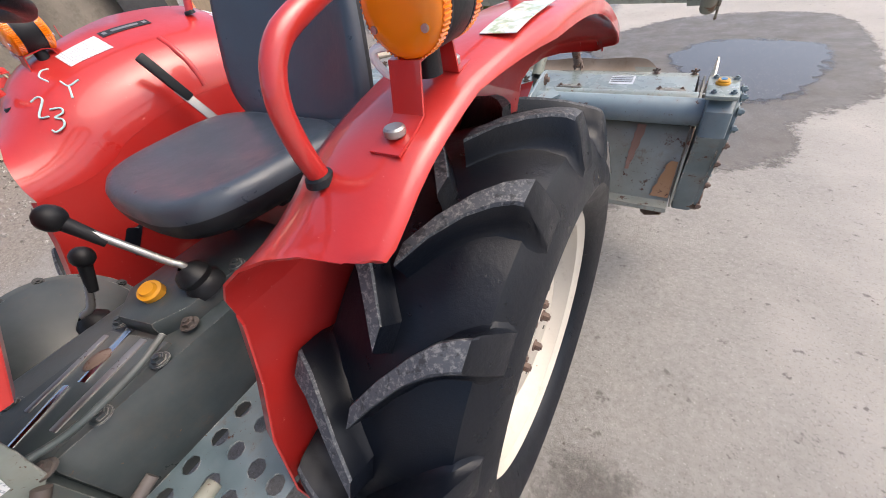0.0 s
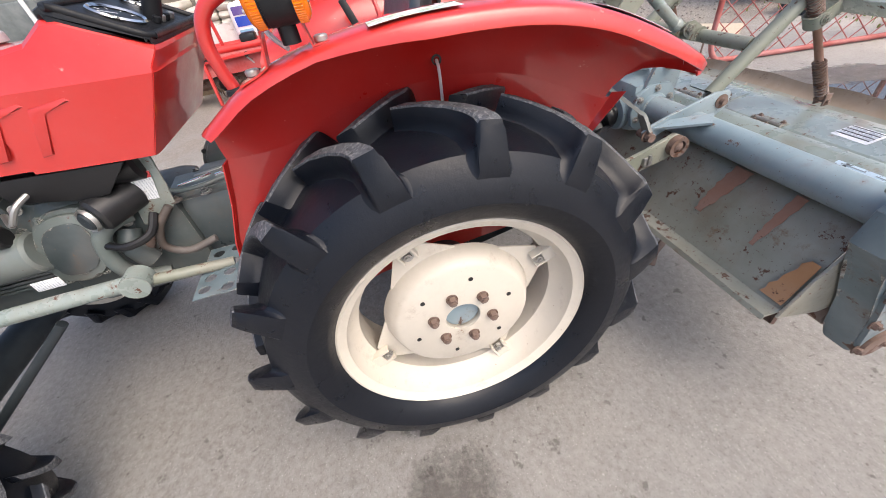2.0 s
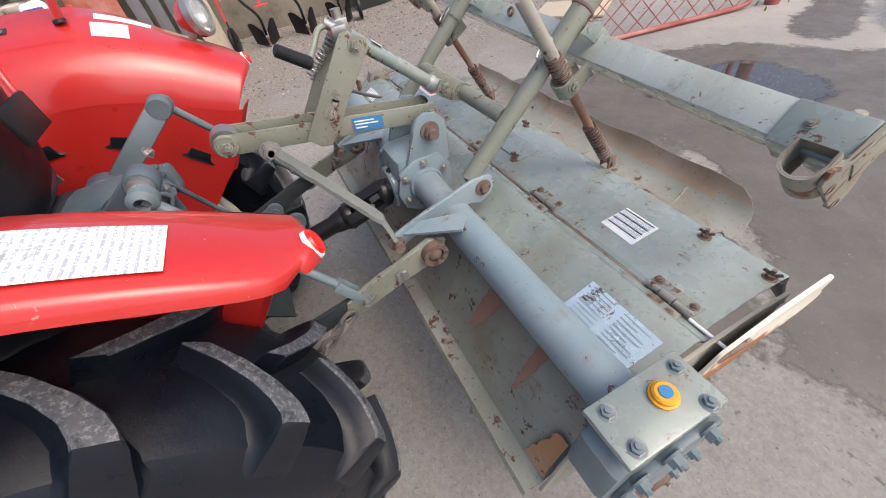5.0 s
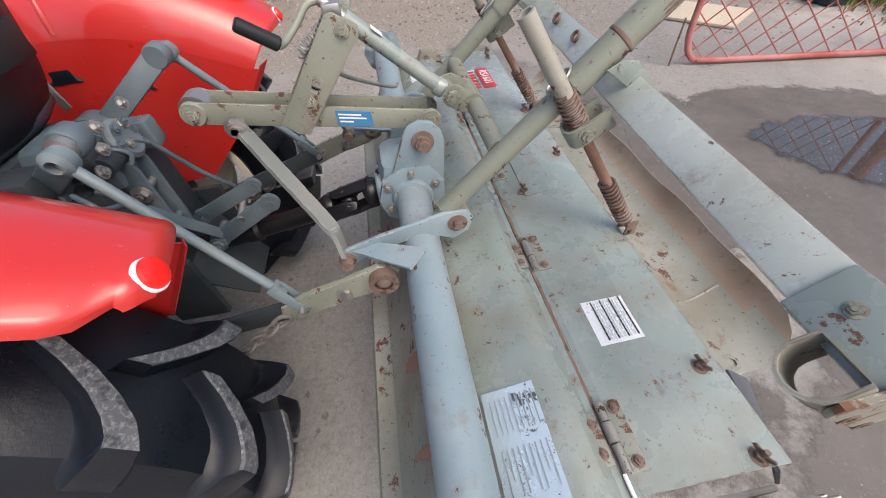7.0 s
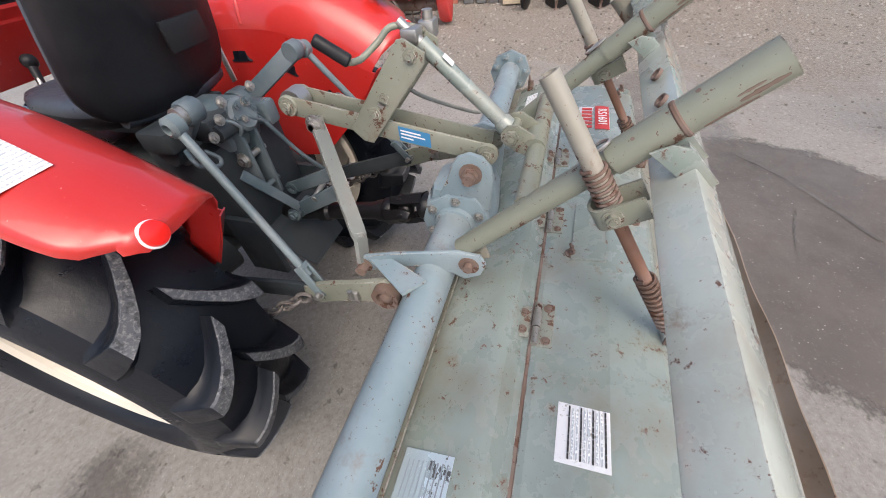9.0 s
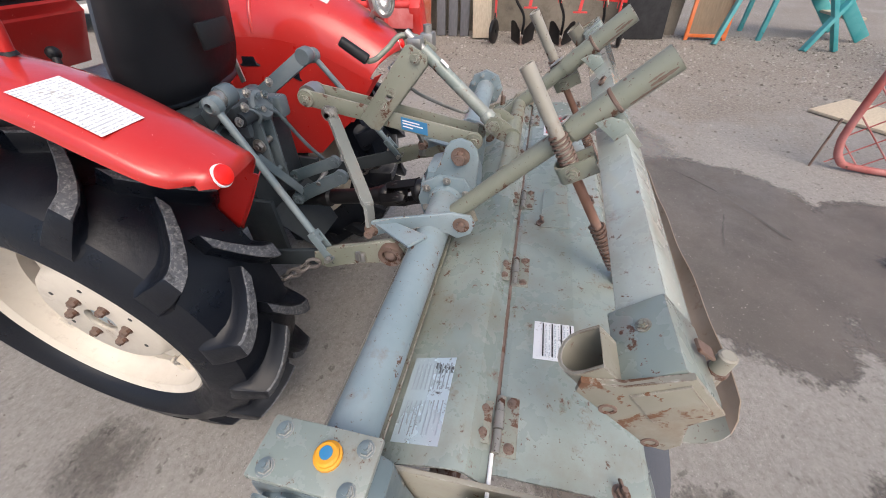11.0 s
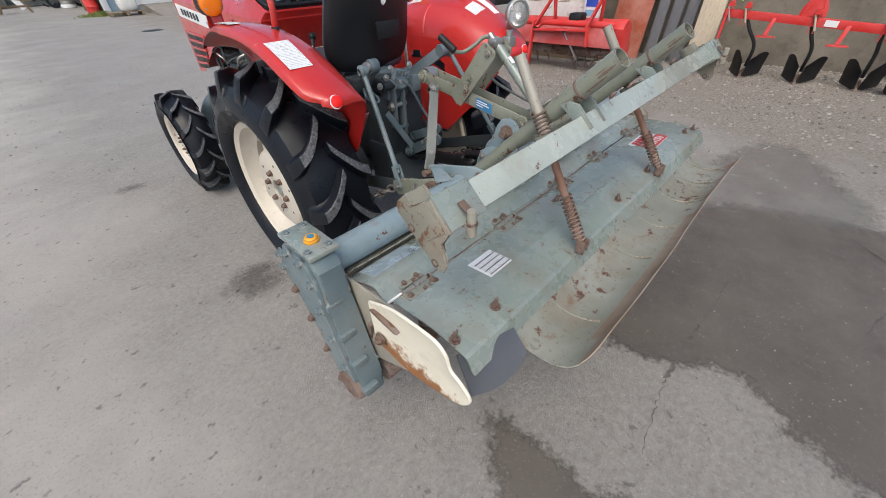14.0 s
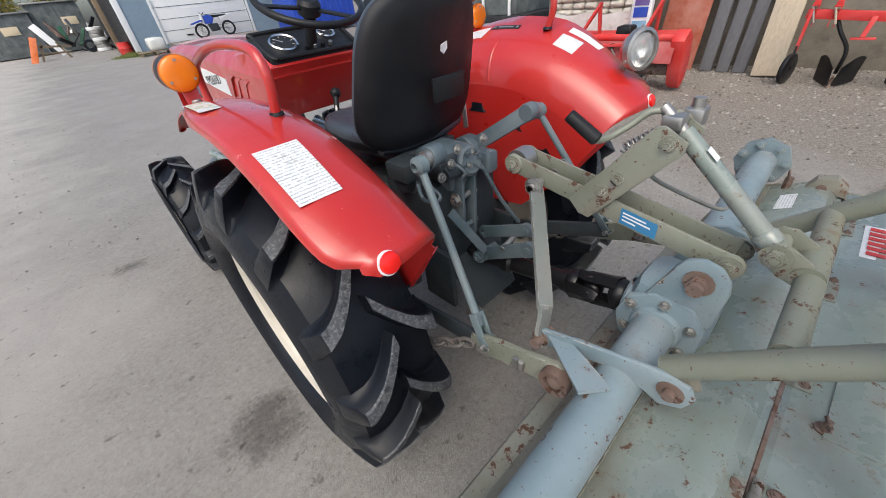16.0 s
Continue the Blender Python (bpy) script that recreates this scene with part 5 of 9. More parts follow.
# front axle and struts
bm = B()
cyl(bm, (-0.45, 1.625, 0.36), (2 * CX + 0.45, 1.625, 0.36), 0.06, seg=20)
fa = part("front_axle", bm, M_CAST, tractor, "blue-grey front axle")
for sx in (-1, 1):
    p = lambda x: CX + sx * x
    bm = B()
    sweep(bm, curve_points([(p(0.42), 1.625, 0.33), (p(0.39), 1.61, 0.47), (p(0.34), 1.57, 0.60), (p(0.18), 1.45, 0.70)], 5), 0.07, 18, [0.075] * 6 + [0.065] * 5 + [0.07] * 5)
    part("axle_knee", bm, M_LINK, fa)
bm = B()
cyl(bm, (-0.22, 1.146, 0.60), (-0.30, 1.60, 0.26), 0.014, seg=12)
part("steering_link", bm, M_CAST, tractor)

# ---- three-point linkage on the tractor ----
def eye_bar(bm, a, b, wide, high, up, hole=0.012):
    """A flat bar with rounded, bored ends."""
    a, b = V(a), V(b)
    w = (b - a).normalized()
    side = w.cross(V(up)).normalized()
    bar(bm, a, b, wide, high, up, 0.002)
    for p in (a, b):
        pipe(bm, p - side * wide * 0.62, p + side * wide * 0.62, high * 0.55, hole, 20)
    return bm


bm = B()
cyl(bm, (-0.15, -0.135, 0.913), (2 * CX + 0.15, -0.135, 0.913), 0.04, seg=24, bevel=0.004)
part("rockshaft", bm, M_CAST, tractor, "blue-grey lift rockshaft")
for sx in (-1, 1):
    def mx(x):
        return CX + sx * (CX - x)
    elbow = V((mx(-0.175), -0.335, 1.05))
    bm = B()
    root = V((mx(-0.1), -0.135, 0.913))
    bar(bm, root, elbow, 0.022, 0.05, (0, 0.6, 0.8), 0.005)
    cyl(bm, root - V((0.026, 0, 0)), root + V((0.026, 0, 0)), 0.052, seg=24, bevel=0.004)
    lathe(bm, [(0.0, 0.021), (0.025, 0.021), (0.028, 0.016), (0.028, -0.016), (0.025, -0.021), (0.0, -0.021)], elbow, (1, 0, 0), 24)
    arm = part("lift_arm", bm, M_LINK, tractor, "blue-grey lift arm")
    bm = B()
    lathe(bm, [(0.0, 0.026), (0.014, 0.026), (0.014, 0.018), (0.021, 0.016), (0.021, 0.0)], elbow + V((sx * 0.02, 0, 0)), (sx, 0, 0), 18)
    part("arm_pin", bm, M_STEEL, arm)
    fork = V((mx(-0.297), -0.595, 0.648))
    bm = B()
    s = elbow + V((sx * 0.05, 0.0, -0.01))
    d = (fork - s).normalized()
    cyl(bm, s, fork - d * 0.05, 0.0105, seg=14)
    lathe(bm, [(0.012, 0.02), (0.024, 0.012), (0.024, -0.012), (0.012, -0.02)], s, (1, 0, 0), 18, True)
    for o in (-0.012, 0.012):
        bar(bm, fork - d * 0.075 + V((o, 0, 0)), fork + d * 0.012 + V((o, 0, 0)), 0.006, 0.026, (0, 1, 0))
    bar(bm, fork - d * 0.085, fork - d * 0.07, 0.03, 0.026, (0, 1, 0))
    part("lift_rod", bm, M_CASE, tractor, "blue-grey lift rod with a forked end")
    bm = B()
    cyl(bm, fork - V((0.03, 0, 0)), fork + V((0.03, 0, 0)), 0.008, seg=12)
    sweep(bm, curve_points([fork + V((-0.03, 0, 0)), fork + V((-0.034, -0.02, 0.01)), fork + V((-0.03, -0.03, 0.025)), fork + V((-0.026, -0.012, 0.02))], 4), 0.002, 6)
    part("fork_pin", bm, M_STEEL, arm, "bright lynch pin")
    ballp = V((mx(-0.311), -0.795, 0.704))
    mid1 = V((mx(-0.30), -0.60, 0.648))
    front = V((mx(-0.25), -0.06, 0.50))
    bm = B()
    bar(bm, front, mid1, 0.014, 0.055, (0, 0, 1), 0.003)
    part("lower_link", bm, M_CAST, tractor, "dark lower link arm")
    bm = B()
    prism(bm, [mid1 + V(q) for q in ((0, 0.05, 0.012), (0, -0.02, 0.04), (0, -0.10, 0.062), (0, -0.19, 0.095), (0, -0.235, 0.072), (0, -0.22, 0.03), (0, -0.17, 0.012), (0, -0.08, -0.005), (0, 0.02, -0.045), (0, 0.06, -0.03))], (0.014, 0, 0), 0.003)
    part("link_end", bm, M_OLIVE, tractor, "olive link end, worn to rust at the eye")
    bm = B()
    pipe(bm, ballp - V((0.018, 0, 0)), ballp + V((0.018, 0, 0)), 0.033, 0.021, 24)
    ball(bm, ballp, 0.0215)
    part("link_eye", bm, M_RUST, tractor, "rusty ball eye")
    bm = B()
    box(bm, mid1 + V((-0.012, -0.10, 0.025)), (0.012, 0.03, 0.03), None, 0.003)
    cyl(bm, mid1 + V((-0.02, -0.10, 0.02)), mid1 + V((-0.02, -0.10, 0.05)), 0.005, seg=8)
    part("latch", bm, M_STEEL, tractor)
    # check chain
    a, b = V((mx(-0.31), -0.56, 0.63)), V((mx(-0.37), -0.10, 0.40))
    bm = B()
    for i in range(13):
        c0, c1 = a.lerp(b, i / 13.0), a.lerp(b, (i + 1.25) / 13.0)
        w, u, v = frame_of(c1 - c0)
        e = u if i % 2 else v
        h = (c1 - c0) / 2
        m = (c0 + c1) / 2 - V((0, 0, 0.02 * math.sin(math.pi * i / 13)))
        ring = [m + h * math.cos(t) + e * 0.015 * math.sin(t) for t in (2 * math.pi * k / 12 for k in range(13))]
        sweep(bm, ring, 0.0055, 6)
    part("check_chain", bm, M_DARKCHAIN, tractor, "dark rusty check chain")

# top-link bracket, plates and small levers behind the seat
for x, top, foot in ((-0.045, 0.935, 0.735), (0.008, 0.936, 0.69)):
    bm = B()
    prism(bm, [(x, y, z) for y, z in ((-0.21, foot + 0.02), (-0.285, foot), (-0.298, foot + 0.02), (-0.303, top - 0.03), (-0.297, top - 0.008), (-0.28, top), (-0.25, top - 0.002), (-0.235, top - 0.02), (-0.21, top - 0.10))], (0.011, 0, 0), 0.003)
    hb = part("hitch_bracket", bm, M_LINK, tractor, "blue-grey top-link bracket plate")
    for z in (top - 0.03, top - 0.135):
        bm = B()
        cyl(bm, (x - 0.0008, -0.277, z), (x + 0.012, -0.277, z), 0.0085, seg=14)
        part("bracket_hole", bm, M_BLACK, hb)
bm = B()
cyl(bm, (-0.07, -0.278, 0.852), (0.03, -0.278, 0.852), 0.0105, seg=14)
hexbolt(bm, (-0.058, -0.278, 0.852), (-1, 0, 0), 0.0155, 0.012)
part("bracket_pin", bm, M_STEEL, tractor, "bright cross bolt")
bm = B()
cyl(bm, (-0.045, -0.28, 0.745), (0.03, -0.28, 0.745), 0.009, seg=12)
part("bracket_pin", bm, M_LINK, tractor)
for pts, r in (([(0.036, -0.29, 0.945), (0.05, -0.305, 0.915), (0.09, -0.345, 0.80), (0.132, -0.38, 0.715)], 0.0065), ([(-0.19, -0.27, 0.955), (-0.207, -0.30, 0.94), (-0.20, -0.305, 0.922), (-0.152, -0.30, 0.896), (-0.137, -0.295, 0.908), (-0.145, -0.27, 0.93)], 0.0055), ([(-0.01, -0.27, 0.962), (0.004, -0.30, 0.955), (0.02, -0.305, 0.94), (0.066, -0.30, 0.909), (0.076, -0.292, 0.922), (0.06, -0.27, 0.94)], 0.005), ([(-0.06, -0.27, 0.97), (-0.055, -0.30, 0.965), (-0.045, -0.31, 0.945), (-0.048, -0.30, 0.925)], 0.005)):
    bm = B()
    sweep(bm, curve_points(pts, 6), r, 10)
    part("control_rod", bm, M_LINK, tractor, "blue-grey bent control rod")
bm = B()
bar(bm, (-0.105, -0.298, 0.838), (-0.012, -0.352, 0.662), 0.030, 0.006, (0, -1, 0), 0.002)
part("brace_strip", bm, M_LINK, tractor, "blue-grey flat brace")
# short pair of hitch bars with a pin through them
for a, b, wd in (((-0.004, -0.335, 0.640), (-0.004, -0.512, 0.735), 0.046), ((0.046, -0.30, 0.69), (0.046, -0.47, 0.762), 0.04)):
    bm = B()
    eye_bar(bm, a, b, 0.012, wd, (0, 0, 1), 0.010)
    cyl(bm, V(b) - V((0.012, 0, 0)), V(b) + V((0.012, 0, 0)), 0.0105, seg=14)
    part("link_plate", bm, M_LINK, tractor, "blue-grey hitch bar with a rounded eye")
bm = B()
cyl(bm, (-0.035, -0.335, 0.640), (0.06, -0.335, 0.640), 0.015, seg=16, bevel=0.003)
hexbolt(bm, (-0.03, -0.335, 0.640), (-1, 0, 0), 0.016, 0.011)
part("bar_pin", bm, M_LINK, tractor)
bm = B()
cyl(bm, (-0.012, -0.42, 0.70), (0.056, -0.42, 0.715), 0.009, seg=12)
part("bar_pin", bm, M_STEEL, tractor)
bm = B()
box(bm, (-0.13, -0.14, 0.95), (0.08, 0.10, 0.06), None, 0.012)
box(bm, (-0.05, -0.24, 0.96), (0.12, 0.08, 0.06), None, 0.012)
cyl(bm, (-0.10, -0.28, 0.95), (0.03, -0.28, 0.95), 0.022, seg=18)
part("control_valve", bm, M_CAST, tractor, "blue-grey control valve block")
bm = B()
box(bm, (0.0, -0.19, 0.93), (0.15, 0.17, 0.13), None, 0.035)
cyl(bm, (0.0, -0.25, 0.95), (0.0, -0.30, 0.965), 0.045, seg=24, bevel=0.008)
lift_case = part("lift_case", bm, M_LINK, tractor, "rounded blue-grey hydraulic lift case")
for i in range(6):
    t = radians(60 * i)
    bm = B()
    hexbolt(bm, (0.033 * math.cos(t), -0.30 - 0.003 * math.sin(t), 0.965 + 0.033 * math.sin(t)), (0, -1, 0.3), 0.007, 0.006)
    part("case_bolt", bm, M_LINK, lift_case)
bm = B()
box(bm, (0.09, -0.27, 0.93), (0.05, 0.08, 0.07), None, 0.012)
part("relief_valve", bm, M_LINK, tractor, "blue-grey relief valve block")
for i in range(7):
    bm = B()
    hexbolt(bm, (-0.12 + 0.035 * i, -0.293 - 0.006 * (i % 2), 0.955 + 0.03 * (i % 3)), (0, -1, 0.2), 0.010, 0.009)
    part("valve_bolt", bm, M_STEEL, tractor)
# drawbar and lower plates
bm = B()
prism(bm, [(CX - 0.14, -0.26, 0.60), (CX + 0.14, -0.26, 0.60), (CX + 0.10, -0.36, 0.46), (CX - 0.10, -0.36, 0.46)], (0, 0.03, 0.02), 0.004)
box(bm, (CX - 0.16, -0.24, 0.58), (0.02, 0.14, 0.22), None, 0.004)
box(bm, (CX + 0.16, -0.24, 0.58), (0.02, 0.14, 0.22), None, 0.004)
part("drawbar_bracket", bm, M_CAST, tractor)

# ---- drive shaft ----
shaft = thing("drive_shaft", (CX, -0.6, 0.45), "black greasy drive shaft with a universal joint", "drive shaft")
a, b, c = V((CX, -0.27, 0.60)), V((CX + 0.005, -0.66, 0.655)), V((0.022, -0.81, 0.705))
d = (b - a).normalized()
e = (c - b).normalized()
m = b + e * 0.05
bm = B()
lathe(bm, [(0.0, -0.02), (0.03, -0.02), (0.03, 0.12), (0.036, 0.135), (0.036, 0.16), (0.028, 0.17), (0.028, 0.33), (0.033, 0.345), (0.035, 0.36), (0.035, 0.375), (0.0, 0.376)], a, d, 24)
part("tube", bm, M_GREASE, shaft)
side_ax = d.cross(V((0, 0, 1))).normalized()
up_ax = side_ax.cross(e).normalized()
for ax, start, way, base in ((side_ax, b - d * 0.02, d, 0.036), (up_ax, c - e * 0.02, -e, 0.036)):
    bm = B()
    lathe(bm, [(0.0, -0.015), (base - 0.004, -0.012), (base + 0.004, 0.0), (base + 0.006, 0.014), (base + 0.001, 0.026), (0.012, 0.03), (0.0, 0.03)], start, way, 22)
    far = m - start
    for o in (-1, 1):
        # an ear that widens round the bearing cap
        root, tip = start + ax * o * 0.031 + way * 0.008, m + ax * o * 0.034
        rows = []
        for f, wd in ((0.0, 0.036), (0.35, 0.03), (0.7, 0.031), (1.0, 0.029), (1.3, 0.020), (1.42, 0.008)):
            p = root.lerp(tip, f)
            w = way.cross(ax).normalized()
            rows.append([p + w * g * wd * 0.75 + ax * o * (0.012 * (1 - abs(g)) - 0.002) for g in (-1, -0.6, 0, 0.6, 1)])
        sheet(bm, rows, 0.013)
    part("yoke", bm, M_GREASE, shaft)
bm = B()
for ax in (side_ax, up_ax):
    cyl(bm, m - ax * 0.046, m + ax * 0.046, 0.0165, seg=18, bevel=0.002)
ball(bm, m, 0.026)
part("cross", bm, M_GREASE, shaft)
bm = B()
cyl(bm, c - e * 0.02, c + e * 0.03, 0.034, 0.032, 22)
cyl(bm, c + V((-0.01, 0.0, 0.03)), c + V((-0.012, -0.002, 0.06)), 0.006, seg=10)
ball(bm, c + V((-0.012, -0.002, 0.062)), 0.009)
part("end_socket", bm, M_GREASE, shaft)

# ---- the rotary tiller ----
TX = 0.02
tiller = thing("rotary_tiller", (TX, -1.1, 0.0), "grey-green rotary tiller with rusty chips", "tiller")
XL0, XR0 = -0.80, 0.90
PY, PZ, PR = -0.892, 0.73, 0.044
bm = B()
cyl(bm, (-0.82, PY, PZ), (-0.08, PY, PZ), PR, seg=32)
part("axle_tube", bm, M_BLUE, tiller, "blue-grey cross tube")
bm = B()
PE = V((0.915, PY + 0.012, PZ + 0.035))
cyl(bm, (0.11, PY, PZ), PE, PR, seg=32)
part("axle_tube", bm, M_BLUE, tiller, "blue-grey cross tube")
bm = B()
lathe(bm, [(0.0, 0.018), (0.08, 0.018), (0.085, 0.012), (0.085, -0.012), (0.0, -0.018)], PE, (1, 0, 0), 8)
part("end_flange", bm, M_BLUE, tiller)
for i in range(7):
    t = radians(360 / 7 * i + 20)
    for sx, mt in ((1, M_RUST), (-1, M_BLUE)):
        bm = B()
        hexbolt(bm, PE + V((sx * 0.016, 0.066 * math.cos(t), 0.066 * math.sin(t))), (sx, 0, 0), 0.010, 0.009)
        part("flange_bolt", bm, mt, tiller)
# gearbox
bm = B()
box(bm, (TX, -0.90, 0.73), (0.16, 0.17, 0.19), None, 0.04)
cyl(bm, (TX, -0.80, 0.705), (TX, -0.86, 0.705), 0.065, seg=28, bevel=0.006)
gbox = part("gear_case", bm, M_BLUE, tiller, "blue-grey gear case")
for s in (-1, 1):
    # many-sided cover plate that the tube is bolted to
    bm = B()
    gx = TX + s * 0.083
    prism(bm, [(gx, PY + y, PZ + z) for y, z in ((0.075, -0.055), (0.088, 0.0), (0.07, 0.055), (0.02, 0.084), (-0.055, 0.08), (-0.086, 0.036), (-0.084, -0.045), (-0.03, -0.086), (0.036, -0.082))], (0.018, 0, 0), 0.003)
    part("cover_plate", bm, M_BLUE, gbox)
    bm = B()
    lathe(bm, [(0.044, 0.014), (0.05, 0.012), (0.054, 0.004), (0.054, 0.0), (0.044, 0.0)], (gx + s * 0.008, PY, PZ), (s, 0, 0), 32, True)
    part("tube_collar", bm, M_BLUE, gbox)
    for i in range(6):
        t = radians(60 * i + 34)
        bm = B()
        hexbolt(bm, (gx + s * 0.010, PY + 0.07 * math.cos(t), PZ + 0.07 * math.sin(t)), (s, 0, 0), 0.0085, 0.008)
        part("cover_bolt", bm, M_STEEL, gbox, "bright hexagon bolt")
for x in (-0.055, 0.095):
    bm = B()
    prism(bm, [(x, y, z) for y, z in ((-0.84, 0.78), (-0.872, 0.84), (-0.889, 0.895), (-0.905, 0.918), (-0.932, 0.929), (-0.962, 0.921), (-0.982, 0.898), (-0.988, 0.87), (-0.982, 0.78), (-0.93, 0.72))], (0.014, 0, 0), 0.003)
    part("mast_plate", bm, M_BLUE, gbox, "blue-grey mast plate")
bm = B()
cyl(bm, (-0.095, -0.936, 0.879), (0.13, -0.936, 0.879), 0.014, seg=16)
hexbolt(bm, (-0.066, -0.936, 0.879), (-1, 0, 0), 0.019, 0.016)
part("mast_pin", bm, M_RUST, gbox, "rusty pivot pin")

# lower hitch brackets over the tube
for s in (-1, 1):
    hx = TX + s * 0.277
    bm = B()
    prism(bm, [(hx, y, z) for y, z in ((-0.705, 0.748), (-0.73, 0.765), (-0.80, 0.785), (-0.95, 0.822), (-1.0, 0.818), (-1.012, 0.795), (-1.0, 0.762), (-0.965, 0.742), (-0.94, 0.76), (-0.86, 0.765), (-0.80, 0.745), (-0.74, 0.718), (-0.71, 0.722))], (0.01, 0, 0), 0.003)
    br = part("hitch_lug", bm, M_BLUE, tiller, "blue-grey hitch lug")
    bm = B()
    a, b_ = V((hx, -0.76, 0.755)), V((hx - s * 0.03 - 0.09, -0.885, 0.775))
    sheet(bm, [[V((hx - 0.004, -0.74, 0.752)), V((hx - 0.004, -0.80, 0.768))], [V((hx - 0.10, -0.86, 0.775)), V((hx - 0.06, -0.90, 0.782))]], 0.008)
    part("gusset", bm, M_BLUE, br)
    bm = B()
    cyl(bm, (hx - 0.03, -0.722, 0.735), (hx + 0.03, -0.722, 0.735), 0.013, seg=14)
    hexbolt(bm, (hx - 0.006, -0.722, 0.735), (-1, 0, 0), 0.014, 0.012)
    part("lug_pin", bm, M_RUST, br, "rusty hitch pin")
    bm = B()
    pipe(bm, (hx - 0.0075, -0.976, 0.789), (hx + 0.0075, -0.976, 0.789), 0.022, 0.011, 20)
    part("hole_rim", bm, M_RUST, br)
    bm = B()
    cyl(bm, (hx - s * 0.02, -0.976, 0.789), (hx + s * 0.02, -0.976, 0.789), 0.01, seg=12)
    part("lug_bolt", bm, M_RUST, br)
    bm = B()
    bar(bm, (hx + 0.04, -0.955, 0.782), (hx + 0.04, -1.005, 0.80), 0.008, 0.05, (0, 0, 1))
    part("lug_plate", bm, M_RUSTPAINT, br)

# slanting support tubes
for s in (-1, 1):
    lo = V((TX + s * 0.252, -0.955, 0.808))
    hi = V((TX + s * (0.262 if s < 0 else 0.20), -1.345, 1.19))
    d = (hi - lo).normalized()
    mid = lo.lerp(hi, 0.62)
    bm = B()
    pipe(bm, lo, mid + d * 0.02, 0.0215, 0.016, 24)
    t1 = part("support_tube", bm, M_OLIVE, tiller, "olive support tube with rusty scuffs")
    bm = B()
    pipe(bm, mid, hi, 0.0252, 0.0212, 28)
    sleeve = part("sleeve", bm, M_OLIVE, t1)
    # rusty weld ring and long rust-eaten streaks on the flank
    ring_at = lo.lerp(hi, 0.795)
    bm = B()
    lathe(bm, [(0.0252, -0.004), (0.0268, -0.002), (0.0268, 0.002), (0.0252, 0.004)], ring_at, d, 28)
    part("weld_ring", bm, M_RUST, sleeve)
    for ang, f0, f1, wide in ((-0.62, 0.825, 0.93, 0.0045), (-0.25, 0.90, 0.985, 0.006), (0.05, 0.90, 0.95, 0.003), (0.9, 0.69, 0.70, 0.005), (1.35, 0.845, 0.856, 0.006)):
        r0 = V((-1, 0, 0))
        r0 = (r0 - d * r0.dot(d)).normalized()
        r1 = d.cross(r0)
        if r1.z < 0:
            r1 = -r1
        bm = B()
        rows = []
        for k in range(9):
            f = k / 8
            p = lo.lerp(hi, f0 + (f1 - f0) * f)
            w = wide * math.sin(math.pi * min(0.96, max(0.04, f))) ** 0.4 / 0.0252 * (1 + 0.25 * math.sin(k * 2.3))
            rows.append([p + (r0 * math.cos(ang + w * g) + r1 * math.sin(ang + w * g)) * 0.0255 for g in (-0.5, 0.0, 0.5)])
        sheet(bm, rows, 0.0008)
        part("rust_streak", bm, M_RUST, sleeve)
    # spring clip lying on the tube
    bm = B()
    q = lo.lerp(hi, 0.60)
    w, u, v = frame_of(d)
    up = V((0, 0, 1)) - d * d.z
    up.normalize()
    flat = d.cross(up)
    sweep(bm, [q + up * 0.0285 + d * (0.024 * math.cos(k)) + flat * (0.012 * math.sin(k)) for k in (2 * math.pi * i / 16 for i in range(17))], 0.0028, 6)
    part("spring_clip", bm, M_STEEL, t1)
    for f in (0.30, 0.45):
        bm = B()
        q = lo.lerp(hi, f)
        pipe(bm, q + V((0, 0.0, 0.019)) - d * 0, q + V((0, 0.002, 0.0225)), 0.008, 0.005, 12)
        part("tube_hole", bm, M_RUST, t1)
# cross tube between them and its bracket
bm = B()
cyl(bm, (TX - 0.235, -1.075, 0.925), (TX + 0.235, -1.075, 0.925), 0.0205, seg=20)
part("cross_tube", bm, M_OLIVE, tiller, "olive cross tube")
bm = B()
cyl(bm, (TX - 0.042, -1.07, 0.93), (TX + 0.038, -1.07, 0.93), 0.024, seg=20)
clev = part("clevis", bm, M_OLIVE, tiller, "olive clevis")
for x in (TX - 0.036, TX + 0.031):
    bm = B()
    prism(bm, [(x, y, z) for y, z in ((-0.998, 0.962), (-1.008, 0.978), (-1.032, 0.980), (-1.068, 0.958), (-1.078, 0.925), (-1.06, 0.908), (-1.03, 0.918), (-1.005, 0.938))], (0.007, 0, 0), 0.002)
    part("clevis_plate", bm, M_OLIVE, clev)
bm = B()
cyl(bm, (TX - 0.055, -1.02, 0.955), (TX + 0.05, -1.02, 0.955), 0.013, seg=16)
hexbolt(bm, (TX - 0.04, -1.02, 0.955), (-1, 0, 0), 0.017, 0.012)
part("clevis_bolt", bm, M_OLIVE, clev)

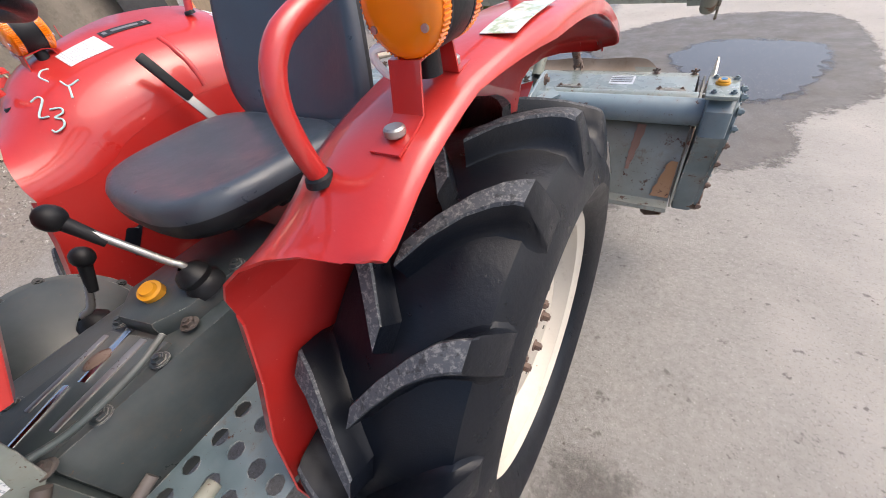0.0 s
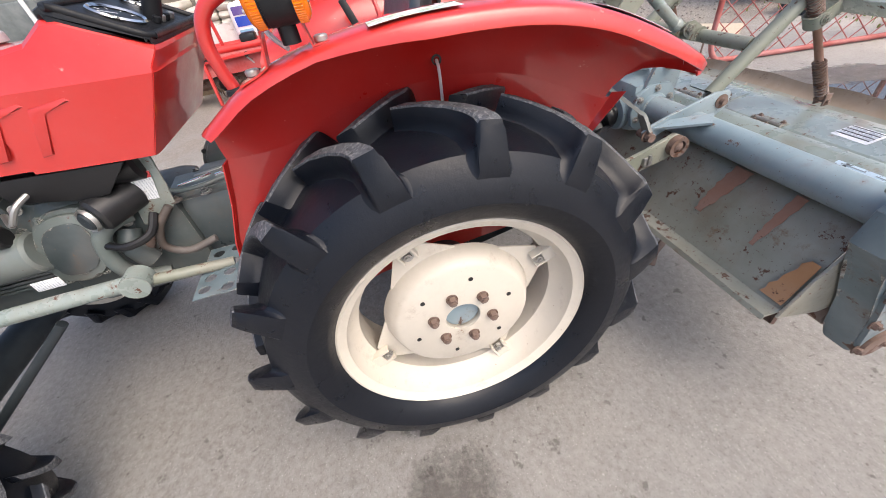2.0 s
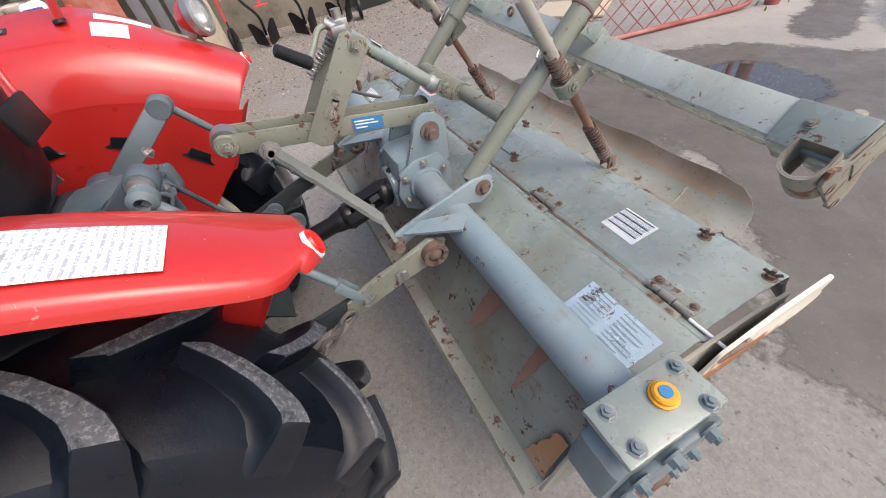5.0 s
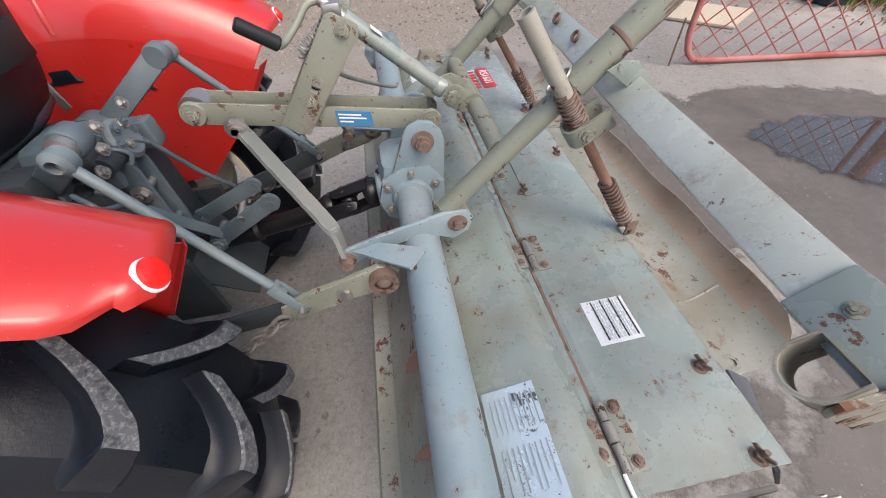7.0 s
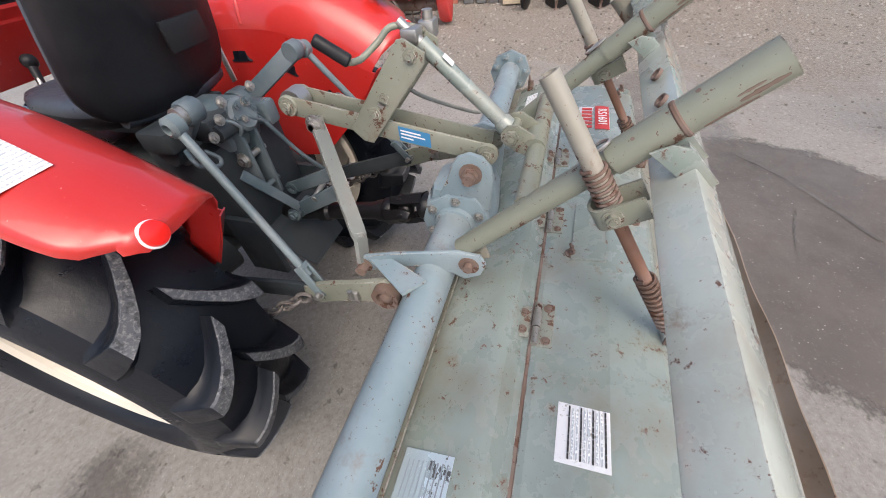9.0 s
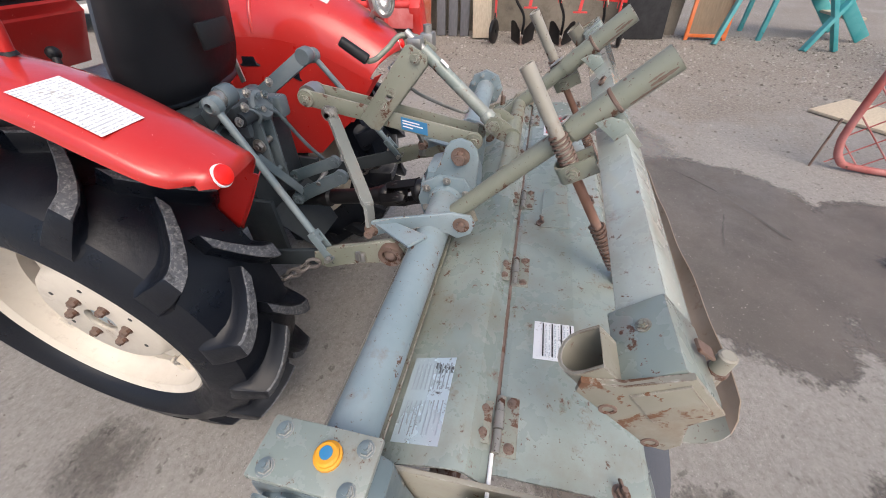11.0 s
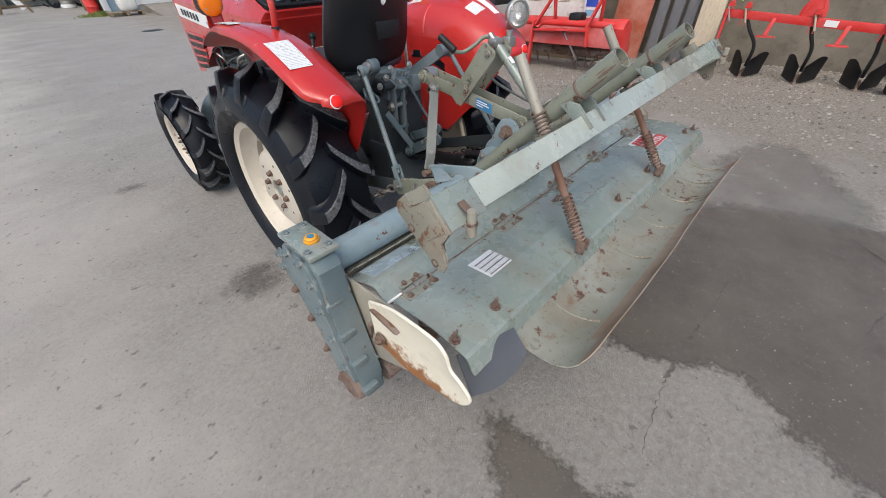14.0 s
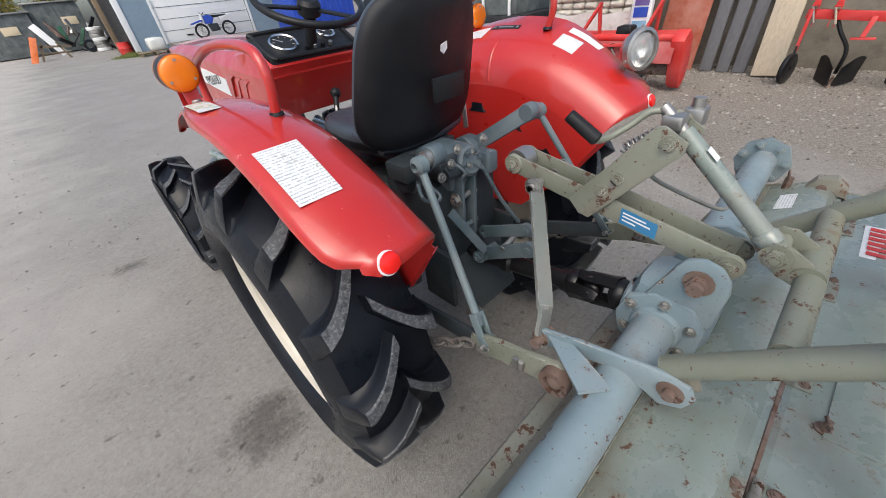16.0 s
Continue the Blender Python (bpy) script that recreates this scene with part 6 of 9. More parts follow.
# upper link: two side plates, upright plates, adjuster and crank
up_link = thing("top_link", (TX, -0.75, 0.9), "olive-grey adjustable upper link with a crank handle", "top link")
for s in (-1, 1):
    x = TX + s * 0.032
    bm = B()
    a, b_ = V((x, -0.463, 0.998)), V((x, -0.965, 0.905))
    bar(bm, a, b_, 0.007, 0.048, (0, 0, 1), 0.002)
    pl = part("side_plate", bm, M_OLIVE, up_link, "olive-grey side plate")
    for p in (a, b_):
        bm = B()
        lathe(bm, [(0.0, 0.007), (0.024, 0.007), (0.026, 0.004), (0.026, -0.005)], p + V((s * 0.003, 0, 0)), (s, 0, 0), 20)
        part("plate_eye", bm, M_OLIVE, pl)
        bm = B()
        hexbolt(bm, p + V((s * 0.009, 0, 0)), (s, 0, 0), 0.012, 0.009)
        part("pivot_bolt", bm, M_OLIVE, pl)
    x2 = TX + s * 0.046
    bm = B()
    prism(bm, [(x2, y, z) for y, z in ((-0.632, 0.955), (-0.66, 0.925), (-0.685, 0.92), (-0.84, 1.105), (-0.842, 1.125), (-0.80, 1.15), (-0.785, 1.148))], (0.007, 0, 0), 0.002)
    upl = part("upright_plate", bm, M_OLIVE, up_link, "olive-grey upright plate")
    bm = B()
    hexbolt(bm, (x2 + s * 0.004, -0.812, 1.12), (s, 0, 0), 0.0115, 0.009)
    part("plate_bolt", bm, M_OLIVE, upl)
    bm = B()
    hexbolt(bm, (x2 + s * 0.004, -0.705, 0.995), (s, 0, 0), 0.011, 0.004)
    hexbolt(bm, (x2 + s * 0.004, -0.735, 1.03), (s, 0, 0), 0.010, 0.004)
    part("plate_bolt", bm, M_OLIVE, upl)
    bm = B()
    bar(bm, (x2 + s * 0.0045, -0.722, 1.012), (x2 + s * 0.0045, -0.738, 1.032), 0.002, 0.014, (0, 0, 1), 0)
    part("slot", bm, M_STEEL, upl)
bs = patch("blue_sticker", [(TX - 0.037, -0.752, 0.963), (TX - 0.037, -0.83, 0.948), (TX - 0.037, -0.83, 0.912), (TX - 0.037, -0.752, 0.927)], M_BLUELAB, up_link, "small blue printed label", -0.0015)
for i, (l, dz) in enumerate(((0.05, 0.011), (0.06, 0.003), (0.03, -0.006))):
    bm = B()
    y0 = -0.757
    z0 = 0.944 + dz
    prism(bm, [(TX - 0.0395, y0, z0), (TX - 0.0395, y0 - l, z0 - l * 0.192), (TX - 0.0395, y0 - l, z0 - l * 0.192 - 0.0035), (TX - 0.0395, y0, z0 - 0.0035)], (0.0006, 0, 0))
    part("print_bar", bm, M_WHITE, bs)
bm = B()
cyl(bm, (TX - 0.04, -0.463, 0.998), (TX + 0.04, -0.463, 0.998), 0.012, seg=14)
pipe(bm, (TX - 0.022, -0.463, 0.998), (TX + 0.022, -0.463, 0.998), 0.032, 0.02, 24)
part("ball_joint", bm, M_STEEL, up_link)
bm = B()
a, b_ = V((0.03, -0.80, 1.14)), V((0.02, -1.0, 0.962))
d = (b_ - a).normalized()
cyl(bm, a + d * 0.02, b_ + d * 0.01, 0.0172, seg=24)
lathe(bm, [(0.017, 0.01), (0.0215, 0.006), (0.0215, -0.012), (0.017, -0.018)], b_, d, 20, True)
adj = part("adjuster_tube", bm, M_GREEN, up_link, "grey-green screw adjuster tube")
bm = B()
cyl(bm, a - d * 0.04, a + d * 0.03, 0.011, seg=14)
box(bm, a - d * 0.005, (0.042, 0.036, 0.026), None, 0.004)
part("adjuster_head", bm, M_STEEL, adj)
patch("white_mark", [(0.012, -0.862, 1.102), (0.03, -0.862, 1.1035), (0.03, -0.882, 1.0855), (0.012, -0.882, 1.084)], M_WHITE, adj, "small white mark", 0.005)
bm = B()
pts = [(0.075, -0.815, 1.135), (0.04, -0.79, 1.155), (0.02, -0.755, 1.158), (0.0, -0.73, 1.135), (-0.03, -0.705, 1.115), (-0.06, -0.70, 1.117), (-0.078, -0.70, 1.122)]
sweep(bm, curve_points(pts, 5), 0.0068, 12)
crank = part("crank", bm, M_OLIVE, up_link, "bent olive crank")
bm = B()
cyl(bm, (-0.078, -0.702, 1.123), (-0.094, -0.645, 1.168), 0.0135, 0.0125, 14, 0.003)
part("crank_grip", bm, M_PLASTIC, crank, "black grip")
bm = B()
box(bm, (0.085, -0.815, 1.14), (0.04, 0.035, 0.035), None, 0.004)
cyl(bm, (0.085, -0.815, 1.12), (0.085, -0.815, 1.175), 0.012, seg=14)
part("crank_joint", bm, M_STEEL, crank)
bm = B()
coil(bm, (0.06, -0.70, 1.06), (0.06, -0.79, 1.13), 0.010, 0.0022, 11)
part("spring", bm, M_STEEL, up_link)
bm = B()
sweep(bm, curve_points([(0.055, -0.765, 1.02), (0.075, -0.79, 0.995), (0.14, -0.845, 0.945), (0.20, -0.892, 0.905), (0.23, -0.905, 0.90)], 5), 0.005, 8)
part("hook_rod", bm, M_STAY, up_link, "thin grey rod")
# bent bars down to the hitch lugs
for s in (-1, 1):
    def mx(x):
        return TX + s * (TX - x)
    t0, knee, t1 = V((mx(-0.035), -0.545, 0.968)), V((mx(-0.235), -0.712, 0.80)), V((mx(-0.25), -0.722, 0.735))
    bm = B()
    line = curve_points([t0 + V((0, 0.004, 0.012)), t0.lerp(knee, 0.12), t0.lerp(knee, 0.5), t0.lerp(knee, 0.93), knee.lerp(t1, 0.18), t1 + V((s * 0.012, 0, 0.01))], 4)
    rows = []
    for i, p in enumerate(line):
        t = (line[min(i + 1, len(line) - 1)] - line[max(i - 1, 0)]).normalized()
        w = (V((1, 0, 0.2)) - t * t.dot(V((1, 0, 0.2)))).normalized()
        rows.append([p - w * 0.018, p - w * 0.015, p + w * 0.015, p + w * 0.018])
    sheet(bm, rows, 0.010)
    st = part("bent_stay", bm, M_STAY, up_link, "bent grey flat-bar stay")
    bm = B()
    cyl(bm, t0 - V((0.03, 0, 0)), t0 + V((0.03, 0, 0)), 0.012, seg=14)
    hexbolt(bm, t0 + V((s * 0.012, 0, 0)), (s, 0, 0), 0.017, 0.012)
    part("stay_bolt", bm, M_STEEL, st)

# hood plates of the tiller
HY = -1.122


def rest(line, x, y):
    """Height of a plate's profile at y; the covers climb a little towards the right end."""
    line = sorted(line)
    for (y0, z0), (y1, z1) in zip(line, line[1:]):
        if y0 <= y <= y1:
            return z0 + (z1 - z0) * (y - y0) / (y1 - y0) + 0.02 * max(0.0, x - 0.2)
    return line[0][1]


DECK = [(-0.925, 0.664), (-0.945, 0.676), (-0.99, 0.697), (-1.035, 0.7165), (-1.05, 0.722), (-1.068, 0.724), (-1.082, 0.721), (-1.094, 0.709), (-1.104, 0.699), (-1.117, 0.696)]
LID = [(-1.125, 0.698), (-1.135, 0.7015), (-1.20, 0.706), (-1.264, 0.7105), (-1.272, 0.710), (-1.32, 0.702), (-1.362, 0.694), (-1.370, 0.689), (-1.379, 0.672), (-1.392, 0.650)]
APRON = [(-1.388, 0.655), (-1.396, 0.6525), (-1.402, 0.646), (-1.425, 0.636), (-1.455, 0.629), (-1.485, 0.628), (-1.510, 0.633), (-1.530, 0.642), (-1.546, 0.656), (-1.556, 0.672), (-1.562, 0.690)]


def on_lid(x, y, up=0.0):
    return V((x, y, rest(LID, x, y) + up))


def on_deck(x, y, up=0.0):
    return V((x, y, rest(DECK, x, y) + up))


def cover(line, xs, thick=0.004, wave=0.0015):
    """A pressed plate along x, very slightly beaten out of true."""
    bm = B()
    sheet(bm, [[V((x, y + 0.0012 * math.sin(x * 9 + y * 30), rest(line, x, y) + wave * math.sin(x * 7.3 + y * 17))) for y, z in line] for x in xs], thick)
    return bm


def spread_x(a, b, n):
    return [a + (b - a) * i / n for i in range(n + 1)]


deck = part("front_cover", cover(DECK, spread_x(XL0, XR0, 18)), M_GREEN, tiller, "grey-green cover plate with rust scuffs", sharp=24)
lid = part("lid", cover(LID, spread_x(-0.785, XR0 - 0.01, 18)), M_GREEN, tiller, "grey-green hinged lid, chipped to rust", sharp=8)
bm = B()
rows = []
for i in range(29):
    f = i / 28
    row = []
    for k, (y, z) in enumerate(APRON):
        u = k / (len(APRON) - 1)
        left = -0.645 + 0.03 * u + 0.055 * max(0.0, (u - 0.55) / 0.45) ** 3
        right = 0.715 + 0.035 * u
        x = left + (right - left) * f
        row.append(V((x, y + 0.004 * math.sin(f * 7 + u * 3) * u, z + 0.003 * math.sin(f * 13) * u + 0.004 * math.sin(f * 31) * u ** 4 - 0.006 * u * f)))
    rows.append(row)
sheet(bm, rows, 0.003)
for fc in bm.faces:
    c = fc.calc_center_median()
    if c.y < -1.536:
        fc.material_index = 1
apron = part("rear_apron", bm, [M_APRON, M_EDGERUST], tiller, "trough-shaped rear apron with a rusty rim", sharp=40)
for x in (-0.47, -0.13, 0.085, 0.305, 0.50, 0.66):
    bm = B()
    sweep(bm, curve_points([(x, -1.412, 0.642), (x + 0.006, -1.45, 0.6315), (x + 0.016, -1.49, 0.630), (x + 0.022, -1.522, 0.643)], 5), 0.0036, 8)
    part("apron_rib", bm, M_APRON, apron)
bm = B()
pipe(bm, (-0.612, -1.435, 0.631), (-0.612, -1.435, 0.637), 0.016, 0.0085, 16)
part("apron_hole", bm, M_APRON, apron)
bm = B()
box(bm, ((XL0 + XR0) / 2, HY + 0.001, 0.696), (XR0 - XL0 - 0.02, 0.007, 0.006), None, 0.001)
part("lid_seam", bm, M_RUST, lid, "rusty hinge seam")
bm = B()
cyl(bm, (-0.83, HY, 0.703), (-0.755, HY, 0.703), 0.0035, seg=8)
part("hinge_rod", bm, M_WHITE, lid, "pale hinge rod end")
# rubber flap at the left end
bm = B()
rows = []
for i in range(9):
    f = i / 8
    x = -0.79 + 0.155 * f
    bulge = 0.018 * math.sin(f * math.pi)
    rows.append([V((x, -1.345 - 0.04 * f - bulge * g, 0.688 - 0.012 * f - g * (0.092 - 0.055 * f * f)) ) + V((-0.01 * g, -0.05 * g, 0)) for g in (0.0, 0.25, 0.5, 0.75, 1.0)])
sheet(bm, rows, 0.006)
part("rubber_flap", bm, M_FLAP, tiller, "dusty dark rubber flap")
# bracket and paper label on the right end of the cover
bm = B()
prism(bm, [(XR0 - 0.03, y, z) for y, z in ((-1.02, 0.725), (-1.04, 0.765), (-1.085, 0.772), (-1.12, 0.745), (-1.125, 0.715))], (0.05, 0, 0), 0.006)
part("end_bracket", bm, M_BITTEN, tiller, "rusty bracket at the end of the cover")
bm = B()
cyl(bm, (XR0 - 0.07, -1.06, 0.735), (XR0 - 0.02, -1.06, 0.735), 0.014, seg=12)
part("bracket_boss", bm, M_RUST, tiller)
bm = B()
cyl(bm, (XR0 - 0.03, -0.975, 0.70), (XR0 - 0.03, -0.975, 0.745), 0.012, seg=8)
bar(bm, (XR0 - 0.05, -0.975, 0.745), (XR0 - 0.0, -0.965, 0.752), 0.005, 0.016, (0, 0, 1), 0.001)
part("wing_bolt", bm, M_RUST, tiller, "rusty wing bolt")
# front apron, curved, with a foot flange
bm = B()
prof = curve_points([(0, -0.935, 0.69), (0, -0.885, 0.665), (0, -0.84, 0.60), (0, -0.80, 0.51), (0, -0.765, 0.452)], 4)
prof += [V((0, -0.752, 0.446)), V((0, -0.722, 0.448)), V((0, -0.716, 0.436))]
sheet(bm, [[V((x, p.y, p.z)) for p in prof] for x in (XL0, -0.3, 0.2, XR0)], 0.004)
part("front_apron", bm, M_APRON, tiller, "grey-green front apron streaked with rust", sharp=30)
for x, w_, l in ((-0.49, 0.055, 0.16), (-0.655, 0.03, 0.07)):
    bm = B()
    sheet(bm, [[V((x + d * w_ + l * 0.25 * f, -0.888 + 0.075 * f, 0.673 - 0.12 * f - 0.02 * f * f)) + V((0, 0.007, 0.006)) for d in (-0.5 + 0.3 * f * f + 0.06 * math.sin(f * 23), 0.5 - 0.3 * f * f + 0.06 * math.sin(f * 31 + 1))] for f in (i / 14 for i in range(15))], 0.0008)
    part("rust_streak", bm, M_STREAK, tiller, "rust streak")
bm = B()
sheet(bm, [[V((XL0 + 0.004 + u, -0.795 - (v - 0.51) * 0.44, v)) + V((0, 0.0075, 0.004)) for u in (0.0, 0.02 + 0.03 * (0.60 - v) / 0.1 + 0.004 * math.sin(v * 170))] for v in (0.462, 0.475, 0.49, 0.505, 0.52, 0.535, 0.55, 0.565, 0.58)], 0.0008)
part("rust_patch", bm, M_FRESHRUST, tiller, "orange rust at the apron's corner")
# side plates
for x, s in ((XL0 - 0.008, -1), (XR0 + 0.008, 1)):
    bm = B()
    prism(bm, [(x, y, z) for y, z in ((-0.75, 0.44), (-0.80, 0.56), (-0.87, 0.66), (-0.95, 0.70), (-1.08, 0.712), (-1.2, 0.72), (-1.32, 0.70), (-1.30, 0.60), (-1.2, 0.50), (-1.05, 0.42), (-0.9, 0.40))], (0.008, 0, 0), 0.002)
    part("side_plate", bm, M_RUSTPAINT, tiller, "grey-green side plate with a rusty edge")
# chain case
bm = B()
case = [(-0.775, 0.70), (-0.79, 0.775), (-0.845, 0.812), (-0.945, 0.818), (-0.985, 0.775), (-0.99, 0.66), (-1.02, 0.52), (-1.055, 0.36), (-1.06, 0.29), (-1.025, 0.255), (-0.965, 0.262), (-0.94, 0.33), (-0.90, 0.47), (-0.845, 0.60)]
case = [(y, z if z > 0.5 else 0.5 - (0.5 - z) * 0.88) for y, z in case]
prism(bm, [(-0.858, y, z) for y, z in case], (0.075, 0, 0), 0.012)
cc = part("chain_case", bm, M_CASE, tiller, "blue-grey side chain case, rusty at the foot")
bm = B()
prism(bm, [(-0.90, (y + 0.925) * 0.86 - 0.925, (z - 0.54) * 0.93 + 0.54) for y, z in case], (0.014, 0, 0), 0.004)
part("case_cover", bm, M_CASE, cc)
for i, (y, z) in enumerate(((-0.80, 0.72), (-0.81, 0.77), (-0.86, 0.795), (-0.93, 0.795), (-0.96, 0.74), (-0.965, 0.65), (-0.985, 0.55), (-1.01, 0.44), (-1.03, 0.33), (-0.95, 0.33), (-0.915, 0.45), (-0.875, 0.56), (-0.83, 0.65))):
    bm = B()
    hexbolt(bm, (-0.906, (y + 0.925) * 0.93 - 0.925, z), (-1, 0, 0), 0.011, 0.011)
    part("case_bolt", bm, M_CASE if i < 8 else M_RUST, cc)
bm = B()
box(bm, (-0.853, -0.885, 0.813), (0.085, 0.17, 0.014), None, 0.004)
part("case_top", bm, M_GREEN, cc)
for x, y in ((-0.88, -0.825), (-0.83, -0.825), (-0.885, -0.945), (-0.83, -0.95)):
    bm = B()
    hexbolt(bm, (x, y, 0.819), (0, 0, 1), 0.009, 0.008)
    part("case_bolt", bm, M_CASE, cc)
bm = B()
lathe(bm, [(0.0, 0.012), (0.014, 0.012), (0.017, 0.009), (0.017, 0.004), (0.02, 0.003), (0.02, -0.004)], (-0.85, -0.903, 0.822), (0, 0, 1), 16)
plug = part("oil_plug", bm, M_YELLOW, cc, "yellow plastic oil plug")
bm = B()
cyl(bm, (-0.85, -0.903, 0.833), (-0.85, -0.903, 0.8355), 0.009, seg=14)
part("plug_face", bm, M_BLUELAB, plug)
bm = B()
lathe(bm, [(0.0, 0.03), (0.05, 0.03), (0.055, 0.02), (0.055, -0.01)], (-0.885, -1.003, 0.34), (-1, 0, 0), 14)
part("bearing_cap", bm, M_RUST, cc, "rusty bearing cap")
for i in range(4):
    bm = B()
    z = 0.36 + 0.1 * i
    box(bm, (-0.875, -1.06 + 0.028 * i * 1.0, z), (0.05, 0.03, 0.022), None, 0.004)
    part("case_rib", bm, M_CASE, cc)
# cream guard plate, dished, with a rolled upper edge
def guard_x(z):
    return -0.832 - 0.06 * (z - 0.7)


bm = B()
leaf = curve_points([(0, -1.092, 0.718), (0, -1.18, 0.757), (0, -1.245, 0.768), (0, -1.325, 0.770), (0, -1.357, 0.745), (0, -1.366, 0.702), (0, -1.396, 0.676), (0, -1.418, 0.640), (0, -1.402, 0.600), (0, -1.362, 0.572), (0, -1.255, 0.535), (0, -1.195, 0.524), (0, -1.128, 0.534), (0, -1.078, 0.545), (0, -1.082, 0.626), (0, -1.092, 0.718)], 4)[:-1]
mid = V((0, -1.23, 0.655))
n = len(leaf)
rings = []
for share, deep in ((1.0, 0.0), (0.985, -0.003), (0.9, 0.001), (0.6, 0.004), (0.25, 0.005)):
    ring = []
    for p in leaf:
        q = mid + (p - mid) * share
        ring.append((guard_x(q.z) + deep, q.y, q.z))
    rings.append(ring)
for back in (0.0, 0.004):
    vs = [[bm.verts.new((x + back, y, z)) for x, y, z in ring] for ring in rings]
    for a, b in zip(vs, vs[1:]):
        for i in range(n):
            bm.faces.new((a[i], a[(i + 1) % n], b[(i + 1) % n], b[i]))
    bm.faces.new(vs[-1])
    if not back:
        front_ring = vs[0]
    else:
        for i in range(n):
            bm.faces.new((front_ring[i], front_ring[(i + 1) % n], vs[0][(i + 1) % n], vs[0][i]))
gd = part("guard_disc", bm, M_GUARD, tiller, "cream guard plate, rusty at the foot", sharp=50)
bm = B()
prism(bm, [(guard_x(z) - 0.001, y, z) for y, z in ((-1.094, 0.692), (-1.108, 0.698), (-1.185, 0.686), (-1.196, 0.676), (-1.184, 0.670), (-1.105, 0.684))], (0.012, 0, 0), 0.001)
part("guard_slot", bm, M_RUST, gd)
bm = B()
hexbolt(bm, (guard_x(0.58) - 0.004, -1.105, 0.578), (-1, 0, 0), 0.014, 0.012)
part("guard_bolt", bm, M_RUST, gd, "rusty bolt")
bm = B()
bar(bm, (-0.805, -1.06, 0.60), (-0.79, -1.02, 0.50), 0.012, 0.05, (1, 0, 0), 0.003)
part("guard_stay", bm, M_RUST, gd)
# rotor
bm = B()
cyl(bm, (XL0, -1.02, 0.32), (XR0, -1.02, 0.32), 0.04, seg=16)
rotor = part("rotor", bm, M_RUST, tiller, "rusty tine rotor")
for i in range(12):
    bm = B()
    t = radians(75 * i)
    x = XL0 + 0.08 + i * 0.12
    e, f = V((0, math.cos(t), math.sin(t))), V((0, -math.sin(t), math.cos(t)))
    c = V((x, -1.02, 0.32))
    s = 1 if i % 2 else -1
    sheet(bm, [[p - f * 0.02, p + f * 0.02] for p in (c + e * 0.04, c + e * 0.13, c + e * 0.19 + f * 0.03 + V((s * 0.02, 0, 0)), c + e * 0.225 + f * 0.07 + V((s * 0.07, 0, 0)))], 0.008)
    part("tine", bm, M_RUST, rotor)

# hinges, wing bolts, stickers on the lid
for x in (-0.705, -0.315, 0.02, 0.33, 0.66):
    bm = B()
    tz = 0.02 * max(0.0, x - 0.2)
    cyl(bm, (x - 0.05, HY - 0.006, 0.706 + tz), (x - 0.012, HY - 0.006, 0.706 + tz), 0.0075, seg=14)
    cyl(bm, (x - 0.01, HY - 0.006, 0.706 + tz), (x + 0.02, HY - 0.006, 0.706 + tz), 0.0095, seg=14)
    cyl(bm, (x + 0.022, HY - 0.006, 0.706 + tz), (x + 0.05, HY - 0.006, 0.706 + tz), 0.0075, seg=14)
    hg = part("hinge", bm, M_KNUCKLE, tiller, "worn steel lid hinge")
    for ym, w, d, zz in ((-1.099, 0.075, 0.032, 0.7055), (-1.146, 0.105, 0.030, 0.7055)):
        bm = B()
        box(bm, (x, ym, zz + tz), (w, d, 0.0035), None, 0.001)
        part("hinge_leaf", bm, M_LEAF_PLATE, hg)
        for o in (-1, 1):
            bm = B()
            hexbolt(bm, (x + o * w * (0.28 if w < 0.1 else 0.37), ym - 0.002, zz + 0.002 + tz), (0, 0, 1), 0.0065, 0.006)
            part("hinge_bolt", bm, M_RUST, hg)
for x, y in ((-0.629, -1.326), (-0.77, -1.321), (0.05, -1.335), (-0.1, -1.185), (0.80, -1.32), (0.87, -1.335), (0.33, -1.33)):
    bm = B()
    z = rest(LID, x, y)
    cyl(bm, (x, y, z - 0.002), (x, y, z + 0.004), 0.014, seg=14)
    cyl(bm, (x, y, z + 0.002), (x, y, z + 0.013), 0.009, seg=6)
    cyl(bm, (x, y, z + 0.01), (x, y, z + 0.026), 0.0045, seg=8)
    for o in (-1, 1):
        bar(bm, (x + o * 0.005, y, z + 0.014), (x + o * 0.015, y + o * 0.005, z + 0.020), 0.004, 0.008, (0, 0, 1), 0.0015)
    part("wing_bolt", bm, M_RUST, lid, "rusty wing bolt")
bm = B()
prism(bm, [on_lid(x, y, 0.003) for x, y in ((-0.12, -1.185), (0.08, -1.19), (0.13, -1.245), (0.11, -1.262), (-0.12, -1.262))], (0, 0, 0.003), 0)
part("lid_patch", bm, M_GREEN, lid)


def flat_label(name, corners, material, parent, label, lift=0.003):
    return patch(name, corners, material, parent, label, lift)


lab = flat_label("type_plate", [on_lid(-0.467, -1.181), on_lid(-0.469, -1.262), on_lid(-0.562, -1.262), on_lid(-0.562, -1.18)], M_STICKER, lid, "white sticker with dark bars, torn at the edge", 0.0035)
for i in range(4):
    y = -1.199 - 0.0185 * i
    bm = B()
    for k in range(9):
        x = -0.475 - 0.0094 * k
        box(bm, on_lid(x, y, 0.0048), (0.0085, 0.0026, 0.001), None)
    part("print_bar", bm, M_INK, lab)
    if i < 3:
        bm = B()
        for k in range(2):
            box(bm, on_lid(-0.514, y - 0.0062 - 0.006 * k, 0.0047), (0.080, 0.0042, 0.001), None)
        part("print_bar", bm, M_LABEL, lab)
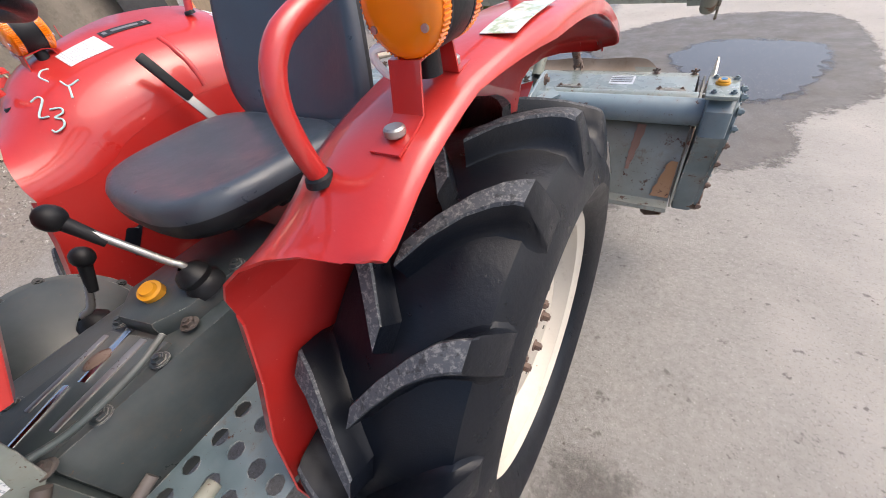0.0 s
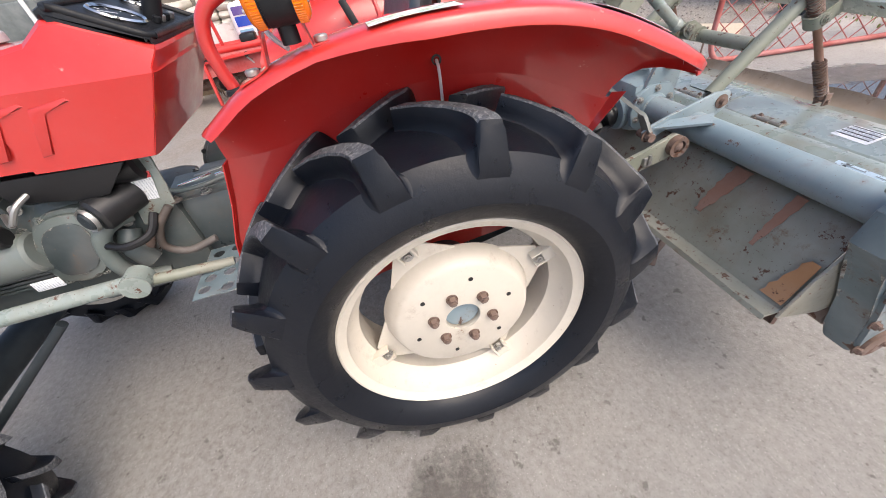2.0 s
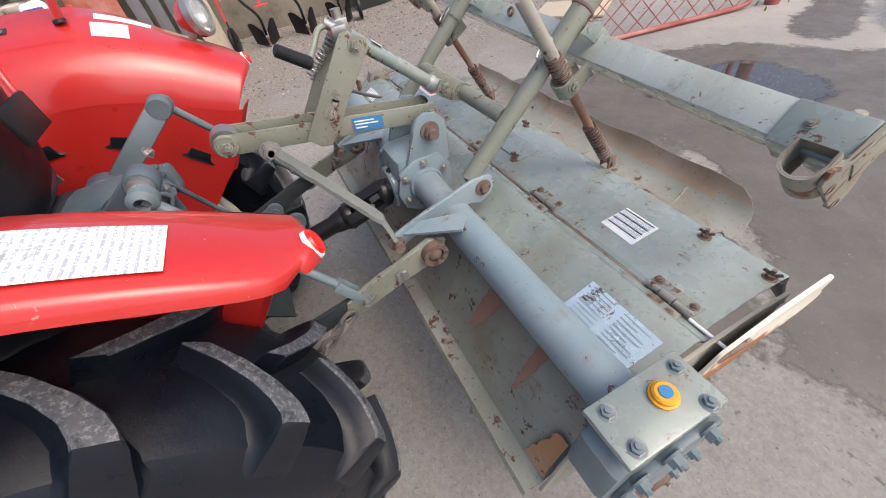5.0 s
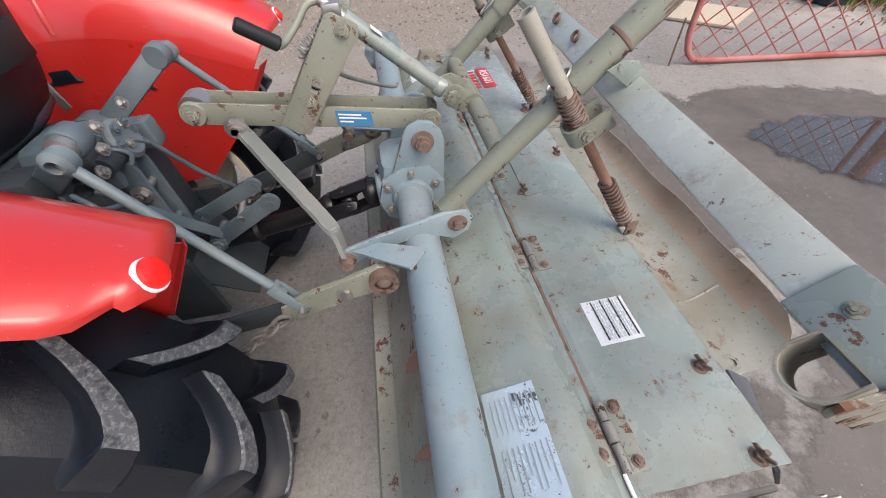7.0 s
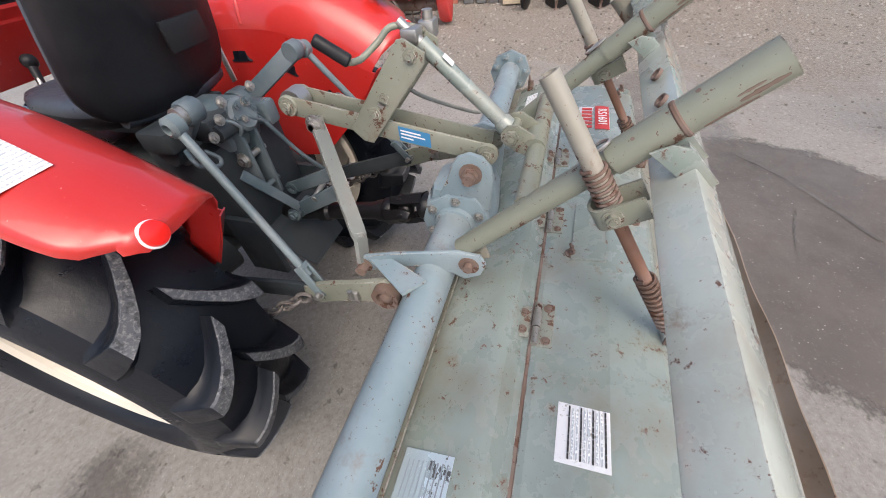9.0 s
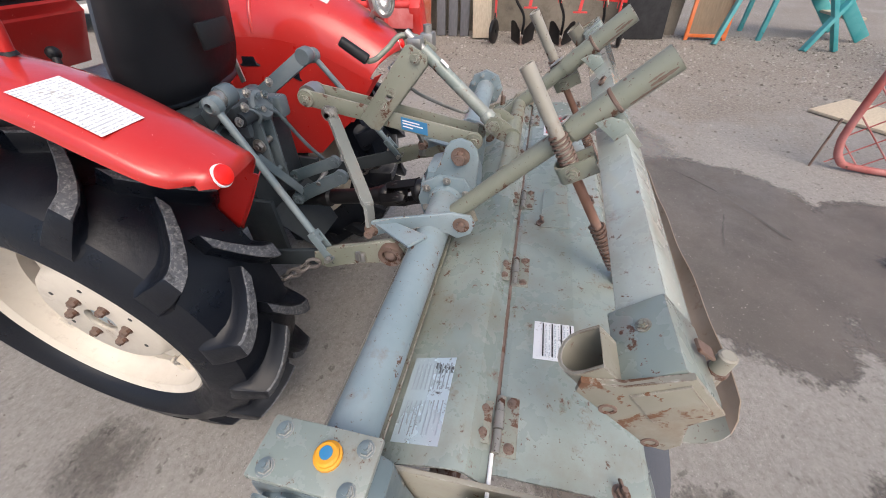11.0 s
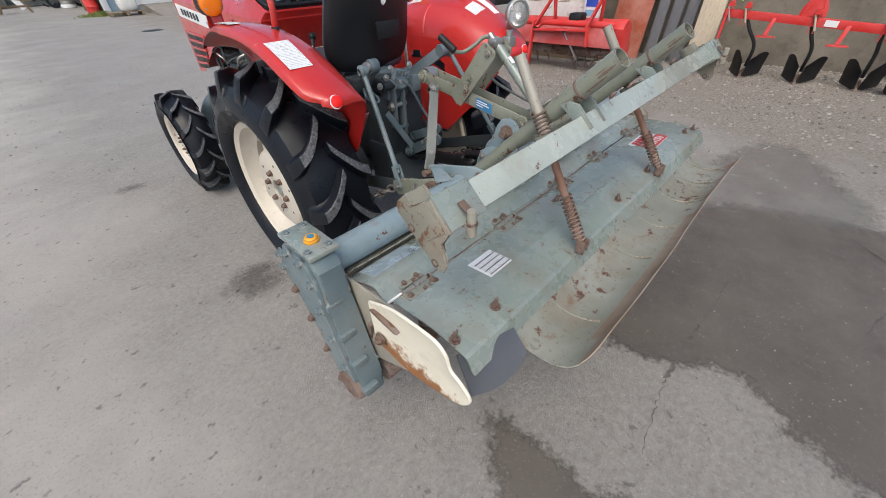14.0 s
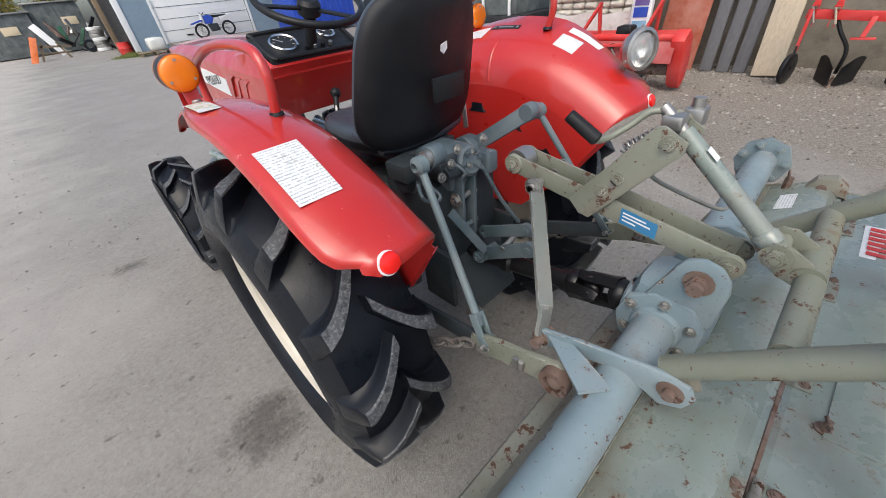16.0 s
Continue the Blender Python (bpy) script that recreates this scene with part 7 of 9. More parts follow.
flat_label("instruction_plate", [on_deck(-0.595, -0.947), on_deck(-0.600, -1.034), on_deck(-0.770, -1.035), on_deck(-0.765, -0.947)], M_PLATE, deck, "scuffed silver instruction plate", 0.004)
for i in range(9):
    for x0, x1 in ((-0.612, -0.668), (-0.69, -0.752 + 0.02 * (i % 3 == 1))):
        bm = B()
        y = -0.957 - 0.0085 * i
        sheet(bm, [[on_deck(x, y + d, 0.0055) for d in (-0.0011, 0.0011)] for x in (x0, (x0 + x1) / 2, x1)], 0.0006)
        part("print_bar", bm, M_PRINTGREY, deck)
flat_label("paper_label", [on_deck(0.80, -0.975), on_deck(0.80, -1.015), on_deck(0.69, -1.015), on_deck(0.69, -0.975)], M_LABEL, deck, "small grey paper label", 0.004)
lab = flat_label("model_label", [on_lid(0.51, -1.18), on_lid(0.51, -1.285), on_lid(0.69, -1.285), on_lid(0.69, -1.18)], M_STICKER, lid, "red and white model label", 0.004)
bm = B()
sheet(bm, [[on_lid(x, y, 0.006) for y in (-1.236, -1.262, -1.283)] for x in (0.513, 0.60, 0.687)], 0.001)
part("red_field", bm, M_REDPRINT, lab)
words("model_letters", "RS1601", 0.043, Matrix.Translation(on_lid(0.60, -1.259, 0.0075)) @ Matrix.Rotation(radians(180), 4, "Z"), M_WHITE, lab)
for i in range(6):
    bm = B()
    box(bm, on_lid(0.532 + 0.027 * i, -1.208, 0.006), (0.017, 0.036, 0.001), None)
    part("print_bar", bm, M_REDPRINT, lab)

# rear crossbeam on the support tubes
bm = B()
BL, BR = V((-0.775, -1.280, 1.004)), V((0.735, -1.320, 1.056))
bar(bm, BL, BR, 0.060, 0.060, (0, 0.71, 0.70), 0.003)
beam = part("crossbeam", bm, M_BEAM, tiller, "grey-green square crossbeam")
for s, c in ((-1, BL), (1, BR)):
    bm = B()
    prism(bm, [c + V((s * 0.006, y, z)) for y, z in ((0.087, -0.011), (0.086, 0.01), (0.046, 0.014), (-0.004, 0.049), (-0.05, -0.003), (-0.027, -0.034), (-0.040, -0.078), (-0.03, -0.1), (-0.01, -0.098))], (0.007, 0, 0), 0.002)
    ep = part("end_plate", bm, M_BITTEN, beam, "olive end plate with rusty holes")
    for y, z in ((0.05, -0.032), (-0.009, -0.086)):
        bm = B()
        pipe(bm, c + V((s * 0.002, y, z)), c + V((s * 0.0108, y, z)), 0.0095, 0.006, 14)
        part("plate_hole", bm, M_RUST, ep)
    bm = B()
    prism(bm, [c + V((s * 0.0105, y, z)) for y, z in ((0.038, 0.003), (-0.004, 0.038), (-0.04, -0.003), (0.004, -0.038))], (0.003, 0, 0), 0.001)
    part("beam_end", bm, M_BITTEN, ep, "rusty square beam end")
    bm = B()
    cyl(bm, c + V((-s * 0.041, -0.056, -0.028)), c + V((-s * 0.041, -0.056, 0.026)), 0.009, seg=16, bevel=0.002)
    bar(bm, c + V((-s * 0.041, -0.03, -0.006)), c + V((-s * 0.041, -0.055, -0.006)), 0.02, 0.012, (0, 0, 1), 0.002)
    ro = part("pin_roller", bm, M_RUSTPAINT, ep, "rusty pin roller")
    bm = B()
    cyl(bm, c + V((-s * 0.041, -0.056, -0.004)), c + V((-s * 0.041, -0.056, 0.002)), 0.0108, seg=16)
    bar(bm, c + V((-s * 0.045, -0.026, 0.03)), c + V((-s * 0.045, -0.045, 0.018)), 0.016, 0.004, (0, 0, 1), 0.001)
    part("roller_ring", bm, M_RUST, ro)
    # D-shaped socket on the front face
    bm = B()
    ax, fw = V((0, 0.69, 0.72)), V((0, 0.72, -0.69))
    o = c + V((-s * 0.024, 0.075, -0.006)) - fw * 0.03
    shape = [(-0.026, 0.0), (-0.027, 0.022)] + [(-0.027 * math.cos(k * math.pi / 8), 0.026 + 0.026 * math.sin(k * math.pi / 8)) for k in range(9)] + [(0.027, 0.022), (0.026, 0.0)]
    outer = [V((p, 0, 0)) + fw * q for p, q in shape]
    inner = [V((p * 0.86, 0, 0)) + fw * (q * 0.9 + 0.0005) for p, q in shape]
    r4 = [[bm.verts.new(o + q + ax * h) for q in ring] for ring, h in ((outer, -0.065), (outer, 0.022), (inner, 0.022), (inner, -0.065))]
    for g, h in zip(r4, r4[1:] + r4[:1]):
        for k in range(len(shape)):
            k2 = (k + 1) % len(shape)
            bm.faces.new((g[k], g[k2], h[k2], h[k]))
    part("stand_socket", bm, M_BITTEN, ep, "rusty D-shaped socket")
    bm = B()
    bar(bm, c + V((s * 0.002, 0, 0)), c + V((-s * 0.095, 0, 0)), 0.068, 0.072, (0, 0.71, 0.70), 0.003)
    part("end_sleeve", bm, M_GREEN, ep)
    bm = B()
    hexbolt(bm, c + V((-s * 0.06, 0.022, 0.029)), (0, 0.64, 0.77), 0.006, 0.004)
    part("socket_bolt", bm, M_OLIVE, ep)
for s in (-1, 1):
    hi = V((TX + s * (0.262 if s < 0 else 0.20), -1.345, 1.19))
    lo = V((TX + s * 0.252, -0.955, 0.808))
    q = lo.lerp(hi, 0.765)
    for o in (-0.034, 0.034):
        bm = B()
        prism(bm, [q + V((o, d[0], d[1])) for d in ((0.02, -0.022), (-0.005, -0.008), (-0.03, -0.012), (-0.075, -0.058), (-0.06, -0.074), (-0.03, -0.06))], (0.006, 0, 0), 0.002)
        part("beam_saddle", bm, M_GREEN, beam, "grey-green saddle plate")
for x in (-0.06, 0.05, 0.38):
    bm = B()
    q = BL.lerp(BR, (x - BL.x) / (BR.x - BL.x)) + V((0, 0.0195, 0.0265))
    pipe(bm, q + V((0, 0.0, 0.004)), q + V((0, 0.006, 0.0075)), 0.012, 0.008, 14)
    part("beam_hole", bm, M_RUST, beam)

# spring rods
for s, top, foot in ((-1, V((-0.258, -1.092, 1.172)), V((-0.288, -1.375, 0.712))), (1, V((0.262, -1.085, 1.182)), V((0.338, -1.37, 0.712)))):
    d = (foot - top).normalized()
    L = (foot - top).length
    pin = top + d * L * 0.40
    rod = thing("spring_rod", foot, "rusty spring rod on the tiller lid", "rod", "spring rods of the tiller")
    bm = B()
    pipe(bm, top, top + d * L * 0.40, 0.0145, 0.010, 18)
    part("upper_tube", bm, M_PALETUBE, rod, "pale worn steel tube")
    bm = B()
    cyl(bm, top + d * L * 0.36, foot - d * 0.01, 0.0105, seg=14)
    part("shaft", bm, M_STREAK, rod, "orange-brown rusty shaft")
    bm = B()
    coil(bm, top + d * L * 0.27, top + d * L * 0.40, 0.0172, 0.003, 7)
    part("spring", bm, M_RUST, rod, "brown coil spring")
    bm = B()
    coil(bm, top + d * L * 0.70, top + d * L * 0.96, 0.0155, 0.0032, 12)
    part("spring", bm, M_RUST, rod, "rusty coil spring")
    bm = B()
    bar(bm, foot + V((-0.014, 0, 0.025)), foot + V((-0.014, 0, -0.015)), 0.006, 0.026, (0, 1, 0))
    bar(bm, foot + V((0.014, 0, 0.025)), foot + V((0.014, 0, -0.015)), 0.006, 0.026, (0, 1, 0))
    cyl(bm, foot + V((-0.024, 0, 0)), foot + V((0.024, 0, 0)), 0.006, seg=10)
    part("clevis_foot", bm, M_RUST, rod)
    bm = B()
    q = pin + d * 0.01
    back = d.cross(V((1, 0, 0))).normalized()
    bend = [(-0.023, -0.05), (-0.023, -0.01), (-0.023, 0.012)] + [(0.023 * math.cos(t), 0.012 + 0.017 * math.sin(t)) for t in (math.pi - math.pi * k / 8 for k in range(1, 8))] + [(0.023, 0.012), (0.023, -0.01), (0.023, -0.05)]
    sheet(bm, [[q + V((a, 0, 0)) - back * b + d * g for g in (-0.019, 0.019)] for a, b in bend], 0.005)
    clamp = part("rod_clamp", bm, M_OLIVE, rod, "olive U-shaped clamp")
    for o in (-1, 1):
        bm = B()
        hexbolt(bm, q + V((o * 0.026, 0, 0)), (o, 0, 0), 0.011, 0.008)
        part("clamp_bolt", bm, M_OLIVE, clamp)

# ---- wet ground ----
def wet_material(name, base, lo, hi, soft, speck, strength=1.0, rough=0.35):
    """A damp film on the ground, thinning out towards its edge."""
    m, nt, p = mat_new(name)
    col = mix(nt, noise_fac(nt, "world", 3.0, 6, 0.7, 0.35, 0.7), base, tuple(c * 1.5 for c in base))
    col = mix(nt, noise_fac(nt, "world", 90.0, 4, 0.8, 0.60, 0.66, 0.0, 0.8), col, (0.27, 0.255, 0.235))
    nt.links.new(col, p.inputs["Base Color"])
    nt.links.new(noise_fac(nt, "world", 5.0, 5, 0.7, 0.35, 0.7, lo, hi), p.inputs["Roughness"])
    bump(nt, noise_fac(nt, "world", 80.0, 6, 0.8), rough, 0.006, p)
    at = nt.nodes.new("ShaderNodeAttribute")
    at.attribute_name = "depth"
    s1 = nt.nodes.new("ShaderNodeMath")
    s1.operation = "ADD"
    nt.links.new(at.outputs["Fac"], s1.inputs[0])
    nt.links.new(noise_fac(nt, "world", 7.0, 8, 0.72, 0.2, 0.8, -0.11, 0.11), s1.inputs[1])
    s2 = nt.nodes.new("ShaderNodeMath")
    s2.operation = "ADD"
    nt.links.new(s1.outputs[0], s2.inputs[0])
    nt.links.new(noise_fac(nt, "world", 60.0, 5, 0.75, 0.2, 0.8, -speck, speck), s2.inputs[1])
    r = nt.nodes.new("ShaderNodeMapRange")
    r.inputs["From Min"].default_value, r.inputs["From Max"].default_value = -soft, soft
    r.inputs["To Max"].default_value = strength
    nt.links.new(s2.outputs[0], r.inputs["Value"])
    mixer = nt.nodes.new("ShaderNodeMixShader")
    clear = nt.nodes.new("ShaderNodeBsdfTransparent")
    nt.links.new(r.outputs["Result"], mixer.inputs["Fac"])
    nt.links.new(clear.outputs[0], mixer.inputs[1])
    nt.links.new(p.outputs[0], mixer.inputs[2])
    nt.links.new(mixer.outputs[0], nt.nodes["Material Output"].inputs["Surface"])
    return m


M_WET = wet_material("wet_concrete", (0.105, 0.092, 0.08), 0.28, 0.6, 0.035, 0.03, 0.85)
M_OIL = wet_material("oily_concrete", (0.085, 0.076, 0.066), 0.45, 0.8, 0.06, 0.07, 0.5)
M_WATER = wet_material("puddle_water", (0.04, 0.036, 0.032), 0.0, 0.02, 0.03, 0.01, 1.0, 0.004)
M_SHEEN = wet_material("thin_water_film", (0.19, 0.18, 0.168), 0.06, 0.3, 0.08, 0.03, 0.75)
wp = M_WATER.node_tree.nodes["Principled BSDF"]
for link in list(wp.inputs["Normal"].links):
    M_WATER.node_tree.links.remove(link)
wp.inputs["IOR"].default_value = 1.6


def blot(name, outlines, z, material, label, cell=0.04, category="puddle"):
    """A flat film inside the outlines; it knows how far each point lies from the edge."""
    polys = [np.array([(q.x, q.y) for q in curve_points([(x, y, 0) for x, y in o] + [(*o[0], 0)], 5)[:-1]]) for o in outlines]
    pts = np.vstack(polys)
    lo, hi = pts.min(0) - 0.3, pts.max(0) + 0.3
    nx, ny = int((hi[0] - lo[0]) / cell) + 1, int((hi[1] - lo[1]) / cell) + 1
    X, Y = np.meshgrid(lo[0] + cell * np.arange(nx), lo[1] + cell * np.arange(ny), indexing="ij")
    depth = np.full(X.shape, -9.0)
    for o in polys:
        a, b = o, np.roll(o, -1, 0)
        d = np.full(X.shape, 9.0)
        inside = np.zeros(X.shape, bool)
        for (ax, ay), (bx, by) in zip(a, b):
            ex, ey = bx - ax, by - ay
            t = np.clip(((X - ax) * ex + (Y - ay) * ey) / (ex * ex + ey * ey + 1e-9), 0, 1)
            d = np.minimum(d, np.hypot(X - ax - t * ex, Y - ay - t * ey))
            if abs(ey) > 1e-9:
                inside ^= ((ay > Y) != (by > Y)) & (X < ex * (Y - ay) / ey + ax)
        depth = np.maximum(depth, np.where(inside, d, -d))
    keep = depth > -0.26
    index = -np.ones(X.shape, int)
    index[keep] = np.arange(keep.sum())
    verts = np.column_stack((X[keep], Y[keep], np.full(keep.sum(), z)))
    faces = []
    for i in range(nx - 1):
        for j in range(ny - 1):
            q = (index[i, j], index[i + 1, j], index[i + 1, j + 1], index[i, j + 1])
            if min(q) >= 0:
                faces.append(tuple(int(k) for k in q))
    me = bpy.data.meshes.new(name)
    me.from_pydata([tuple(v) for v in verts.tolist()], [], faces)
    attr = me.attributes.new("depth", "FLOAT", "POINT")
    attr.data.foreach_set("value", depth[keep].astype(np.float32))
    me.materials.append(material)
    return tagged(new(name, me), label, category, kind="structure")


WETS = [
    [(1.7, -1.45), (1.95, -2.15), (1.55, -2.9), (0.6, -2.75), (0.05, -2.45), (0.12, -2.15), (0.26, -1.9), (0.1, -1.45), (0.7, -1.25)],
    [(-0.53, -1.27), (-0.68, -1.40), (-0.76, -1.6), (-0.62, -2.0), (-0.49, -1.9), (-0.5, -1.65)],
    [(-0.83, -1.75), (-1.35, -2.05), (-1.45, -2.6), (-1.95, -3.3), (-1.9, -5.2), (-0.6, -5.4), (0.3, -4.6), (1.1, -4.2), (1.5, -3.2), (0.9, -2.6), (0.1, -2.65), (-0.5, -2.2)],
    [(2.05, -12.06), (2.29, -11.18), (2.31, -10.15), (1.63, -7.86), (1.3, -6.16), (1.05, -4.94), (0.71, -4.64), (0.59, -4.93), (0.94, -5.85), (1.2, -7.1), (1.44, -8.52), (1.84, -10.2)],
    [(0.61, -7.81), (0.65, -8.73), (0.24, -8.57), (0.48, -8.36)],
]
blot("wet_patch", WETS, 0.003, M_WET, "dark damp stain on the concrete", 0.05)
blot("puddle", [[(0.87, -3.02), (0.98, -3.4), (0.78, -3.95), (0.25, -3.95), (0.08, -3.6), (0.3, -3.3), (0.52, -3.12)], [(-0.5, -3.9), (-0.72, -3.38), (-1.17, -2.86), (-1.56, -3.26), (-1.7, -4.2), (-0.9, -4.4)]], 0.007, M_WATER, "shallow puddle mirroring the sky", 0.04)
blot("damp_film", [[(1.2, -1.2), (2.0, -1.3), (2.9, -1.45), (3.1, -1.75), (2.5, -2.1), (2.0, -2.25), (1.85, -2.05), (1.75, -1.6), (1.4, -1.35)], [(0.76, -5.44), (0.84, -6.29), (0.76, -7.28), (0.48, -7.51), (0.43, -6.31), (0.38, -5.43), (0.41, -5.05)]], 0.0045, M_SHEEN, "thin shining film of water on the concrete", 0.05)
blot("oil_stain", [[(-0.80, 0.33), (-0.90, 0.25), (-0.92, 0.14), (-0.87, 0.06), (-0.78, 0.04), (-0.71, 0.12), (-0.71, 0.26)]], 0.003, M_OIL, "dark oil stain on the concrete", 0.02, "stain")
blot("oil_stain", [[(-1.03, 2.17), (-1.10, 2.11), (-1.02, 2.07), (-0.97, 2.11)]], 0.003, M_OIL, "dark oil stain on the concrete", 0.02, "stain")

# cracks
def crack(points, seed, wide=0.006, wander=0.006):
    rng = random.Random(seed)
    pts = curve_points([(x, y, 0.0065) for x, y in points], 14)
    bm = B()
    rows = []
    for i, q in enumerate(pts):
        t = (pts[min(i + 1, len(pts) - 1)] - pts[max(i - 1, 0)]).normalized()
        s = V((-t.y, t.x, 0))
        q = q + s * rng.uniform(-wander, wander)
        w = wide * rng.uniform(0.25, 1.0)
        rows.append([bm.verts.new(q - s * w), bm.verts.new(q + s * w)])
    for a, b in zip(rows, rows[1:]):
        bm.faces.new((a[0], a[1], b[1], b[0]))
    return part("ground_crack", bm, M_CRACK, None, "jagged dark crack in the concrete", kind="structure", category="crack")


M_CRACK = paint("crack_dirt", (0.07, 0.062, 0.055), 0.95, 0.4)
crack([(0.45, -1.727), (0.25, -1.718), (0.056, -1.709)], 1, 0.009)
crack([(0.87, -1.752), (0.65, -1.742), (0.45, -1.727)], 6, 0.004)
crack([(0.056, -1.709), (-0.08, -1.722), (-0.3, -1.75)], 5, 0.002)
crack([(1.78, -2.15), (1.45, -2.42), (0.98, -2.65)], 2, 0.010, 0.004)
crack([(0.79, -2.267), (1.0, -2.31), (1.19, -2.377)], 3, 0.005)
crack([(-3.2, 1.6), (-2.2, 2.3), (-1.4, 2.5), (-0.6, 3.1), (0.2, 3.5)], 4, 0.0018)

# pebbles
rng = random.Random(3)
M_PEBBLE, pebble_nt, pebble_p = mat_new("pebbles")
pebble_tint = pebble_nt.nodes.new("ShaderNodeNewGeometry").outputs["Random Per Island"]
pebble_nt.links.new(mix(pebble_nt, pebble_tint, (0.12, 0.105, 0.09), (0.42, 0.395, 0.36)), pebble_p.inputs["Base Color"])
pebble_p.inputs["Roughness"].default_value = 0.85
bm = B()
verts, faces = [], []
for i in range(13000):
    if i >= 9000:
        x, y, r = 6.6 - 3.2 * rng.random() ** 1.6, rng.uniform(-6, 1.6), rng.uniform(0.005, 0.02)
    elif i < 900:
        x, y, r = rng.uniform(-2.6, 0.6), rng.uniform(-2.8, 2.6), rng.uniform(0.0015, 0.005)
    elif i < 2400:
        x, y, r = rng.uniform(2.2, 6.3), rng.uniform(-6, 1.5), rng.uniform(0.004, 0.016)
    elif i >= 3200:
        x, y, r = rng.uniform(0.2, 2.8), rng.uniform(-3.6, 0.2), rng.uniform(0.0015, 0.006)
    else:
        x, y, r = rng.uniform(-4.5, 1.0), rng.uniform(2.5, 9.0), rng.uniform(0.004, 0.014)
    k = len(verts)
    a0 = rng.uniform(0, 6.28)
    for j in range(5):
        a = a0 + j * 1.2566
        q = r * rng.uniform(0.7, 1.2)
        verts.append((x + q * math.cos(a), y + q * math.sin(a), 0.001))
    for j in range(5):
        a = a0 + j * 1.2566 + 0.4
        q = r * rng.uniform(0.4, 0.75)
        verts.append((x + q * math.cos(a), y + q * math.sin(a), r * rng.uniform(0.5, 0.9)))
    for j in range(5):
        faces.append((k + j, k + (j + 1) % 5, k + 5 + (j + 1) % 5, k + 5 + j))
    faces.append(tuple(k + 5 + j for j in range(5)))
me = bpy.data.meshes.new("pebbles")
me.from_pydata(verts, [], faces)
me.materials.append(M_PEBBLE)
tagged(new("pebbles", me), "loose pebbles and grit on the yard", "gravel", kind="stuff")

# ---- the yard round the tractor ----
def stucco(name, base, dark, bump_size=0.004):
    m, nt, p = mat_new(name)
    col = mix(nt, noise_fac(nt, "world", 0.9, 6, 0.65, 0.35, 0.7), base, dark)
    col = mix(nt, noise_fac(nt, "world", 6.0, 6, 0.7, 0.5, 0.75, 0.0, 0.6), col, tuple(c * 0.75 for c in dark))
    col = mix(nt, noise_fac(nt, "world", 45.0, 5, 0.7, 0.55, 0.75, 0.0, 0.4), col, tuple(min(1, c * 1.25) for c in base))
    nt.links.new(col, p.inputs["Base Color"])
    p.inputs["Roughness"].default_value = 0.9
    bump(nt, noise_fac(nt, "world", 60.0, 6, 0.8), 0.5, bump_size, p)
    return m


def timber(name, base, rough=0.75):
    m, nt, p = mat_new(name)
    t = node(nt, "ShaderNodeTexNoise", Scale=5.0, Detail=6.0, Roughness=0.65)
    mp = nt.nodes.new("ShaderNodeMapping")
    mp.inputs["Scale"].default_value = (9.0, 9.0, 0.7)
    nt.links.new(coords(nt, "object"), mp.inputs["Vector"])
    nt.links.new(mp.outputs["Vector"], t.inputs["Vector"])
    col = mix(nt, t.outputs["Fac"], tuple(c * 0.6 for c in base), tuple(min(1, c * 1.35) for c in base))
    nt.links.new(col, p.inputs["Base Color"])
    p.inputs["Roughness"].default_value = rough
    bump(nt, t.outputs["Fac"], 0.3, 0.004, p)
    return m


M_STUCCO = stucco("beige_stucco", (0.25, 0.22, 0.178), (0.10, 0.088, 0.07))
M_BLUEWALL = stucco("blue_grey_render", (0.22, 0.30, 0.38), (0.19, 0.26, 0.33), 0.002)
M_GREYPLANK = timber("grey_plank", (0.13, 0.13, 0.14))
M_PALEPLANK = timber("pale_plank", (0.52, 0.44, 0.33))
M_OLDWOOD = timber("weathered_wood", (0.24, 0.18, 0.12))
M_ORANGE = paint("orange_paint", (0.75, 0.16, 0.02), 0.5, 0.3, 0.1)
M_TEAL = paint("teal_paint", (0.03, 0.34, 0.36), 0.45, 0.3, 0.12)
M_TINERED = paint("implement_red", (0.62, 0.018, 0.014), 0.4, 0.2, 0.04, 30.0)
M_RUSTRED = paint("red_brown_plate", (0.36, 0.075, 0.03), 0.65, 0.5, 0.3, 6.0)
# Near-black for real dark sheeting, and for shade given as colour.
M_BLACK_AND_SHADE = paint("black_sheet_and_shade", (0.014, 0.014, 0.016), 0.6, 0.04, 0.0, dirt=0.04)
M_SACK = paint("white_woven_sack", (0.56, 0.52, 0.45), 0.75, 0.5, 0.0, dirt=0.5)
M_FILM = paint("stretch_film", (0.66, 0.66, 0.63), 0.25, 0.2, 0.0, coat=0.4)
M_CARWHITE = paint("white_car_paint", (0.7, 0.7, 0.68), 0.25, 0.1, 0.0, coat=0.6)
M_DARKSHED = paint("grey_green_shed", (0.10, 0.12, 0.12), 0.7, 0.4, 0.1, 5.0)
M_DOORWHITE = paint("white_door_panel", (0.78, 0.79, 0.80), 0.5, 0.1, 0.0)
M_GATERED = paint("weathered_red_tube", (0.40, 0.085, 0.07), 0.6, 0.5, 0.3, 20.0)
M_BIKEBLUE = paint("blue_plastic", (0.01, 0.06, 0.45), 0.35, 0.1, 0.0)
M_GREENMACH = paint("green_machine", (0.02, 0.14, 0.07), 0.45, 0.3, 0.1)

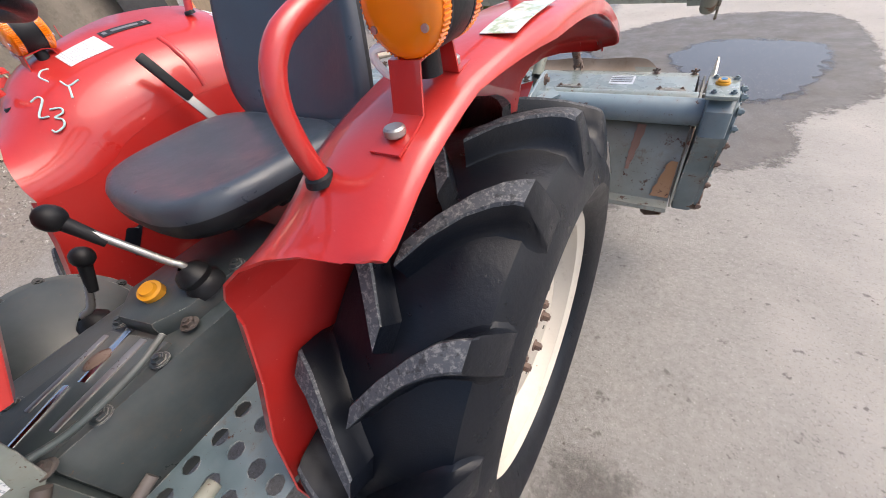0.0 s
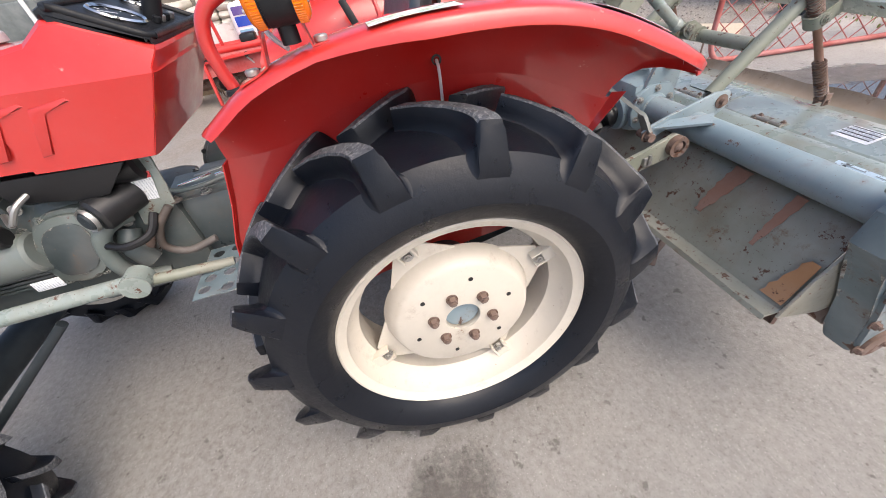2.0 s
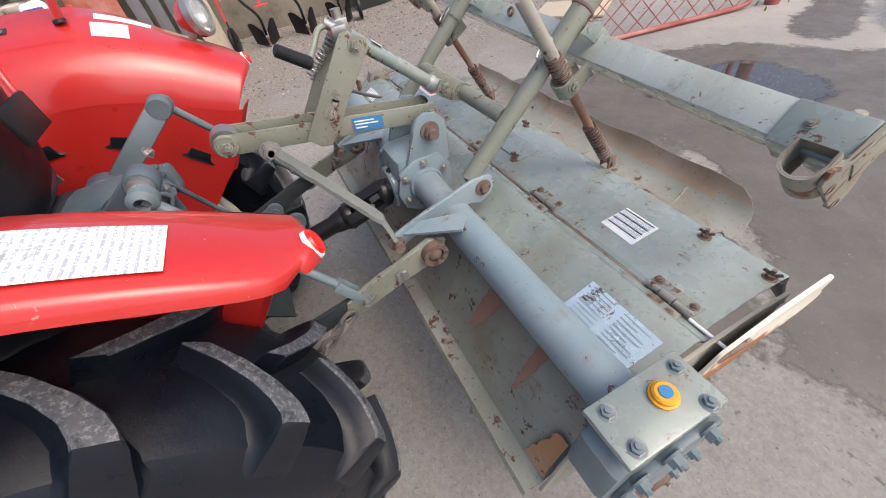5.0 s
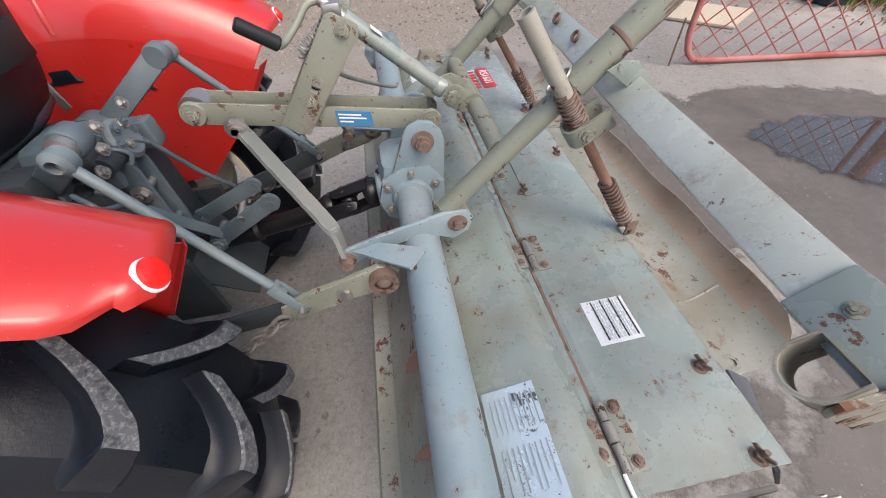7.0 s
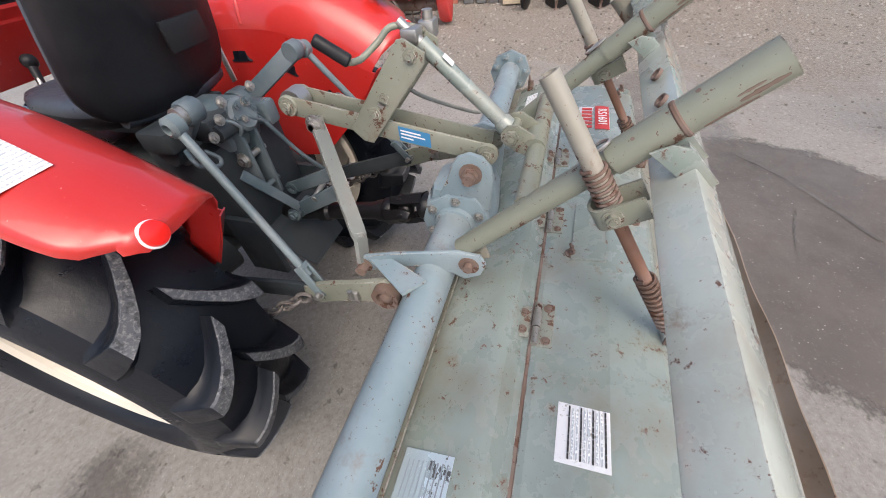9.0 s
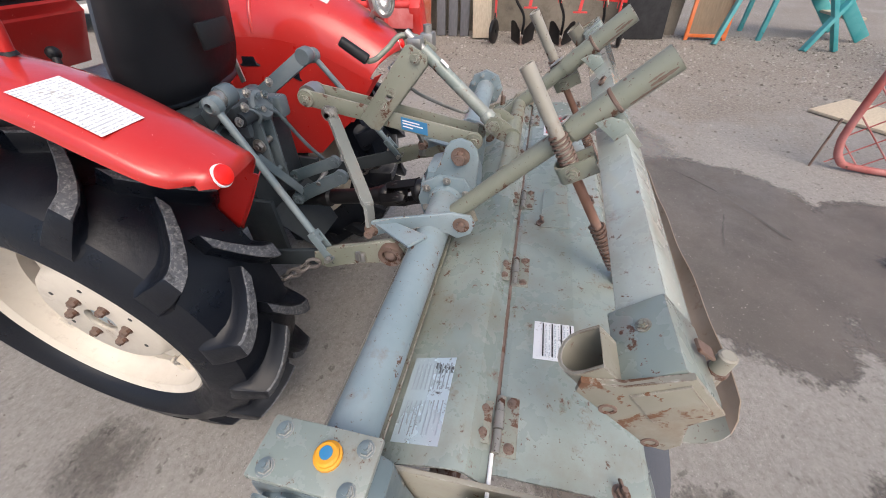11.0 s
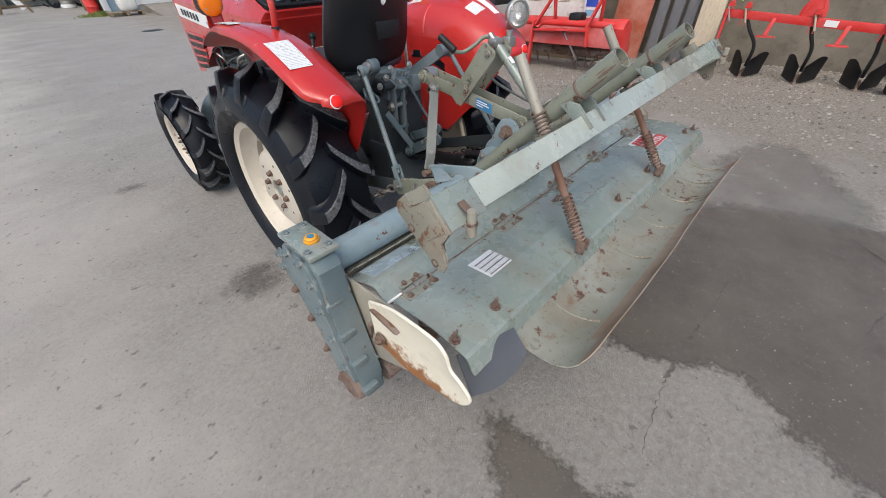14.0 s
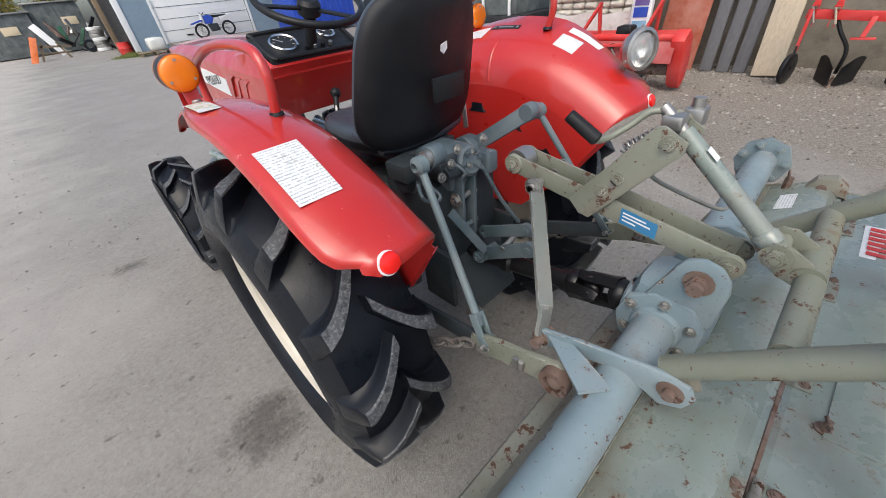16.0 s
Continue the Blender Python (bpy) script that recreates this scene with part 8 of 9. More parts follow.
# wall behind the implements
bm = B()
prism(bm, [(6.62, -3.3, 0), (6.82, -3.3, 0), (6.82, 3.6, 0), (6.62, 3.6, 0)], (0, 0, 3.2))
bm.transform(Matrix.Translation((0, 0, 1.55)))
part("wall_east", bm, M_STUCCO, None, "beige stuccoed wall, stained near the ground", kind="structure", category="wall")


def leaning(name, lo, hi, wide, thick, mat, label, category, group=""):
    """A board leaning on the wall; wide along y."""
    bm = B()
    lo, hi = V(lo), V(hi)
    d = (hi - lo).normalized()
    n = d.cross(V((0, 1, 0))).normalized()
    s = n.cross(d)
    turn = Matrix((s, n, d)).transposed()
    box(bm, (lo + hi) / 2, (wide, thick, (hi - lo).length), turn, 0.006)
    low = min(v.co.z for v in bm.verts)
    bm.transform(Matrix.Translation((0, 0, 0.002 - low)))
    return part(name, bm, mat, None, label, category=category, group=group)


leaning("plank", (5.92, -0.17, 0), (6.5, -0.06, 2.1), 0.30, 0.07, M_PALEPLANK, "wide pale board leaning on the stucco wall", "board")
for i, y in enumerate((0.16, 0.36, 0.57)):
    leaning("plank", (6.1, y, 0), (6.52, y + 0.02 * i, 2.15 - 0.1 * i), 0.15, 0.05, M_GREYPLANK, "dark grey plank leaning on the stucco wall", "plank", "dark planks by the wall")
leaning("steel_plate", (6.15, 1.06, 0), (6.45, 1.06, 1.30), 0.58, 0.012, M_RUSTRED, "red-brown rusty steel plate leaning on the wall", "steel plate")
# Black sheet put where a dark opening is, its shade as colour.
leaning("black_sheet_and_shade", (6.2, -2.72, 0), (6.55, -2.66, 2.1), 0.62, 0.02, M_BLACK_AND_SHADE, "black sheet put in place of a dark opening by the wall", "board")

# orange frame and teal stand by the wall's end
frame_o = thing("door_frame", (6.45, -3.62, 0.0), "orange steel door frame leaning at the wall's end", "frame")
for y in (-3.38, -3.92):
    bm = B()
    bar(bm, (6.25, y, 0.004), (6.55, y, 1.9), 0.05, 0.05, (1, 0, 0), 0.004)
    part("upright", bm, M_ORANGE, frame_o)
for f in (0.02, 0.98):
    bm = B()
    bar(bm, (6.25 + 0.3 * f, -3.38, 0.03 + 1.84 * f), (6.25 + 0.3 * f, -3.92, 0.03 + 1.84 * f), 0.045, 0.045, (0, 0, 1), 0.004)
    part("rail", bm, M_ORANGE, frame_o)
bm = B()
bar(bm, (6.3, -3.65, 0.06), (6.55, -3.65, 1.85), 0.5, 0.008, (1, 0, 0), 0)
part("panel", bm, M_OLDWOOD, frame_o, "brown board panel")

stand = thing("teal_stand", (6.0, -4.4, 0.0), "teal painted wooden steps with a trestle", "steps")
for a, b in (((5.95, -3.70, 0.01), (6.35, -4.15, 1.6)), ((6.35, -3.72, 0.01), (6.55, -4.15, 1.6)), ((5.68, -4.75, 0.01), (5.9, -5.25, 0.95)), ((5.72, -5.15, 0.01), (5.85, -4.7, 0.95))):
    bm = B()
    bar(bm, a, b, 0.05, 0.10, (1, 0, 0), 0.004)
    part("leg", bm, M_TEAL, stand)
for i in range(5):
    bm = B()
    box(bm, (6.75, -4.55 - 0.26 * i, 1.30 - 0.25 * i), (0.75, 0.24, 0.035), None, 0.004)
    part("tread", bm, M_TEAL if i % 2 else M_PALEPLANK, stand)
for x in (6.37, 7.13):
    bm = B()
    bar(bm, (x, -4.4, 1.40), (x, -5.80, 0.05), 0.04, 0.16, (0, 0, 1), 0.004)
    part("stringer", bm, M_TEAL, stand)
    bm = B()
    bar(bm, (x, -4.45, 0.0), (x, -4.45, 1.40), 0.06, 0.06, (1, 0, 0), 0.004)
    part("post", bm, M_TEAL, stand)

# cultivator
cult = thing("cultivator", (5.75, -1.3, 0.0), "red spring-tine cultivator with dark shares by the wall", "cultivator")
KA, KB = V((5.72, -0.37, 0.735)), V((5.72, -2.28, 0.60))
bm = B()
bar(bm, KA, KB, 0.08, 0.09, (0, 0, 1), 0.004)
part("beam", bm, M_TINERED, cult)


def on_beam(f):
    return KA.lerp(KB, f)


for f in (0.03, 0.13, 0.51, 0.85, 0.95):
    q = on_beam(f)
    bm = B()
    for o in (-0.025, 0.025):
        bar(bm, q + V((-0.045, o, -0.12)), q + V((-0.045, o, 0.13)), 0.01, 0.014, (1, 0, 0))
    box(bm, q + V((-0.03, 0, 0.085)), (0.10, 0.075, 0.012), None, 0.003)
    box(bm, q + V((-0.03, 0, 0.115)), (0.05, 0.05, 0.05), None, 0.006)
    part("clamp", bm, M_TINERED, cult)
    bm = B()
    cyl(bm, q + V((-0.062, 0.025, 0.085)), q + V((-0.062, -0.035, -0.085)), 0.011, seg=8)
    part("clamp_bolt", bm, M_PALEPLANK if 0.1 < f < 0.9 else M_STEEL, cult, "pale clamp rod")
q = on_beam(0.48)
for o in (-0.1, 0.1):
    bm = B()
    bar(bm, q + V((0, o, 0.03)), q + V((0.02, o * 0.4, 0.32)), 0.012, 0.05, (1, 0, 0))
    part("mast_side", bm, M_TINERED, cult)
    bm = B()
    bar(bm, q + V((0.02, o * 0.35, 0.30)), q + V((0.02, o * 0.3 - 0.02, 0.42)), 0.012, 0.016, (1, 0, 0))
    part("mast_prong", bm, M_REDOLD, cult)
bm = B()
prism(bm, [q + V((0.0, y, z)) for y, z in ((-0.13, 0.05), (0.13, 0.05), (0.12, 0.14), (0.06, 0.26), (-0.06, 0.26), (-0.12, 0.14))], (0.014, 0, 0), 0.004)
part("mast", bm, M_TINERED, cult)
for f in (0.30, 0.68):
    q = on_beam(f)
    bm = B()
    bar(bm, q + V((-0.05, 0, 0)), q + V((-0.09, 0.025, -0.19)), 0.045, 0.016, (1, 0, 0))
    bar(bm, q + V((-0.09, 0.115, -0.20)), q + V((-0.09, -0.085, -0.20)), 0.07, 0.018, (0, 0, 1))
    part("bracket", bm, M_TINERED, cult)
for f, yc in ((0.14, -0.84), (0.50, -1.44), (0.84, -2.02)):
    q = on_beam(f)
    bm = B()
    sweep(bm, curve_points([q + V((0.02, 0, -0.02)), q.lerp(V((q.x, yc, 0.6)), 0.4) + V((0.02, 0, -0.12)), V((q.x + 0.04, yc, 0.36)), V((q.x + 0.02, yc, 0.12))], 5), 0.02, 8)
    tine = part("tine", bm, M_GREASE, cult, "dark tine shank")
    for sy in (-1, 1):
        bm = B()
        rows = []
        for i in range(6):
            u = i / 5
            rows.append([V((q.x - 0.15 + 0.22 * u + 0.05 * v * u, yc + sy * (0.015 + 0.155 * u ** 0.8 + 0.02 * v), 0.01 + 0.03 * u + v * (0.20 + 0.08 * math.sin(u * 2.6)))) for v in (0.0, 0.33, 0.66, 1.0)])
        sheet(bm, rows, 0.008)
        part("ridger_wing", bm, M_GREASE, tine, "dark ridger wing")
    bm = B()
    prism(bm, [(q.x - 0.20, yc, 0.004), (q.x - 0.08, yc + 0.07, 0.02), (q.x - 0.02, yc, 0.10), (q.x - 0.08, yc - 0.07, 0.02)], (0, 0, 0.008))
    part("share_point", bm, M_RUST, tine)
for f, yw, rr in ((0.02, -0.40, 0.17), (0.96, -2.29, 0.15)):
    q = on_beam(f)
    bm = B()
    bar(bm, q + V((-0.05, 0, 0.05)), V((q.x - 0.06, q.y, 0.36)), 0.03, 0.05, (1, 0, 0))
    leg = part("wheel_leg", bm, M_TINERED, cult)
    bm = B()
    bar(bm, V((q.x - 0.07, q.y, 0.42)), V((q.x - 0.08, yw, rr)), 0.02, 0.07, (1, 0, 0))
    part("wheel_fork", bm, M_STEEL if f > 0.5 else M_GREASE, leg, "bare steel wheel fork")
    bm = B()
    lathe(bm, [(0.03, 0.03), (rr - 0.035, 0.032), (rr - 0.006, 0.022), (rr, 0.0), (rr - 0.006, -0.022), (rr - 0.035, -0.032), (0.03, -0.03)], (q.x - 0.10, yw, rr + 0.004), (0.25, 1, 0), 24, True)
    part("gauge_wheel", bm, M_GREASE, leg, "dark gauge wheel")
patch("white_label", [on_beam(0.56) + V((-0.043, 0, 0.035)), on_beam(0.625) + V((-0.043, 0, 0.035)), on_beam(0.625) + V((-0.043, 0, -0.03)), on_beam(0.56) + V((-0.043, 0, -0.03))], M_WHITE, cult, "small white label", -0.002)
bm = B()
bar(bm, on_beam(0.08) + V((0, 0, 0.14)), on_beam(0.075) + V((0.0, 0, 0.24)), 0.02, 0.02)
part("tag", bm, paint("lime_tag", (0.25, 0.8, 0.05), 0.5), cult, "bright green tag")

# red mower frame
mow = thing("mower", (4.85, 1.3, 0.0), "red flail mower with a dark tine rotor", "mower")
bm = B()
cyl(bm, (4.72, 0.52, 0.63), (4.72, 3.3, 0.63), 0.045, seg=16)
part("cross_tube", bm, M_TINERED, mow)
bm = B()
sheet(bm, [[V((4.78, y, 0.66)), V((4.95, y, 0.68)), V((5.15, y, 0.55)), V((5.22, y, 0.32))] for y in (0.62, 1.6, 2.4, 3.2)], 0.008)
part("hood_plate", bm, M_TINERED, mow)
bm = B()
sheet(bm, [[V((4.72, y, 0.62)), V((4.64, y, 0.50)), V((4.62, y, 0.36))] for y in (0.62, 1.6, 2.4, 3.2)], 0.008)
part("front_plate", bm, M_REDOLD, mow, "dull red front plate")
bm = B()
prism(bm, [(x, 0.60, z) for x, z in ((4.64, 0.60), (4.70, 0.68), (4.80, 0.71), (4.92, 0.64), (5.02, 0.36), (5.0, 0.12), (4.90, 0.03), (4.80, 0.08), (4.70, 0.30))], (0, 0.16, 0), 0.03)
part("side_case", bm, M_TINERED, mow)
for a, b, w in (((4.60, 1.88, 0.54), (4.60, 1.02, 0.57), 0.085), ((4.60, 1.90, 0.66), (4.58, 1.93, 0.012), 0.075), ((4.60, 1.02, 0.62), (4.60, 0.99, 0.36), 0.08), ((4.62, 1.88, 0.60), (4.66, 1.60, 1.03), 0.07), ((4.66, 1.62, 1.03), (4.74, 1.62, 0.66), 0.06), ((4.60, 1.04, 0.58), (4.66, 0.86, 1.02), 0.08), ((4.66, 0.87, 1.0), (4.78, 0.92, 0.66), 0.05), ((4.62, 1.86, 0.55), (4.80, 1.80, 0.64), 0.06)):
    bm = B()
    bar(bm, a, b, 0.03, w, (1, 0, 0), 0.005)
    part("hitch_frame_bar", bm, M_TINERED, mow)
bm = B()
bar(bm, (4.64, 1.38, 0.52), (4.66, 1.13, 0.17), 0.02, 0.04, (1, 0, 0), 0.003)
part("parking_stay", bm, M_STEEL, mow, "grey steel parking stay")
for y in (1.86, 1.36):
    bm = B()
    cyl(bm, (4.56, y, 0.55), (4.64, y, 0.55), 0.028, seg=12)
    part("hitch_pin", bm, M_GREASE, mow)
bm = B()
cyl(bm, (4.86, 0.62, 0.25), (4.86, 3.2, 0.25), 0.07, seg=14)
rotor2 = part("rotor", bm, M_RUST, mow, "dark rusty rotor")
rng = random.Random(11)
for i in range(44):
    bm = B()
    t = rng.uniform(0, 6.28)
    y = 0.68 + i * 0.057
    e = V((math.cos(t), 0, math.sin(t)))
    bar(bm, V((4.86, y, 0.25)) + e * 0.05, V((4.86, y + rng.uniform(-0.03, 0.03), 0.25)) + e * 0.2, 0.03, 0.01, (0, 1, 0), 0)
    part("flail", bm, M_RUST, rotor2)
box1 = B()
box(box1, (4.80, 1.29, 0.69), (0.2, 0.20, 0.14), None, 0.03)
part("gear_case", box1, M_GREASE, mow, "dark gear case")
# pallet with sacks
pal = thing("pallet", (5.95, 2.2, 0.0), "weathered wooden pallet under the sacks", "pallet")
for i in range(9):
    bm = B()
    box(bm, (5.9, 1.55 + 0.16 * i, 0.13), (0.8, 0.13, 0.022), None, 0.002)
    part("board", bm, M_OLDWOOD, pal)
for x in (5.54, 5.9, 6.26):
    bm = B()
    box(bm, (x, 2.19, 0.06), (0.09, 1.42, 0.116), None, 0.003)
    part("bearer", bm, M_OLDWOOD, pal)


def sack_bm(cx, cy, cz, sx, sy, sz, rng):
    """A filled sack: a soft, uneven pillow."""
    bm = B()
    bmesh.ops.create_cube(bm, size=1.0)
    bmesh.ops.subdivide_edges(bm, edges=bm.edges, cuts=4, use_grid_fill=True)
    off = V((rng.uniform(0, 9), rng.uniform(0, 9), rng.uniform(0, 9)))
    for v in bm.verts:
        p = v.co * 2
        k = (abs(p.x) ** 5 + abs(p.y) ** 5 + abs(p.z) ** 3.0) ** (1 / 4.2)
        p = p / max(k, 0.4)
        p += noise.noise_vector(p * 1.6 + off) * 0.10
        v.co = V((cx + p.x * sx / 2, cy + p.y * sy / 2, cz + p.z * sz / 2))
    return bm


rng = random.Random(5)
first = True
for layer in range(11):
    for col in range(7):
        if layer == 10 and col in (0, 2):
            continue
        bm = sack_bm(5.84 + rng.uniform(-0.025, 0.025), 1.62 + 0.20 * col + rng.uniform(-0.012, 0.012), 0.19 + layer * 0.094, 0.62, 0.215, 0.108, rng)
        part("sack", bm, M_SACK, None, "white woven sack stacked on a pallet", 60, "sack", "sacks on the pallet")
bm = B()
rows = []
for i in range(9):
    z = 0.16 + 0.085 * i
    rows.append([V((5.508 + 0.010 * math.sin(i * 2.1 + j * 1.3), 1.50 + 0.155 * j, z + 0.02 * math.sin(j * 1.7))) for j in range(10)])
sheet(bm, rows, 0.002)
part("stretch_film", bm, M_FILM, None, "wrinkled milky stretch film round the sacks", 20, "film")
bm = sack_bm(5.48, 1.40, 0.82, 0.12, 0.28, 0.50, rng)
bag = part("paper_bag", bm, M_WHITE, None, "white paper bag with blue print", 60, "bag")
for z, h, mt in ((0.97, 0.10, paint("violet_print", (0.10, 0.06, 0.28), 0.5)), (0.84, 0.12, M_BIKEBLUE), (0.70, 0.08, paint("pale_blue_print", (0.2, 0.42, 0.6), 0.5))):
    bm = B()
    box(bm, (5.415, 1.39, z), (0.004, 0.19, h), None, 0)
    part("print", bm, mt, bag)
bm = sack_bm(5.65, 1.42, 0.25, 0.5, 0.5, 0.5, rng)
part("sack", bm, M_FILM, None, "clear wrapped sack on the ground", 60, "sack")
bm = sack_bm(5.85, 1.55, 1.29, 0.5, 0.55, 0.26, rng)
part("black_tarp", bm, M_BLACK_AND_SHADE, None, "crumpled black sheet on the sacks", 60, "tarp")

# dark trailer with pale poles past the sacks
trailer = thing("trailer", (6.8, 5.0, 0.0), "dark flatbed trailer with pale stake poles", "trailer")
bm = B()
box(bm, (6.9, 5.3, 0.75), (1.6, 3.0, 0.12), None, 0.01)
part("bed", bm, M_BLACK_AND_SHADE, trailer)
for y in (4.2, 4.86, 6.2):
    bm = B()
    cyl(bm, (6.15, y, 0.8), (6.15, y, 2.1), 0.03, seg=10)
    part("stake", bm, M_WHITE, trailer, "white stake pole")
bm = B()
box(bm, (6.9, 5.4, 1.15), (1.3, 2.6, 0.7), None, 0.05)
part("load", bm, M_DARKSHED, trailer)
for y in (4.4, 6.1):
    bm = B()
    lathe(bm, [(0.1, 0.1), (0.25, 0.1), (0.34, 0.08), (0.35, 0.0), (0.34, -0.08), (0.25, -0.1), (0.1, -0.1)], (6.1, y, 0.355), (1, 0, 0), 28, True)
    part("tyre", bm, M_RUBBER, trailer)
    bm = B()
    lathe(bm, [(0.0, 0.05), (0.12, 0.05), (0.2, 0.08), (0.22, 0.06)], (6.1, y, 0.355), (-1, 0, 0), 24)
    part("rim", bm, M_WHITE, trailer)

# red gate with wire lattice
gate = thing("tube_gate", (1.75, -4.2, 0.0), "weathered red tube gate with a diagonal wire lattice", "gate")
GA, GB = V((1.98, -3.26, 0)), V((1.53, -5.15, 0))
gd_ = (GB - GA).normalized()
GH = 1.75
bm = B()
c0, c1 = 0.12, 0.06
loop = [GA + V((0, 0, GH)), GA + V((0, 0, 0.9)), GA + V((0, 0, 0.32)), GA + gd_ * 0.02 + V((0, 0, 0.17)), GA + gd_ * 0.07 + V((0, 0, 0.075)), GA + gd_ * 0.17 + V((0, 0, 0.035)), GA + gd_ * 0.6 + V((0, 0, 0.03)), GB - gd_ * 0.6 + V((0, 0, 0.03)), GB - gd_ * 0.17 + V((0, 0, 0.035)), GB - gd_ * 0.06 + V((0, 0, 0.08)), GB + V((0, 0, 0.2)), GB + V((0, 0, 0.5)), GB + V((0, 0, 1.1)), GB + V((0, 0, GH))]
sweep(bm, curve_points(loop, 4), 0.024, 12)
part("frame_tube", bm, M_GATERED, gate)
bm = B()
cyl(bm, GA + V((0, 0, GH - 0.02)), GB + V((0, 0, GH - 0.02)), 0.024, seg=12)
part("top_tube", bm, M_GATERED, gate)
GL = (GB - GA).length
for s in (-1, 1):
    k = -9
    while k < 14:
        a0 = k * 0.19
        pts = []
        for u in (i * 0.01 for i in range(int(GL * 100) + 1)):
            z = (u - a0) if s > 0 else (a0 - u)
            z = z * 0.95 + 0.04
            if 0.04 <= z <= GH - 0.04:
                pts.append((u, z))
        if len(pts) > 12:
            bm = B()
            o = V((0.004 * s, 0, 0))
            cyl(bm, GA + gd_ * pts[0][0] + V((0, 0, pts[0][1])) + o, GA + gd_ * pts[-1][0] + V((0, 0, pts[-1][1])) + o, 0.005, seg=6)
            part("lattice_wire", bm, M_GATERED, gate)
        k += 1
# broad post, pale board and leaning stick at the gate
bm = B()
cyl(bm, (1.47, -5.32, 0), (1.45, -5.34, 2.2), 0.065, seg=16)
part("gate_post", bm, M_GATERED, None, "thick red-brown gate post", category="post")
bm = B()
bar(bm, (3.35, -3.95, 0.02), (2.7, -4.42, 0.02), 0.62, 0.025, (0, 0, 1), 0.003)
part("pale_board", bm, M_PALEPLANK, None, "pale board lying on the gravel", category="board")
bm = B()
cyl(bm, (1.99, -3.19, 0.0), (2.0, -3.2, 0.35), 0.008, seg=8)
part("steel_peg", bm, M_RUST, None, "thin rusty peg in the ground", category="peg")

# harrow, green machine and car beyond the gate
har = thing("harrow", (2.9, -6.6, 0.0), "red disc harrow standing on weedy ground", "harrow")
for a, b in (((2.3, -6.0, 0.45), (3.9, -7.2, 0.45)), ((2.1, -6.6, 0.45), (3.5, -7.7, 0.45)), ((2.3, -6.0, 0.45), (2.1, -6.6, 0.45)), ((3.9, -7.2, 0.45), (3.5, -7.7, 0.45)), ((2.6, -6.5, 0.45), (2.9, -6.8, 1.1)), ((3.1, -6.8, 0.45), (2.9, -6.8, 1.1))):
    bm = B()
    bar(bm, a, b, 0.07, 0.07)
    part("frame_bar", bm, M_TINERED, har)
for i in range(6):
    q = V((2.3, -6.1, 0.22)).lerp(V((3.7, -7.2, 0.22)), i / 5)
    bm = B()
    lathe(bm, [(0.03, 0.01), (0.12, 0.03), (0.21, 0.06), (0.215, 0.055), (0.12, 0.02), (0.03, 0.0)], q, (0.6, 0.5, 0), 24, True)
    part("disc", bm, M_RUST, har)
    bm = B()
    bar(bm, q, q + V((0, 0, 0.26)), 0.04, 0.02)
    part("disc_arm", bm, M_TINERED, har)
seedm = thing("seed_drill", (3.9, -6.3, 0.0), "green and orange farm machine with a hopper", "farm machine")
for mat, c, s in ((M_GREENMACH, (4.1, -6.2, 0.75), (1.0, 0.7, 0.5)), (M_ORANGE, (3.75, -5.85, 0.55), (0.3, 0.3, 0.7)), (M_GREENMACH, (4.1, -6.2, 1.15), (1.2, 0.8, 0.12))):
    bm = B()
    box(bm, c, s, None, 0.03)
    part("hopper", bm, mat, seedm)
for x in (3.7, 4.5):
    bm = B()
    lathe(bm, [(0.28, 0.05), (0.35, 0.05), (0.36, 0.0), (0.35, -0.05), (0.28, -0.05)], (x, -6.4, 0.36), (1, 0.2, 0), 28, True)
    part("wheel", bm, M_GREASE, seedm)
    bm = B()
    for k in range(4):
        t = k * math.pi / 4
        e = V((0, math.cos(t), math.sin(t))) * 0.29
        cyl(bm, V((x, -6.4, 0.36)) - e, V((x, -6.4, 0.36)) + e, 0.015, seg=6)
    part("wheel_spokes", bm, M_RUST, seedm)
bm = B()
box(bm, (2.9, -5.6, 0.16), (0.35, 0.5, 0.32), None, 0.03)
part("plastic_crate", bm, M_CAST, None, "dark blue-grey plastic crate", category="crate")


